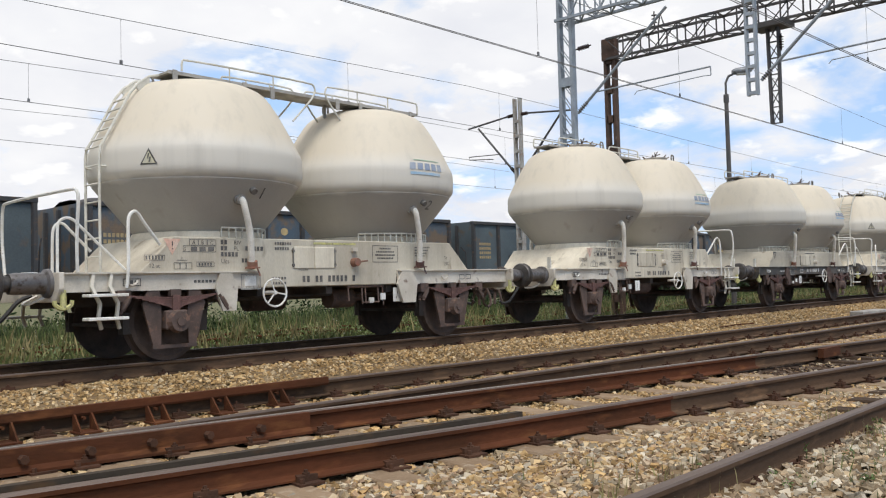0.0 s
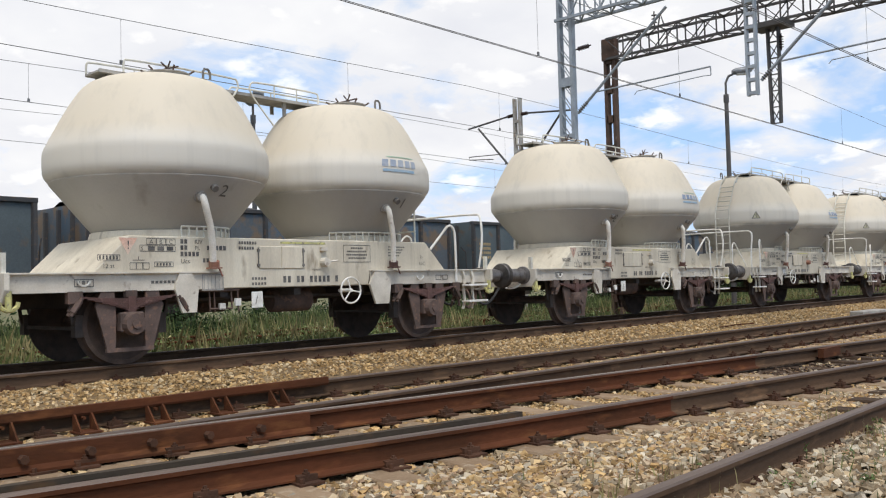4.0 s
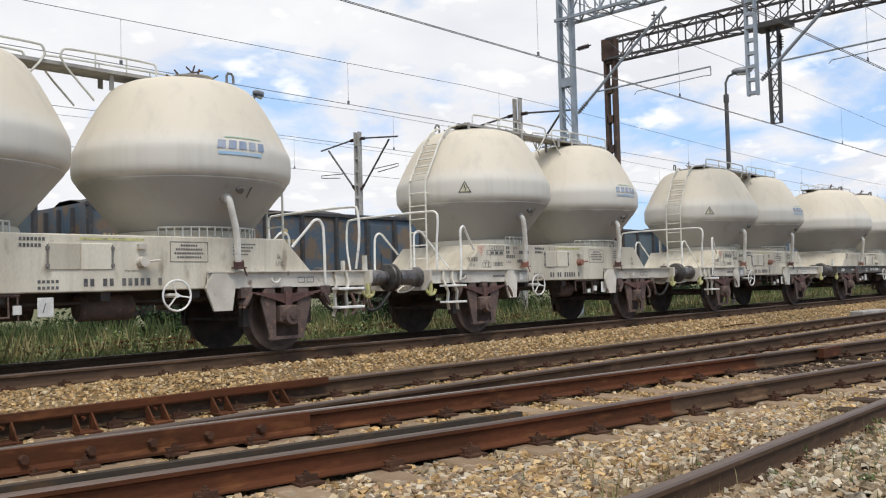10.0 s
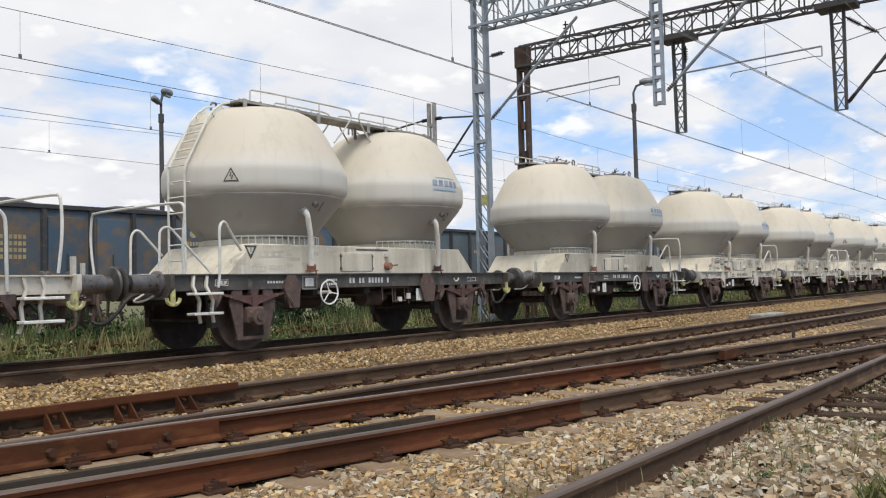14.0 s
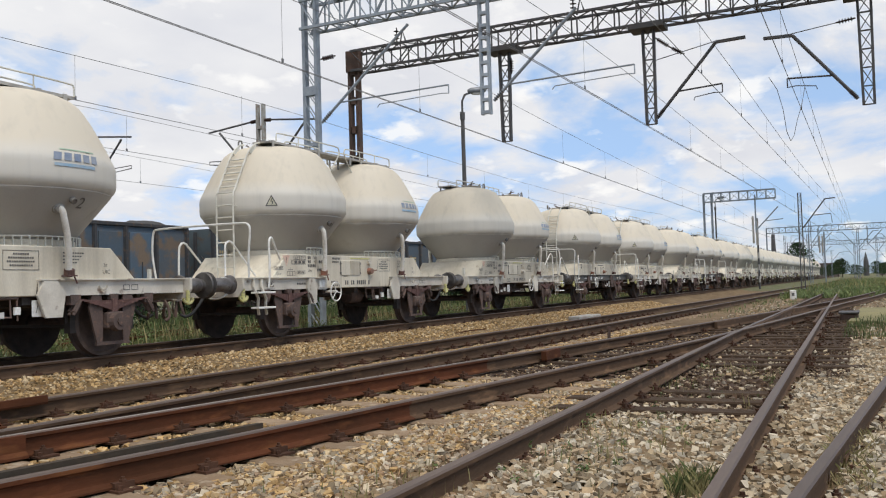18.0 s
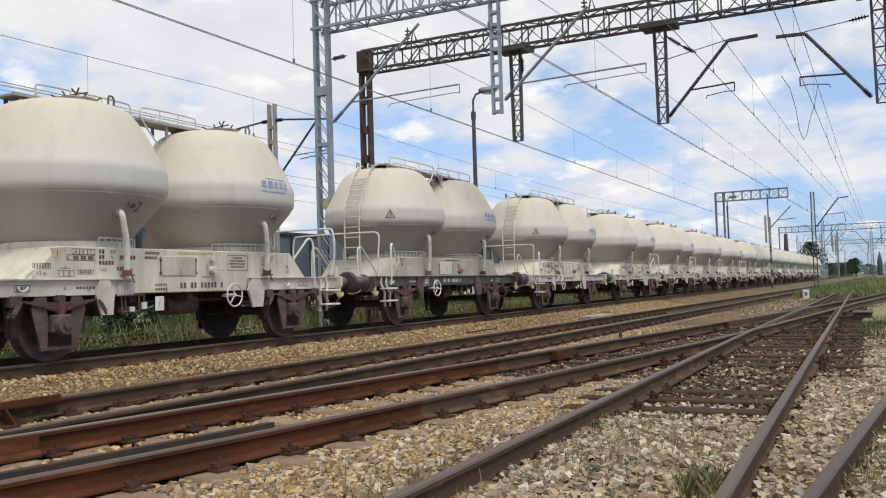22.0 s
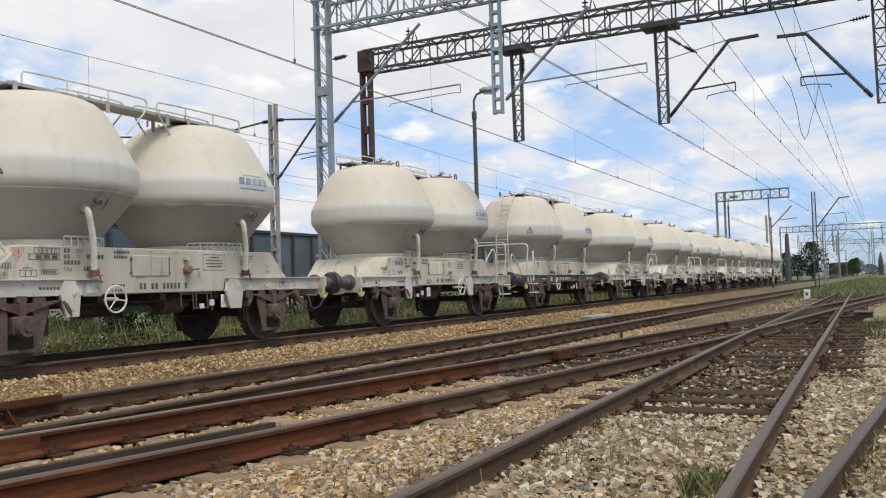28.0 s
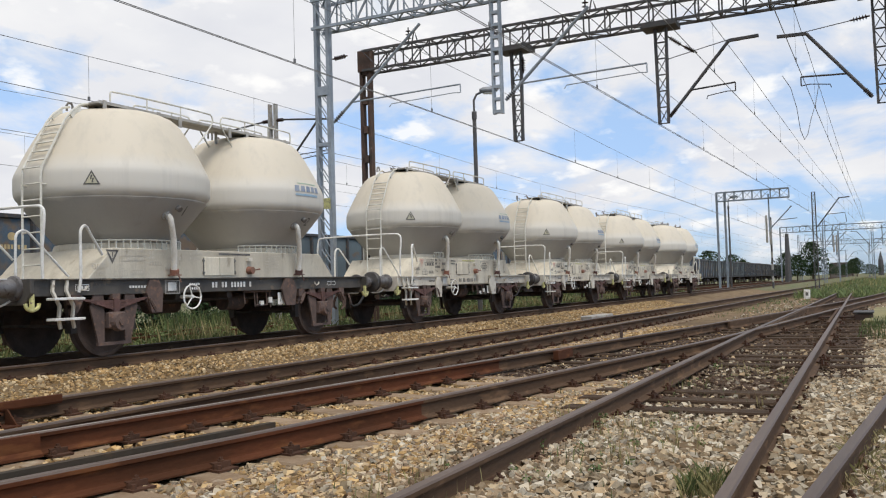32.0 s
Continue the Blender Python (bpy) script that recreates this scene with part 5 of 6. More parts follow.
    box(bm, -4.06, -3.05, -0.9, 0.9, 1.09, 1.112)
    P("end_platform", bm, M_SOLEB if black else M_SOLE)
    if not ladder:
        return
    # ladder up the near end of the first tank, bent in over its shoulder
    pts = lambda y: [(-3.14, y, 1.10), (-3.14, y, 2.64), (-3.12, y, 2.76), (-3.06, y, 2.86), (-2.72, y, 3.49), (-2.60, y, 3.64), (-2.44, y, 3.76), (-2.30, y, 3.80)]
    bm = bmesh.new()
    for y in (-0.22, 0.18):
        tube(bm, pts(y), 0.018, 6)
    for i in range(7):
        z = 1.34 + 0.235 * i
        tube(bm, [(-3.14, -0.22, z), (-3.14, 0.18, z)], 0.012, 5)
    for i in range(5):
        f = 0.02 + 0.22 * i
        tube(bm, [(-3.06 + 0.34 * f, -0.22, 2.86 + 0.63 * f), (-3.06 + 0.34 * f, 0.18, 2.86 + 0.63 * f)], 0.014, 5)
    for y in (-0.22, 0.18):
        prism(bm, ((-2.64, 3.60), (-2.52, 3.44), (-2.44, 3.50), (-2.44, 3.76)), y - 0.012, y + 0.012)
        tube(bm, [(-3.14, y, 2.5), (-3.02, y, 2.5)], 0.014, 5)
    P("ladder", bm, M_CREAMRAIL, "cream ladder up the end of the silo", True)
    # end rail across the wagon
    bm = bmesh.new()
    tube(bm, bent([(-3.83, -1.12, 1.12), (-3.84, -1.12, 1.5), (-3.83, -1.17, 1.98), (-3.83, -1.12, 2.06), (-3.83, -1.02, 2.09), (-3.83, 1.02, 2.09), (-3.83, 1.12, 2.04), (-3.83, 1.15, 1.6), (-3.83, 1.05, 1.14)]), 0.020, 7)
    P("end_rail", bm, M_WHITE, "white tubular end rail", True)
    bm = bmesh.new()
    tube(bm, bent([(-3.84, -0.60, 1.12), (-3.84, -0.60, 1.66), (-3.82, -0.60, 1.74), (-3.74, -0.60, 1.79), (-3.65, -0.60, 1.77), (-3.57, -0.60, 1.69), (-3.00, -0.60, 1.16)]), 0.018, 7)
    P("platform_hoop", bm, M_WHITE, "white hoop rail", True)
    for y in (-1.0, 1.0):
        bm = bmesh.new()
        tube(bm, bent([(-3.22, y * 1.07, 0.93), (-3.20, y * 1.09, 1.16), (-3.20, y * 1.08, 1.70), (-3.18, y * 1.07, 1.80), (-3.12, y * 1.06, 1.86), (-3.05, y * 1.04, 1.84), (-2.99, y * 1.02, 1.76), (-2.72, y * 0.96, 1.46)]), 0.021, 7)
        P("side_hoop", bm, M_WHITE, "white grab rail", True)
    # steps on both sides
    for y in (-1, 1):
        bm = bmesh.new()
        for x in (-3.62, -3.40):
            tube(bm, [(x, y * 1.05, 1.10), (x - 0.03, y * 1.07, 0.95), (x + 0.05, y * 1.11, 0.75), (x + 0.03, y * 1.11, 0.58), (x + 0.07, y * 1.10, 0.45)], 0.026, 4)
        st = P("step_hanger", bm, M_SOLE)
        for z, w in ((0.83, 0.30), (0.56, 0.30)):
            bm = bmesh.new()
            box(bm, -3.78, -3.30, y * 1.20 - 0.09, y * 1.20 + 0.09, z, z + 0.035)
            bevel(bm, 0.006)
            P("step_tread", bm, M_WHITE, "white-edged step", False, st)


def build_wagon(black, forward, name="silo_wagon"):
    root = thing(name, "cream twin-silo cement wagon with a black solebar on the train" if black else "dusty cream twin-silo cement wagon on the train", "freight wagon", "wagons of the train")
    for cx in (-TANK_X, TANK_X):
        bm = bmesh.new()
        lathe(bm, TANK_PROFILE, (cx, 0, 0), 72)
        tank = part("tank", bm, M_TANK, root, "cream double-cone steel silo with cement dust and shade painted on its lower cone", True, 24)
        bm = bmesh.new()
        lathe(bm, ((0.84, 1.565), (0.925, 1.565), (0.925, 1.585), (0.905, 1.655), (0.89, 1.665), (0.85, 1.65)), (cx, 0, 0), 40)
        part("tank_collar", bm, M_SKIRT, root, "", True)
        bm = bmesh.new()
        lathe(bm, ((0.0, 3.74), (0.26, 3.74), (0.27, 3.80), (0.29, 3.81), (0.29, 3.825), (0.16, 3.85), (0.0, 3.855)), (cx, 0.25, 0), 20)
        part("hatch", bm, M_GREYDECK, root, "grey domed hatch", True)
        bm = bmesh.new()
        tube(bm, [(cx - 0.42, 0.45, 3.62), (cx - 0.42, 0.45, 3.89), (cx - 0.44, 0.45, 3.93), (cx - 0.50, 0.45, 3.93), (cx - 0.53, 0.45, 3.89), (cx - 0.53, 0.45, 3.80)], 0.018, 7)
        part("vent_pipe", bm, M_STAY, root, "", True)
        bm = bmesh.new()
        for a in (0.3, 1.3, 2.5, 3.6, 4.6, 5.7):
            tube(bm, [(cx + 0.24 * math.cos(a), 0.25 + 0.24 * math.sin(a), 3.80), (cx + 0.35 * math.cos(a), 0.25 + 0.35 * math.sin(a), 3.87)], 0.013, 5)
        for a in (0.6, 1.65, 2.7):
            tube(bm, [(cx - 0.15 * math.cos(a), 0.25 - 0.05, 3.90 - 0.10 * math.sin(a)), (cx + 0.15 * math.cos(a), 0.25 + 0.05, 3.90 + 0.10 * math.sin(a))], 0.012, 5)
        tube(bm, [(cx, 0.25, 3.84), (cx, 0.25, 3.92)], 0.02, 6)
        tagged(part("hatch_clamp", bm, M_GEAR, root), kind="stuff")
    # skirt: a sloping-ended box that carries both tanks
    bm = bmesh.new()
    prism(bm, ((-3.03, 1.10), (-2.56, 1.565), (2.56, 1.565), (3.03, 1.10), (3.03, 1.08), *(() if black else ((1.30, 1.08), (1.30, 0.893), (-1.30, 0.893), (-1.30, 1.08))), (-3.03, 1.08)), -1.0, 1.0)
    bmesh.ops.bevel(bm, geom=bm.edges[:], offset=0.012, segments=1, affect="EDGES")
    part("skirt", bm, M_SKIRT, root, "cream hopper skirt with sloped ends")
    # centre sill, brake cylinder, tanks and rods between the wheels
    bm = bmesh.new()
    box(bm, -3.86, 3.86, -0.16, 0.16, 0.70, 1.06)
    box(bm, -3.86, 3.86, -0.92, -0.80, 0.88, 1.06); box(bm, -3.86, 3.86, 0.80, 0.92, 0.88, 1.06)
    for x in (-1.2, 0.0, 1.2):
        box(bm, x - 0.06, x + 0.06, -0.92, 0.92, 0.78, 1.06)
    part("centre_sill", bm, M_DARK, root)
    bm = bmesh.new()
    lathe(bm, ((0.0, -0.55), (0.14, -0.55), (0.17, -0.52), (0.17, 0.12), (0.14, 0.15), (0.0, 0.15)), (0, 0.45, 0.70), 18, "x")
    part("air_reservoir", bm, M_GEAR, root, "", True)
    bm = bmesh.new()
    lathe(bm, ((0.0, 0.35), (0.15, 0.35), (0.15, 0.80), (0.05, 0.84), (0.05, 1.0), (0.0, 1.0)), (0, -0.45, 0.70), 16, "x")
    part("brake_cylinder", bm, M_GEAR, root, "", True)
    bm = bmesh.new()
    for y in (-0.55, 0.55):
        tube(bm, [(-1.95, y, 0.76), (1.95, y, 0.76)], 0.022, 5)
    tube(bm, [(-1.95, -0.8, 0.76), (-1.95, 0.8, 0.76)], 0.03, 5); tube(bm, [(1.95, -0.8, 0.76), (1.95, 0.8, 0.76)], 0.03, 5)
    part("brake_rod", bm, M_DARK, root)
    for ax in (-AXLE_X, AXLE_X):
        for k in (-1, 1):
            bm = bmesh.new()
            for y in (-0.7535, 0.7535):
                x = ax + k * 0.53
                box(bm, x - 0.05, x + 0.05, y - 0.06, y + 0.06, 0.36, 0.62)
                tube(bm, [(x + k * 0.05, y, 0.5), (x + k * 0.12, y, 0.95)], 0.025, 5)
            box(bm, ax + k * 0.53 - 0.02, ax + k * 0.53 + 0.02, -0.75, 0.75, 0.44, 0.48)
            part("brake_rigging", bm, M_DARK, root)
    # wheelsets
    for ax in (-AXLE_X, AXLE_X):
        bm = bmesh.new()
        lathe(bm, ((0.0, -1.05), (0.065, -1.05), (0.065, -0.80), (0.095, -0.79), (0.095, -0.65), (0.08, -0.6), (0.08, 0.6), (0.095, 0.65), (0.095, 0.79), (0.065, 0.80), (0.065, 1.05), (0.0, 1.05)), (0, 0, 0), 12, "y")
        axle = part("wheelset", bm, M_GEAR, root, "wheelset with grimy disc wheels", True, m=pose(ax, 0, 0.50))
        for s in (-1, 1):
            bm = bmesh.new()
            prof = ((0.10, 0.66), (0.12, 0.685), (0.30, 0.73), (0.415, 0.70), (0.44, 0.683), (0.528, 0.683), (0.53, 0.70), (0.518, 0.715), (0.502, 0.73), (0.498, 0.80), (0.495, 0.818), (0.44, 0.82), (0.42, 0.80), (0.30, 0.765), (0.13, 0.81), (0.10, 0.83))
            lathe(bm, [(r, s * h) for r, h in prof], (0, 0, 0), 36, "y")
            for k in range(2):
                a = math.pi * k + 0.6
                box(bm, 0.30 * math.cos(a) - 0.03, 0.30 * math.cos(a) + 0.03, s * 0.755 - 0.012, s * 0.755 + 0.02, 0.30 * math.sin(a) - 0.03, 0.30 * math.sin(a) + 0.03)
            part("wheel", bm, M_WHEEL, axle, "", True)
    # walkway over both tanks on the ladder side
    yw = -0.25
    bm = bmesh.new()
    box(bm, -2.3, 2.42, yw - 0.20, yw + 0.20, 3.792, 3.816)
    box(bm, -2.3, 2.42, yw - 0.21, yw - 0.19, 3.785, 3.83); box(bm, -2.3, 2.42, yw + 0.19, yw + 0.21, 3.785, 3.83)
    for i in range(24):
        x = -2.28 + 0.195 * i
        box(bm, x, x + 0.02, yw - 0.18, yw + 0.18, 3.816, 3.823)
    for x in (-2.2, -1.1, -0.62, 0.62, 1.1, 1.8, 2.24):
        box(bm, x - 0.035, x + 0.035, yw - 0.225, yw - 0.212, 3.66, 3.84)
        box(bm, x - 0.03, x + 0.03, yw + 0.1, yw + 0.12, 3.58, 3.79)
    part("walkway", bm, M_GREYDECK, root, "grey grating walkway over the silos")
    for y, a, b in ((yw - 0.22, -2.10, 0.16), (yw - 0.22, 0.36, 2.40), (yw + 0.24, -1.2, 0.10), (yw + 0.24, 0.3, 2.1)):
        bm = bmesh.new()
        dn = 3.38
        pts = [(a, y, 3.84), (a, y, 3.97), (a + 0.04, y, 4.01), (b - 0.08, y, 4.01), (b, y, 3.97), (b + 0.02, y, 3.84), (b - 0.42, y, dn)] if b < 1 else [(a + 0.42, y, dn), (a, y, 3.84), (a + 0.02, y, 3.97), (a + 0.08, y, 4.01), (b - 0.04, y, 4.01), (b, y, 3.97), (b, y, 3.82)]
        tube(bm, bent(pts), 0.015, 6)
        for f in (0.33, 0.66):
            x = a + (b - a) * f
            tube(bm, [(x, y, 3.82), (x, y, 4.01)], 0.011, 5)
        part("walkway_rail", bm, M_CREAMRAIL, root, "thin cream handrail", True)
    bm = bmesh.new()
    sign = lambda half, low, high, out: [on_tank(-TANK_X, 215.5 - half, low, out), on_tank(-TANK_X, 215.5 + half, low, out), on_tank(-TANK_X, 215.5, high, out)]
    bm.faces.new([bm.verts.new(p) for p in sign(4.6, 2.47, 2.68, 0.008)])
    for z0, z1, sh in ((2.50, 2.565, 0.5), (2.545, 2.61, -0.3)):        # the bolt
        bm.faces.new([bm.verts.new(on_tank(-TANK_X, 215.5 + sh + d, z, 0.016)) for d, z in ((-0.5, z0), (0.3, z0), (0.9, z1), (0.1, z1))])
    part("danger_triangle", bm, M_INK, root)
    bm = bmesh.new()
    bm.faces.new([bm.verts.new(p) for p in sign(3.3, 2.488, 2.642, 0.012)])
    part("triangle_field", bm, M_SIGNY, root, "pale yellow danger sign with a black bolt")
    make_side(-1, root, black, -0.55, forward)
    make_side(1, root, black, -0.30, not forward)
    make_end(-1, root, True, black)
    make_end(1, root, False, black)
    return root


BLACK = {3, 14, 16, 17, 23, 26, 34, 37}
FORWARD = {1, 4, 7, 8, 12, 13, 16, 20, 21, 23, 24, 26, 27, 32, 34, 37, 38, 39, 40}   # ladder end leads
LAST = 41


def train_s(t):
    """Place of wagon 0 along the track; the train gathers speed."""
    return -3.755 - 9.381 * t - 0.030714 * t ** 2 - 0.00015964 * t ** 3 + 3.1027e-06 * t ** 4 + AXLE_X


def wagon_pose(n, t):
    return pose(train_s(t) + n * WAGON_L, TRACK_Y, 0, 0, 0, 0 if n in FORWARD else 180)


masters, WAGONS = {}, {}
for n in range(LAST + 1):
    key = (n in BLACK, n in FORWARD)
    if key not in masters:
        masters[key] = WAGONS[n] = build_wagon(*key)
        WAGONS[n].matrix_basis = wagon_pose(n, 0)
    else:
        WAGONS[n] = copy_thing(masters[key], wagon_pose(n, 0))


# ---- open wagons standing behind ----
GON_Y, GON_L = 22.0, 14.1


def build_gondola(paint, coal, label):
    root = thing("open_wagon", label, "freight wagon", "standing open wagons")
    W2, z0, z1, hl = 1.46, 1.18, 3.10, 6.45
    for s in (-1, 1):
        bm = bmesh.new()
        box(bm, -hl, hl, s * W2 - 0.02, s * W2 + 0.02, z0, z1)
        part("side_wall", bm, paint, root, "faded dented side wall")
        bm = bmesh.new()
        box(bm, -hl - 0.03, hl + 0.03, s * (W2 + 0.02) - 0.07, s * (W2 + 0.02) + 0.07, z1, z1 + 0.12)
        bevel(bm, 0.015)
        part("top_rail", bm, M_GONR, root)
        bm = bmesh.new()
        box(bm, -hl - 0.1, hl + 0.1, s * (W2 - 0.05) - 0.06, s * (W2 - 0.05) + 0.06, 0.95, z0)
        part("solebar", bm, M_GONR, root)
        xs = [-hl + 0.05, -5.0, -3.75, -2.55, -1.3, 0.0, 1.3, 2.55, 3.75, 5.0, hl - 0.05]
        for x in xs:
            bm = bmesh.new()
            prism(bm, ((x - 0.07, s * (W2 + 0.02)), (x + 0.07, s * (W2 + 0.02)), (x + 0.045, s * (W2 + 0.12)), (x - 0.045, s * (W2 + 0.12))), z0 - 0.1, z1, "xy")
            part("stanchion", bm, M_GONR, root)
        for a, b in ((-4.95, -3.85), (-3.65, -2.65), (2.65, 3.65), (3.85, 4.95)):
            bm = bmesh.new()
            box(bm, a + 0.06, b - 0.06, s * (W2 + 0.035) - 0.02, s * (W2 + 0.035) + 0.02, z0 + 0.06, z1 - 0.18)
            bevel(bm, 0.01)
            d = part("side_door", bm, paint, root, "rust-streaked side door")
            bm = bmesh.new()
            tube(bm, [((a + b) / 2, s * (W2 + 0.07), 1.5), ((a + b) / 2, s * (W2 + 0.07), 2.0)], 0.02, 5)
            part("door_bar", bm, M_GONR, d)
    for e in (-1, 1):
        bm = bmesh.new()
        box(bm, e * hl - 0.02, e * hl + 0.02, -W2, W2, z0, z1 + 0.1)
        part("end_wall", bm, paint, root)
        for y in (-0.8, 0, 0.8):
            bm = bmesh.new()
            box(bm, e * (hl + 0.06) - 0.04, e * (hl + 0.06) + 0.04, y - 0.05, y + 0.05, z0, z1)
            part("end_post", bm, M_GONR, root)
        bm = bmesh.new()
        tube(bm, [(e * (hl + 0.1), -1.3, 1.05), (e * (hl + 0.15), -1.3, 2.1), (e * (hl + 0.25), -1.15, 2.3)], 0.02, 5)
        part("hand_rail", bm, M_GONR, root)
        for y in (-0.875, 0.875):
            bm = bmesh.new()
            lathe(bm, ((0.0, 0), (0.12, 0), (0.12, 0.3), (0.22, 0.5), (0.22, 0.53), (0.0, 0.54)), (hl + 0.05, y, 1.05), 12, "x")
            if e < 0:
                bm.transform(Matrix.Rotation(math.pi, 4, "Z"))
            part("buffer", bm, M_BUFFER, root, "", True)
        bm = bmesh.new()
        cx = e * 4.4
        for y in (-1.0, 1.0):
            prism(bm, ((cx - 1.25, 0.55), (cx - 0.9, 0.35), (cx - 0.3, 0.40), (cx + 0.3, 0.40), (cx + 0.9, 0.35), (cx + 1.25, 0.55), (cx + 0.6, 0.78), (cx - 0.6, 0.78)), y - 0.06, y + 0.06)
        box(bm, cx - 0.25, cx + 0.25, -1.0, 1.0, 0.45, 0.95)
        bogie = part("bogie", bm, M_GEAR, root, "grimy bogie frame")
        for k in (-0.9, 0.9):
            for y in (-0.75, 0.75):
                bm = bmesh.new()
                lathe(bm, ((0.0, -0.05), (0.46, -0.05), (0.46, 0.05), (0.40, 0.04), (0.15, 0.03), (0.0, 0.06)), (cx + k, y, 0.46), 20, "y")
                part("wheel", bm, M_WHEEL, bogie)
    bm = bmesh.new()
    box(bm, -hl, hl, -1.35, 1.35, 1.10, 1.18)
    box(bm, -hl, hl, -0.15, 0.15, 0.85, 1.10)
    part("floor", bm, M_DARK, root)
    if coal:
        bm = bmesh.new()
        nx, ny = 40, 9
        r = random.Random(5)
        grid = [[bm.verts.new((-hl + 0.1 + (2 * hl - 0.2) * i / (nx - 1), -1.4 + 2.8 * j / (ny - 1), 3.0 + (0.45 * math.sin(math.pi * j / (ny - 1)) ** 0.7 * (0.72 + 0.28 * math.sin(i * 0.55))) + r.uniform(-0.04, 0.04))) for j in range(ny)] for i in range(nx)]
        for i in range(nx - 1):
            for j in range(ny - 1):
                bm.faces.new((grid[i][j], grid[i + 1][j], grid[i + 1][j + 1], grid[i][j + 1]))
        part("coal_load", bm, M_COAL, root, "heaped coal load")
    # owner's mark and number block on the sides, as plain shapes
    bm = bmesh.new()
    for s, y in ((1, -1.486),):
        for i in range(8):
            flat(bm, -0.95 + 0.10 * i, -0.88 + 0.10 * i, 2.28, 2.40, y)
        v = [bm.verts.new((-0.62 + 0.13 * math.cos(a), y, 2.62 + 0.11 * math.sin(a))) for a in [i * math.tau / 12 for i in range(12)]]
        bm.faces.new(v)
    part("owner_mark", bm, M_PALEMARK, root, "pale yellow owner's mark")
    bm = bmesh.new()
    for r_ in range(4):
        for i in range(6):
            flat(bm, -6.05 + 0.11 * i, -5.97 + 0.11 * i, 2.35 - 0.16 * r_, 2.45 - 0.16 * r_, -1.486)
    part("number_block", bm, M_PALEMARK, root)
    return root


M_PALEMARK = mat("pale_yellow_mark", (0.50, 0.38, 0.18), 0.7, second=(0.35, 0.27, 0.15), scale=6, bump=0.0)
gon = [build_gondola(M_GONB, True, "faded blue open wagon heaped with coal on a siding"), build_gondola(M_GONG, False, "grey-green open wagon standing on a siding")]
used = [False, False]
for k in range(-1, 15):
    kind = 1 if k in (-1, 1, 4, 5, 8, 9, 13) else 0
    m = pose(8.75 + 7.05 + GON_L * k, GON_Y, -0.1)
    if not used[kind]:
        gon[kind].matrix_basis = m
        used[kind] = True
    else:
        copy_thing(gon[kind], m)

# sidings behind the train, sunk in the grass
for nm, yy, lab in (("track_6", 16.8, "overgrown disused track in the grass"), ("track_7", GON_Y, "siding under the standing open wagons")):
    tr = thing(nm, lab, "railway track", kind="structure")
    for s in (1, -1):
        part("rail", rail_mesh(lambda x: yy + s * 0.7535, np.arange(-30, 200, 10.0), -0.14 if yy < 20 else -0.1, M_RAIL, M_RAIL), None, tr)
    for i in range(46):
        part("sleeper", timber(2.6, i % 3), None, tr, m=pose(2 + i * 0.7, yy, (-0.14 if yy < 20 else -0.1) - 0.19))


# ---- masts, gantries and overhead line ----
def lattice(bm, p0, p1, w, bays, chord=0.05, lace=0.028, taper=1.0, flat_two=False):
    """Straight lattice member of four angle chords (or two) with zigzag lacing."""
    p0, p1 = Vector(p0), Vector(p1)
    d = (p1 - p0).normalized()
    up = Vector((0, 0, 1)) if abs(d.z) < 0.9 else Vector((1, 0, 0))
    u = d.cross(up).normalized()
    v = u.cross(d).normalized()
    wu, wv = w if isinstance(w, tuple) else (w, w)
    cor = ((-1, -1), (1, -1), (1, 1), (-1, 1))
    at = lambda a, f: p0 + (p1 - p0) * f + (u * cor[a][0] * wu / 2 + v * cor[a][1] * wv / 2) * (1 + (taper - 1) * f)
    for a in range(4):
        beam(bm, at(a, 0), at(a, 1), chord, chord)
    for a in range(4):
        b = (a + 1) % 4
        for i in range(bays):
            f0, f1 = i / bays, (i + 1) / bays
            if i % 2:
                beam(bm, at(a, f0), at(b, f1), lace, lace * 0.5)
            else:
                beam(bm, at(b, f0), at(a, f1), lace, lace * 0.5)
            beam(bm, at(a, f1), at(b, f1), lace, lace * 0.5)


def beam(bm, a, b, w, h):
    """Square bar between two points."""
    a, b = Vector(a), Vector(b)
    d = (b - a).normalized()
    up = Vector((0, 0, 1)) if abs(d.z) < 0.95 else Vector((1, 0, 0))
    u = d.cross(up).normalized() * w / 2
    v = u.cross(d).normalized() * h / 2
    q = [bm.verts.new(p + s * u + t * v) for p in (a, b) for s, t in ((-1, -1), (1, -1), (1, 1), (-1, 1))]
    for f in ((0, 1, 2, 3), (7, 6, 5, 4), (0, 4, 5, 1), (1, 5, 6, 2), (2, 6, 7, 3), (3, 7, 4, 0)):
        bm.faces.new([q[i] for i in f])


def insulator(p0, p1, parent, n=5, r=0.07):
    p0, p1 = Vector(p0), Vector(p1)
    bm = bmesh.new()
    tube(bm, [p0, p1], 0.02, 6)
    for i in range(n):
        f = 0.2 + 0.6 * i / (n - 1)
        c = p0 + (p1 - p0) * f
        d = (p1 - p0).normalized() * 0.018
        tube(bm, [c - d, c, c + d], [0.03, r, 0.03], 10)
    part("insulator", bm, M_INSUL, parent, "brown glazed insulator", True)


def cantilever(x, y_root, z_root, y_top, z_top, y_arm, z_arm, parent, material, cap=None):
    """Sloping tube with a registration arm, a steady arm and its insulators."""
    bm = bmesh.new()
    tube(bm, [(x, y_root, z_root), (x, y_top, z_top)], 0.042, 8)
    if cap is not None:
        beam(bm, (x, y_top, z_top), (x, cap, z_top + 0.02), 0.09, 0.07)
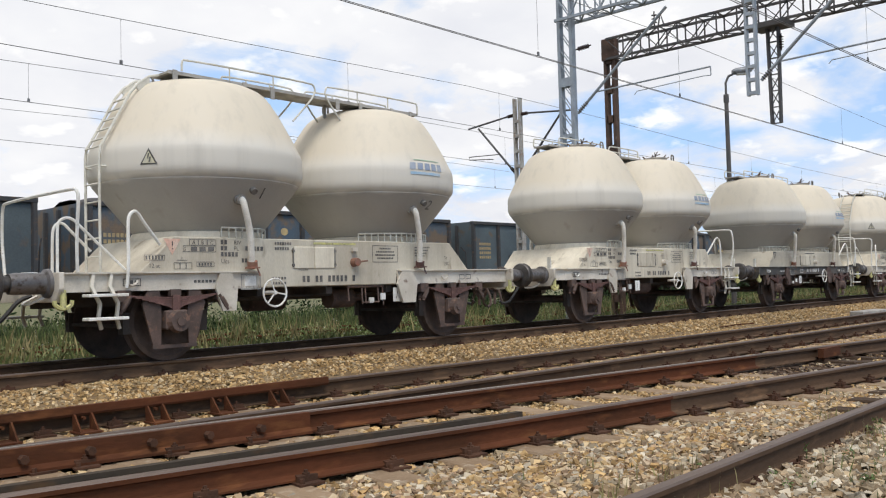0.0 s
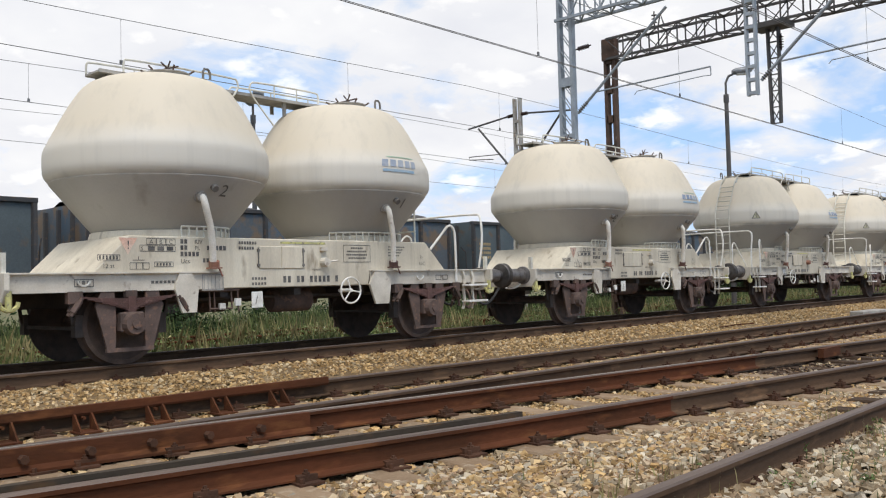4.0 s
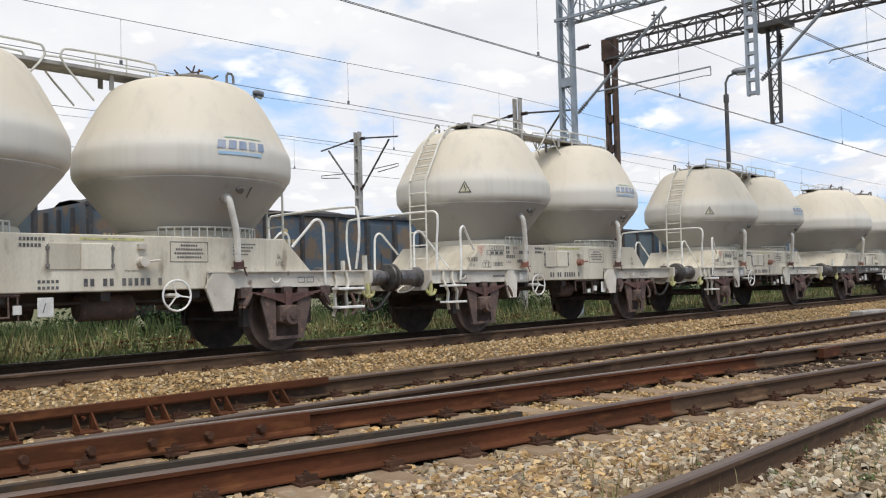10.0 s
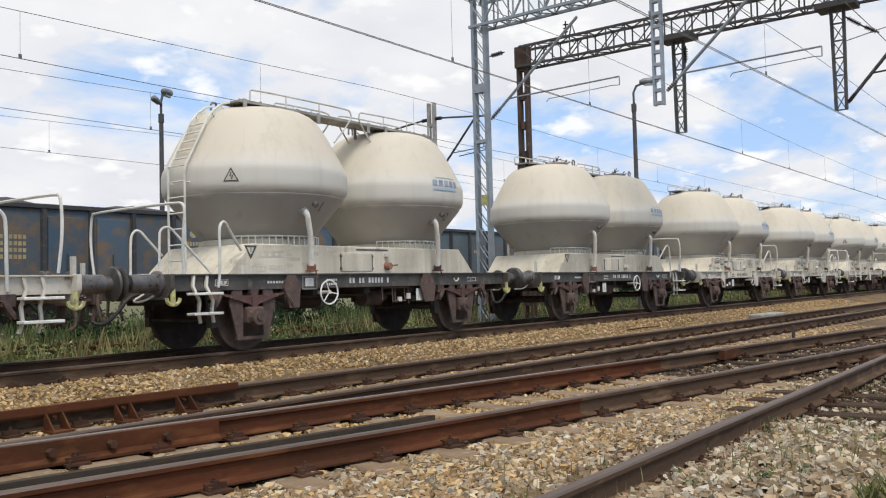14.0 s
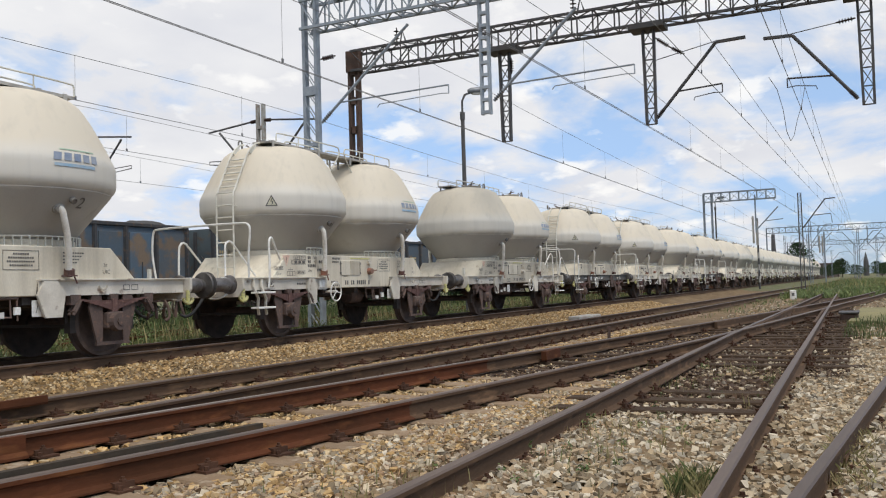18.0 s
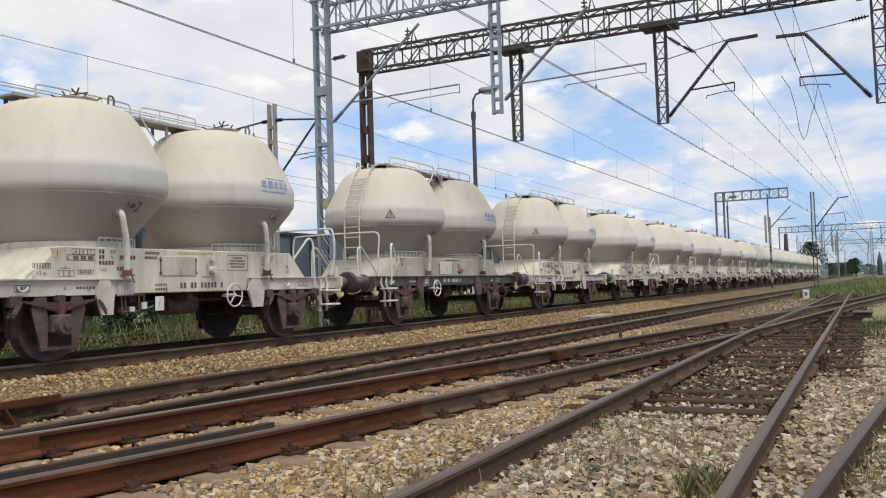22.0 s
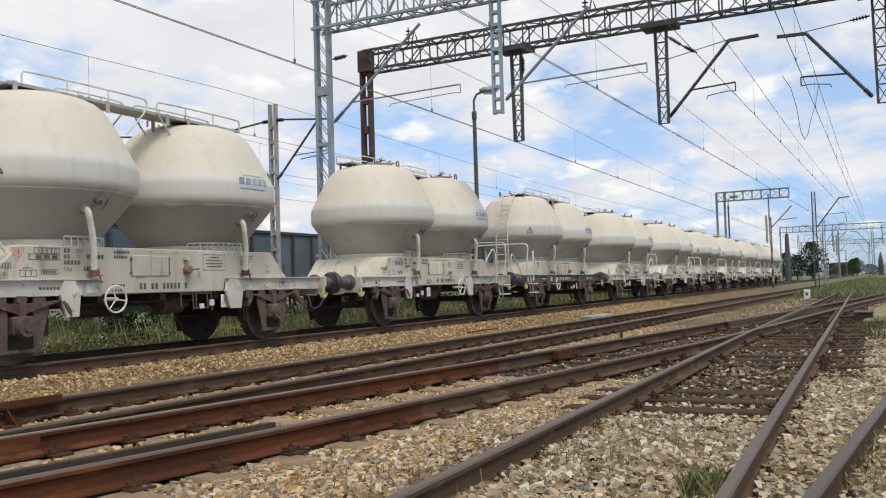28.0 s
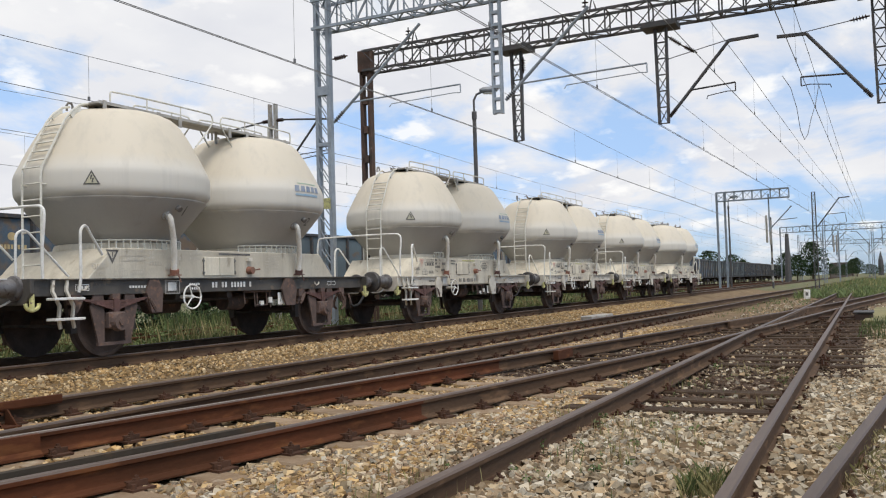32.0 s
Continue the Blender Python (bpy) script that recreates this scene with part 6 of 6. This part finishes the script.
    part("cantilever_tube", bm, material, parent, "", True)
    f = (z_arm - z_root) / (z_top - z_root)
    ym = y_root + (y_top - y_root) * f
    bm = bmesh.new()
    tube(bm, [(x, ym, z_arm), (x, y_arm, z_arm + 0.06)], 0.022, 6)
    tube(bm, [(x, y_arm, z_arm + 0.06), (x, y_arm, z_arm - 0.16)], 0.016, 5)
    sgn = 1 if y_arm < ym else -1
    tube(bm, [(x, y_arm, z_arm - 0.16), (x, y_arm + 0.2 * sgn, z_arm - 0.14), (x, y_arm + 0.62 * abs(ym - y_arm) * sgn, z_arm - 0.2), (x, y_arm + 0.64 * abs(ym - y_arm) * sgn, z_arm - 0.28)], 0.013, 5)
    part("registration_arm", bm, material, parent, "", True)
    insulator((x, y_root, z_root), (x, y_root + (y_top - y_root) * 0.13, z_root + (z_top - z_root) * 0.13), parent)


# grey portal
XA = 20.2
portal_a = thing("catenary_portal", "grey galvanised lattice portal carrying the overhead line", "gantry", "overhead line gantries")
bm = bmesh.new()
for k in (-1, 1):
    box(bm, XA - 0.09, XA + 0.09, 13.92 + k * 0.20 - 0.05, 13.92 + k * 0.20 + 0.05, -0.5, 9.6)
for i in range(22):
    z = -0.2 + 0.45 * i
    for xx in (XA - 0.085, XA + 0.085):
        beam(bm, (xx, 13.77, z), (xx, 14.07, z + 0.45 if i % 2 else z + 0.40), 0.05, 0.012)
box(bm, XA - 0.1, XA + 0.1, 13.7, 14.14, 6.35, 6.6); box(bm, XA - 0.1, XA + 0.1, 13.7, 14.14, 4.9, 5.0)
part("mast", bm, M_MASTG, portal_a, "grey laced channel mast")
bm = bmesh.new()
lattice(bm, (XA, 14.1, 8.62), (XA, -14, 8.62), (0.55, 0.8), 56, 0.075, 0.045)
part("beam", bm, M_MASTG, portal_a, "grey lattice beam")
bm = bmesh.new()
for k in (-1, 1):
    box(bm, XA - 0.06, XA + 0.06, 8.57 + k * 0.11 - 0.03, 8.57 + k * 0.11 + 0.03, 5.2, 9.0)
for i in range(12):
    box(bm, XA - 0.062, XA + 0.062, 8.46, 8.68, 5.22 + 0.32 * i, 5.30 + 0.32 * i)
part("drop_post", bm, M_MASTG, portal_a, "grey drop post")
bm = bmesh.new()
box(bm, XA - 0.012 - 0.1, XA - 0.1, 13.72, 13.95, 3.12, 3.42)
part("mast_plate", bm, M_YELLOW, portal_a, "small yellow plate")
cantilever(XA, 13.60, 5.55, 10.78, 7.90, 9.63, 6.05, portal_a, M_MASTG)
cantilever(XA, 8.36, 5.53, 6.12, 7.55, 4.75, 5.9, portal_a, M_MASTG)
insulator((XA, 13.6, 7.35), (XA, 13.1, 7.38), portal_a)

# dark portal behind it
XB = 22.5
portal_b = thing("catenary_portal", "dark rusty truss portal with hanging lattice posts", "gantry", "overhead line gantries")
bm = bmesh.new()
for k in (-1, 1):
    box(bm, XB - 0.10, XB + 0.10, 13.92 + k * 0.135 - 0.05, 13.92 + k * 0.135 + 0.05, -0.5, 8.1)
for i in range(9):
    box(bm, XB - 0.10, XB + 0.10, 13.8, 14.04, 0.2 + 0.9 * i, 0.42 + 0.9 * i)
box(bm, XB - 0.14, XB + 0.14, 13.70, 14.14, 7.50, 8.15)
part("mast", bm, M_MASTB, portal_b, "rust-brown twin-channel mast")
bm = bmesh.new()
lattice(bm, (XB, 13.9, 7.80), (XB, -13, 7.80), (0.50, 0.60), 46, 0.065, 0.04)
part("beam", bm, M_TRUSS, portal_b, "dark steel truss beam")
for yh, zb in ((8.95, 4.86), (4.90, 4.90), (-0.18, 4.82)):
    bm = bmesh.new()
    lattice(bm, (XB, yh, 7.45), (XB, yh, zb), (0.29, 0.07), 6, 0.06, 0.034, 0.80)
    part("hanging_post", bm, M_TRUSS, portal_b, "dark tapered lattice post")
    bm = bmesh.new()
    box(bm, XB - 0.32, XB + 0.32, yh - 0.45, yh + 0.45, 7.38, 7.52)
    part("hanger_plate", bm, M_TRUSS, portal_b)
cantilever(XB, 4.75, 5.05, 3.21, 6.81, 3.1, 5.68, portal_b, M_TRUSS, cap=2.5)
cantilever(XB, 0.05, 4.98, 1.42, 6.70, 1.58, 5.60, portal_b, M_TRUSS, cap=2.08)
insulator((XB, 8.75, 7.2), (XB, 8.75, 6.75), portal_b)
insulator((XB, 4.72, 7.15), (XB, 4.35, 6.85), portal_b, 6, 0.06)
insulator((XB, 4.35, 6.85), (XB, 4.0, 6.62), portal_b, 6, 0.06)
insulator((XB, 0.02, 6.9), (XB, 0.45, 6.85), portal_b)
for a, b in (((XB, 0.45, 6.85), (XB, 1.45, 6.74)), ((XB, 3.2, 6.84), (XB, 4.8, 6.55))):
    bm = bmesh.new()
    tube(bm, [a, b], 0.012, 5)
    part("stay_wire", bm, M_WIRE, portal_b)
for yy in (12.4, 6.9):
    insulator((XB, yy, 8.1), (XB, yy, 8.65), portal_b, 4, 0.09)
    bm = bmesh.new()
    tube(bm, [(XB, yy - 0.1, 8.1), (XB, yy - 0.2, 8.55), (XB, yy - 0.3, 8.2)], 0.025, 6)
    part("horn", bm, M_TRUSS, portal_b)


def line_mast(x, y, z1, arms, material, label):
    root = thing("catenary_mast", label, "mast", "overhead line masts")
    bm = bmesh.new()
    for k in (-1, 1):
        box(bm, x - 0.09, x + 0.09, y + k * 0.12 - 0.035, y + k * 0.12 + 0.035, -0.5, z1)
    for i in range(int(z1 / 0.55)):
        box(bm, x - 0.085, x + 0.085, y - 0.1, y + 0.1, 0.1 + 0.55 * i, 0.2 + 0.55 * i)
    part("mast", bm, material, root)
    for d in arms:
        bm = bmesh.new()
        tube(bm, [(x, y + 0.25 * d, 4.95), (x, y + 1.9 * d, 6.75)], 0.04, 7)
        tube(bm, [(x, y + 0.4 * d, 7.0), (x, y + 2.4 * d, 6.8)], 0.035, 7)
        part("cantilever_tube", bm, M_TRUSS, root, "", True)
        bm = bmesh.new()
        tube(bm, [(x, y + 0.9 * d, 5.65), (x, y + 2.4 * d, 5.72), (x, y + 2.4 * d, 5.61), (x, y + 1.2 * d, 5.5)], 0.018, 5)
        part("registration_arm", bm, M_TRUSS, root)
        insulator((x, y + 0.14 * d, 4.85), (x, y + 0.4 * d, 5.12), root)
        insulator((x, y + 0.14 * d, 7.0), (x, y + 0.5 * d, 6.99), root)
    return root


line_mast(24.9, 19.4, 7.6, (-1, 1), M_CONC, "grey twin-post overhead line mast with two brackets")
line_mast(23.8, 27.0, 7.3, (-1, 1), M_CONC, "weathered overhead line mast behind the open wagons")


def lamp_post(x, y, z1, reach, az, label, twin=False):
    root = thing("lamp_post", label, "street lamp", "yard lamps")
    bm = bmesh.new()
    tube(bm, [(x, y, -0.5), (x, y, z1 - 1.0)], [0.10, 0.075], 10)
    d = Vector((math.cos(radians(az)), math.sin(radians(az)), 0))
    p = Vector((x, y, z1 - 1.0))
    tube(bm, [p, p + Vector((0, 0, 0.5)), p + Vector((0, 0, 0.75)) + d * 0.12, p + Vector((0, 0, 0.85)) + d * 0.35, p + Vector((0, 0, 0.9)) + d * reach], 0.045, 8)
    tube(bm, [p - Vector((0, 0, 0.25)), p + Vector((0, 0, 0.05))], 0.10, 10)
    part("pole", bm, M_TRUSS, root, "", True)
    bm = bmesh.new()
    q = p + Vector((0, 0, 0.92)) + d * reach
    tube(bm, [q, q + d * 0.15, q + d * 0.6 + Vector((0, 0, 0.04)), q + d * 0.75 + Vector((0, 0, 0.03))], [0.06, 0.13, 0.14, 0.05], 10)
    part("lamp_head", bm, M_LAMPM, root, "grey lamp housing", True)
    bm = bmesh.new()
    tube(bm, [q + d * 0.18 - Vector((0, 0, 0.08)), q + d * 0.58 - Vector((0, 0, 0.07))], 0.085, 8)
    part("lamp_glass", bm, M_PLATE, root)
    if twin:
        bm = bmesh.new()
        q = p + Vector((0, 0, 0.45)) - d * 0.10
        tube(bm, [q + d * 0.1, q - d * 0.12, q - d * 0.45 + Vector((0, 0, 0.05)), q - d * 0.6 + Vector((0, 0, 0.05))], [0.04, 0.11, 0.12, 0.04], 10)
        part("lamp_head", bm, M_LAMPM, root, "grey lamp housing", True)


lamp_post(31.1, 14.25, 8.7, 0.25, -50, "tall dark lamp post behind the train")
lamp_post(18.3, 26.5, 8.2, 0.10, 30, "slim twin-headed lamp post behind the open wagons", True)
lamp_post(86, 13.0, 8.6, 0.2, -60, "distant lamp post by the far gantry")


def overhead_line(y, x0, x1, contact, carrier, n_contact=1, fy=None, label="tarnished overhead contact line"):
    fy = fy or (lambda x: y)
    root = thing("overhead_line", label, "overhead wire", "overhead lines")
    xs = np.arange(x0, x1 + 0.1, 6.2)
    for k in range(n_contact):
        bm = bmesh.new()
        tube(bm, [(x, fy(x) + 0.05 * k, contact) for x in xs], 0.0085, 5)
        part("contact_wire", bm, M_WIRE, root)
    sag = lambda x: carrier - 0.45 * math.sin(math.pi * (((x - 21.5) / 60) % 1.0))
    bm = bmesh.new()
    tube(bm, [(x, fy(x), sag(x)) for x in xs], 0.0075, 5)
    part("carrier_wire", bm, M_WIRE, root)
    for x in xs[::1]:
        if x > 140:
            break
        bm = bmesh.new()
        tube(bm, [(x + 1.5, fy(x + 1.5), contact), (x + 1.5, fy(x + 1.5), sag(x + 1.5))], 0.004, 4)
        box(bm, x + 1.47, x + 1.53, fy(x + 1.5) - 0.012, fy(x + 1.5) + 0.012, contact, contact + 0.09)
        part("dropper", bm, M_WIRE, root)


jumper = thing("jumper_cable", "slack jumper cable looped between two overhead lines", "overhead wire")
bm = bmesh.new()
tube(bm, [(27.6, 2.45, 6.85), (27.8, 2.25, 6.5), (28.0, 2.12, 5.9), (28.2, 2.06, 5.25), (28.5, 1.98, 5.0), (28.8, 1.90, 5.2), (29.0, 1.80, 5.7), (29.2, 1.66, 6.2), (29.3, 1.55, 6.8)], 0.010, 5)
part("cable", bm, M_WIRE, jumper)

overhead_line(10.85, -24, 400, 5.65, 7.25, 2)
overhead_line(0, -24, 330, 5.68, 7.0, 2, fy=lambda x: y_main(x) - 0.1 if x > 4 else 6.69)
overhead_line(0, -24, 120, 5.68, 6.9, 1, fy=lambda x: 3.35 - 0.018 * (x - 20))
overhead_line(1.55, -24, 300, 5.68, 6.95, 1)
overhead_line(17.0, -24, 300, 5.62, 6.86, 1)
overhead_line(21.8, -24, 300, 5.62, 6.86, 1)
overhead_line(27.5, -24, 300, 5.60, 6.8, 1)

# ---- far end of the yard ----
M_YSLAB = mat("yellowish_boards", (0.27, 0.24, 0.11), 0.85, second=(0.21, 0.19, 0.10), scale=1.5, bump=0.3)


def far_gantry(x, ya, yb, z, label, hang=None):
    root = thing("catenary_portal", label, "gantry", "overhead line gantries")
    bm = bmesh.new()
    lattice(bm, (x, ya, z), (x, yb, z), (0.5, 0.8), max(8, int(abs(ya - yb) / 0.9)), 0.09, 0.06)
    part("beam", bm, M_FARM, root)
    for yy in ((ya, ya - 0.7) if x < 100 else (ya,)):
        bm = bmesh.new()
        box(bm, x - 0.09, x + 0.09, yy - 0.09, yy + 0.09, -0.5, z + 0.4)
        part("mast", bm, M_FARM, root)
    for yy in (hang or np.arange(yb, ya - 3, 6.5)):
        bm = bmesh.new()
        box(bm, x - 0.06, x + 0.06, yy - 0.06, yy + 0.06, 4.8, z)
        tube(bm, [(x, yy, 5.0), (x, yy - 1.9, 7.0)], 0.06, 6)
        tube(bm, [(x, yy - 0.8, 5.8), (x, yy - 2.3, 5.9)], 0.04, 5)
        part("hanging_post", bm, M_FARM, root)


far_gantry(82, 13.4, 7.2, 8.2, "distant grey gantry over the main tracks", (8.93,))
far_gantry(138, 13.6, -26, 7.6, "far gantry spanning the whole yard")
far_gantry(205, 16, -30, 7.6, "far gantry near the station")


def far_mast(x, y, z1, side, label="distant overhead line mast", base=-0.5):
    root = thing("catenary_mast", label, "mast", "overhead line masts")
    bm = bmesh.new()
    lattice(bm, (x, y, base), (x, y, z1), (0.32, 0.32), 16, 0.07, 0.04, 0.8)
    # past 90 m the dark steel gives way to the haze-tinted colour
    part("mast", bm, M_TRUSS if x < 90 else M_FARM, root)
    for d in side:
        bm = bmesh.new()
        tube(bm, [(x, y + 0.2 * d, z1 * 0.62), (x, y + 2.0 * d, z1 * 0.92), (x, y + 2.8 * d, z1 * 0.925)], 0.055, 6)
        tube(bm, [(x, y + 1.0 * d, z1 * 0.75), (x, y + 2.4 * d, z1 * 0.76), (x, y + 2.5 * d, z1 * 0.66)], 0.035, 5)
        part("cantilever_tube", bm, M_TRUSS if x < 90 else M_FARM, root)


far_mast(80, 5.1, 7.9, (-1,), "dark lattice mast beside the tracks")
far_mast(150, -8.0, 8.6, (-1, 1))
far_mast(165, 9.5, 8.0, (-1,))
far_mast(190, -1.5, 8.2, (-1, 1))
far_mast(230, 3.0, 8.2, (1,))
far_mast(240, -12, 8.5, (-1, 1))
far_mast(300, -5.0, 8.5, (-1, 1))
far_mast(180, 14.5, 8.5, (-1,))
for i in range(10):
    rr = random.Random(900 + i)
    xx = rr.uniform(130, 340)
    far_mast(xx, xx * math.tan(radians(rr.uniform(-4.5, 3.2))), rr.uniform(7.0, 8.8), ((-1, 1), (1,), (-1,))[i % 3])

# signal on a post by the far gantry
sig = thing("railway_signal", "white-backed signal on a slim striped post", "signal")
bm = bmesh.new()
tube(bm, [(84, 9.05, -0.4), (84, 9.05, 6.2)], 0.09, 8)
part("post", bm, M_TRUSS, sig)
bm = bmesh.new()
box(bm, 83.8, 83.95, 9.30, 9.48, 3.9, 6.4)
bevel(bm, 0.03)
part("signal_board", bm, M_CONC, sig, "pale narrow signal board")
bm = bmesh.new()
box(bm, 83.8, 83.95, 8.98, 9.18, 3.7, 5.9)
bevel(bm, 0.03)
part("signal_board", bm, M_CONC, sig, "pale narrow signal board")
for z in (0.3, 1.4, 2.5):
    bm = bmesh.new()
    tube(bm, [(84, 9.05, z), (84, 9.05, z + 0.55)], 0.095, 8)
    part("post_band", bm, M_CONC, sig, "pale paint band")
sig = thing("railway_signal", "pale twin-board signal on a post far down the yard", "signal")
bm = bmesh.new()
tube(bm, [(150, 6.2, -0.4), (150, 6.2, 7.6)], 0.11, 8)
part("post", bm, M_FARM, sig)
for yy in (6.45, 6.9):
    bm = bmesh.new()
    box(bm, 149.8, 149.95, yy - 0.12, yy + 0.12, 4.3, 7.0)
    bevel(bm, 0.03)
    part("signal_board", bm, M_CONC, sig)
bm = bmesh.new()
tube(bm, [(150, 13.8, -0.5), (150, 13.8, 4.0), (150, 13.8, 7.6)], [0.55, 0.42, 0.28], 10)
solid("chimney", bm, M_TRUSS, "dark tapered chimney behind the train", "chimney")
# flat yellow slab and point machine beside the crossing
bm = bmesh.new()
prism(bm, ((22.9, 0.52), (22.4, -1.6), (31.0, -1.9), (31.5, 0.30)), -0.36, -0.255, "xy")
bevel(bm, 0.02)
solid("foot_crossing", bm, M_YSLAB, "yellowish weathered boarded slab beside the rails", "slab")
pm = thing("point_machine", "dark rusty point machine beside the crossing rails", "point machine")
bm = bmesh.new()
box(bm, 24.1, 25.2, 0.30, 0.72, -0.36, -0.14)
bevel(bm, 0.03)
part("housing", bm, M_MASTB, pm)
bm = bmesh.new()
box(bm, 24.05, 25.25, 0.27, 0.75, -0.14, -0.105)
bevel(bm, 0.01)
part("lid", bm, M_TRUSS, pm, "dark steel lid")
bm = bmesh.new()
tube(bm, [(24.4, 0.72, -0.24), (24.4, 1.6, -0.24)], 0.025, 6)
part("throw_rod", bm, M_MASTB, pm)
bm = bmesh.new()
box(bm, 26.2, 26.9, -0.75, -0.40, -0.30, -0.12)
bevel(bm, 0.03)
solid("cable_box", bm, M_TRUSS, "dark cable box on the yellowish slab", "box")
# white marker, small stake and slab beside the rails
mk = thing("track_marker", "small white concrete marker beside the crossing", "marker")
bm = bmesh.new()
box(bm, 46.9, 47.1, 3.35, 3.65, -0.4, 0.12)
bevel(bm, 0.03)
part("block", bm, M_PLATE, mk)
bm = bmesh.new()
box(bm, 46.89, 46.9, 3.43, 3.56, -0.18, -0.02)
part("marking", bm, M_INK, mk)
bm = bmesh.new()
tube(bm, [(16.0, 4.45, -0.35), (16.0, 4.44, -0.02)], 0.03, 6)
tube(bm, [(16.0, 4.44, -0.02), (16.0, 4.44, 0.02)], 0.034, 6)
solid("stake", bm, M_MASTB, "short rusty stake between the tracks", "stake")
bm = bmesh.new()
prism(bm, ((25.6, 8.0), (27.6, 7.9), (27.7, 8.35), (25.7, 8.4)), -0.33, -0.2, "xy")
bevel(bm, 0.02)
solid("concrete_slab", bm, M_CONC, "pale concrete slab lying in the ballast", "slab")
bm = bmesh.new()
tube(bm, [(18.2, 8.7, -0.24), (18.9, 8.62, -0.22), (19.7, 8.58, -0.23)], 0.015, 5)
solid("rusty_rod", bm, M_RAIL, "thin rusty rod on the ballast", "rod")


def tree(x, y, h, w, seed, label):
    root = thing("tree", label, "tree", "far trees")
    r = random.Random(seed)
    bm = bmesh.new()
    tube(bm, [(x, y, -0.5), (x + 0.1, y, h * 0.3), (x, y, h * 0.8)], [0.03 * h, 0.022 * h, 0.006 * h], 7)
    for i in range(7):
        a, z = r.uniform(0, 6.28), h * r.uniform(0.25, 0.7)
        tube(bm, [(x, y, z), (x + math.cos(a) * w * 0.35, y + math.sin(a) * w * 0.35, z + h * 0.12)], [0.008 * h, 0.003 * h], 5)
    part("trunk", bm, M_BARK, root)
    n = 2600
    g = np.random.default_rng(seed)
    ang, f = g.random(n) * 6.283, g.random(n)
    lob = 0.75 + 0.25 * np.sin(ang * 3 + seed) + 0.12 * np.sin(f * 17 + ang * 2)
    rad = w / 2 * np.sin(np.pi * (0.12 + 0.86 * f)) ** 0.7 * lob * np.sqrt(g.random(n))
    c = np.stack([x + rad * np.cos(ang), y + rad * np.sin(ang), h * (0.14 + 0.86 * f)], -1)
    s = 0.035 * h * (0.5 + g.random(n))
    p = c[:, None] + (g.random((n, 3, 3)) - 0.5) * 2 * s[:, None, None]
    part("crown", cloud_mesh("crown", p.reshape(-1, 3), np.arange(3 * n).reshape(-1, 3), M_LEAF), None, root)


tree(178, 12.0, 6.9, 7.0, 1, "dark round tree at the end of the yard")
tree(176, 14.6, 4.6, 5.5, 2, "low dark tree at the end of the yard")
for xx, yy, hh, ww in ((180, 31.5, 6.2, 8.5), (186, 27.8, 5.4, 8.0), (184, 35.5, 5.2, 8.0), (190, 17.8, 5.4, 7.5)):
    tree(xx, yy, hh, ww, int(yy * 7), "dark bushy tree behind the open wagons")
for i in range(26):
    rr = random.Random(40 + i)
    xx = rr.uniform(260, 420)
    tree(xx, xx * math.tan(radians(rr.uniform(-7.5, 9.0))), rr.uniform(3, 6.5), rr.uniform(5, 9), 60 + i, "far tree on the skyline")


def far_building(x, y, w, d, h, label, roof=1.0, storeys=2):
    root = thing("building", label, "building", "far buildings")
    bm = bmesh.new()
    box(bm, x - d / 2, x + d / 2, y - w / 2, y + w / 2, -0.5, h)
    part("wall", bm, M_WALL, root)
    bm = bmesh.new()
    prism(bm, ((y - w / 2 - 0.4, h), (y + w / 2 + 0.4, h), (y + w / 2 - 1, h + roof), (y - w / 2 + 1, h + roof)), x - d / 2 - 0.4, x + d / 2 + 0.4, "yz")
    part("roof", bm, M_ROOF, root)
    n = max(3, int(w / 3))
    for k in range(storeys):
        for i in range(n):
            bm = bmesh.new()
            yy = y - w / 2 + (i + 0.5) * w / n
            zz = 1.2 + k * h / storeys
            box(bm, x - d / 2 - 0.03, x - d / 2 + 0.02, yy - 0.6, yy + 0.6, zz, zz + 1.5)
            part("window", bm, M_GLASSF, root)


far_building(350, 13.8, 8, 10, 4.4, "distant dark rendered station building", 0.5, 1)
far_building(430, -14, 20, 12, 3.6, "distant low depot building", 1.5, 1)
far_building(420, -32, 14, 10, 4.5, "distant brick house by the yard", 2.0)
bm = bmesh.new()
tube(bm, [(420, 1.1, -0.5), (420, 1.1, 6), (420, 1.1, 10)], [1.2, 1.0, 0.1], 8)
solid("spire", bm, M_TRUSS, "far dark pointed spire on the skyline", "tower")


# ---- what moves ----
def motions():
    times = [0, 2, 4, 6, 8, 10, 12, 14, 16, 18, 20, 22, 24, 26, 28, 30, 32]
    for n, ob in WAGONS.items():
        walk(ob, [(t, wagon_pose(n, t)) for t in times])
    # wheels roll without slip: radius 0.50 m
    spin = []
    t = 0.0
    while t <= 32.0001:
        spin.append((t, math.degrees((train_s(t) - train_s(0)) / 0.50)))
        t += 2 / 30
    if spin[-1][0] < 31.99:
        spin.append((32.0, math.degrees((train_s(32.0) - train_s(0)) / 0.50)))
    for n, ob in WAGONS.items():
        sense = 1 if n in FORWARD else -1
        for axle in [c for c in ob.children if c.name.startswith("wheelset")]:
            x = axle.location.x
            walk(axle, [(t, pose(x, 0, 0.50, 0, sense * a, 0)) for t, a in spin])


motions()
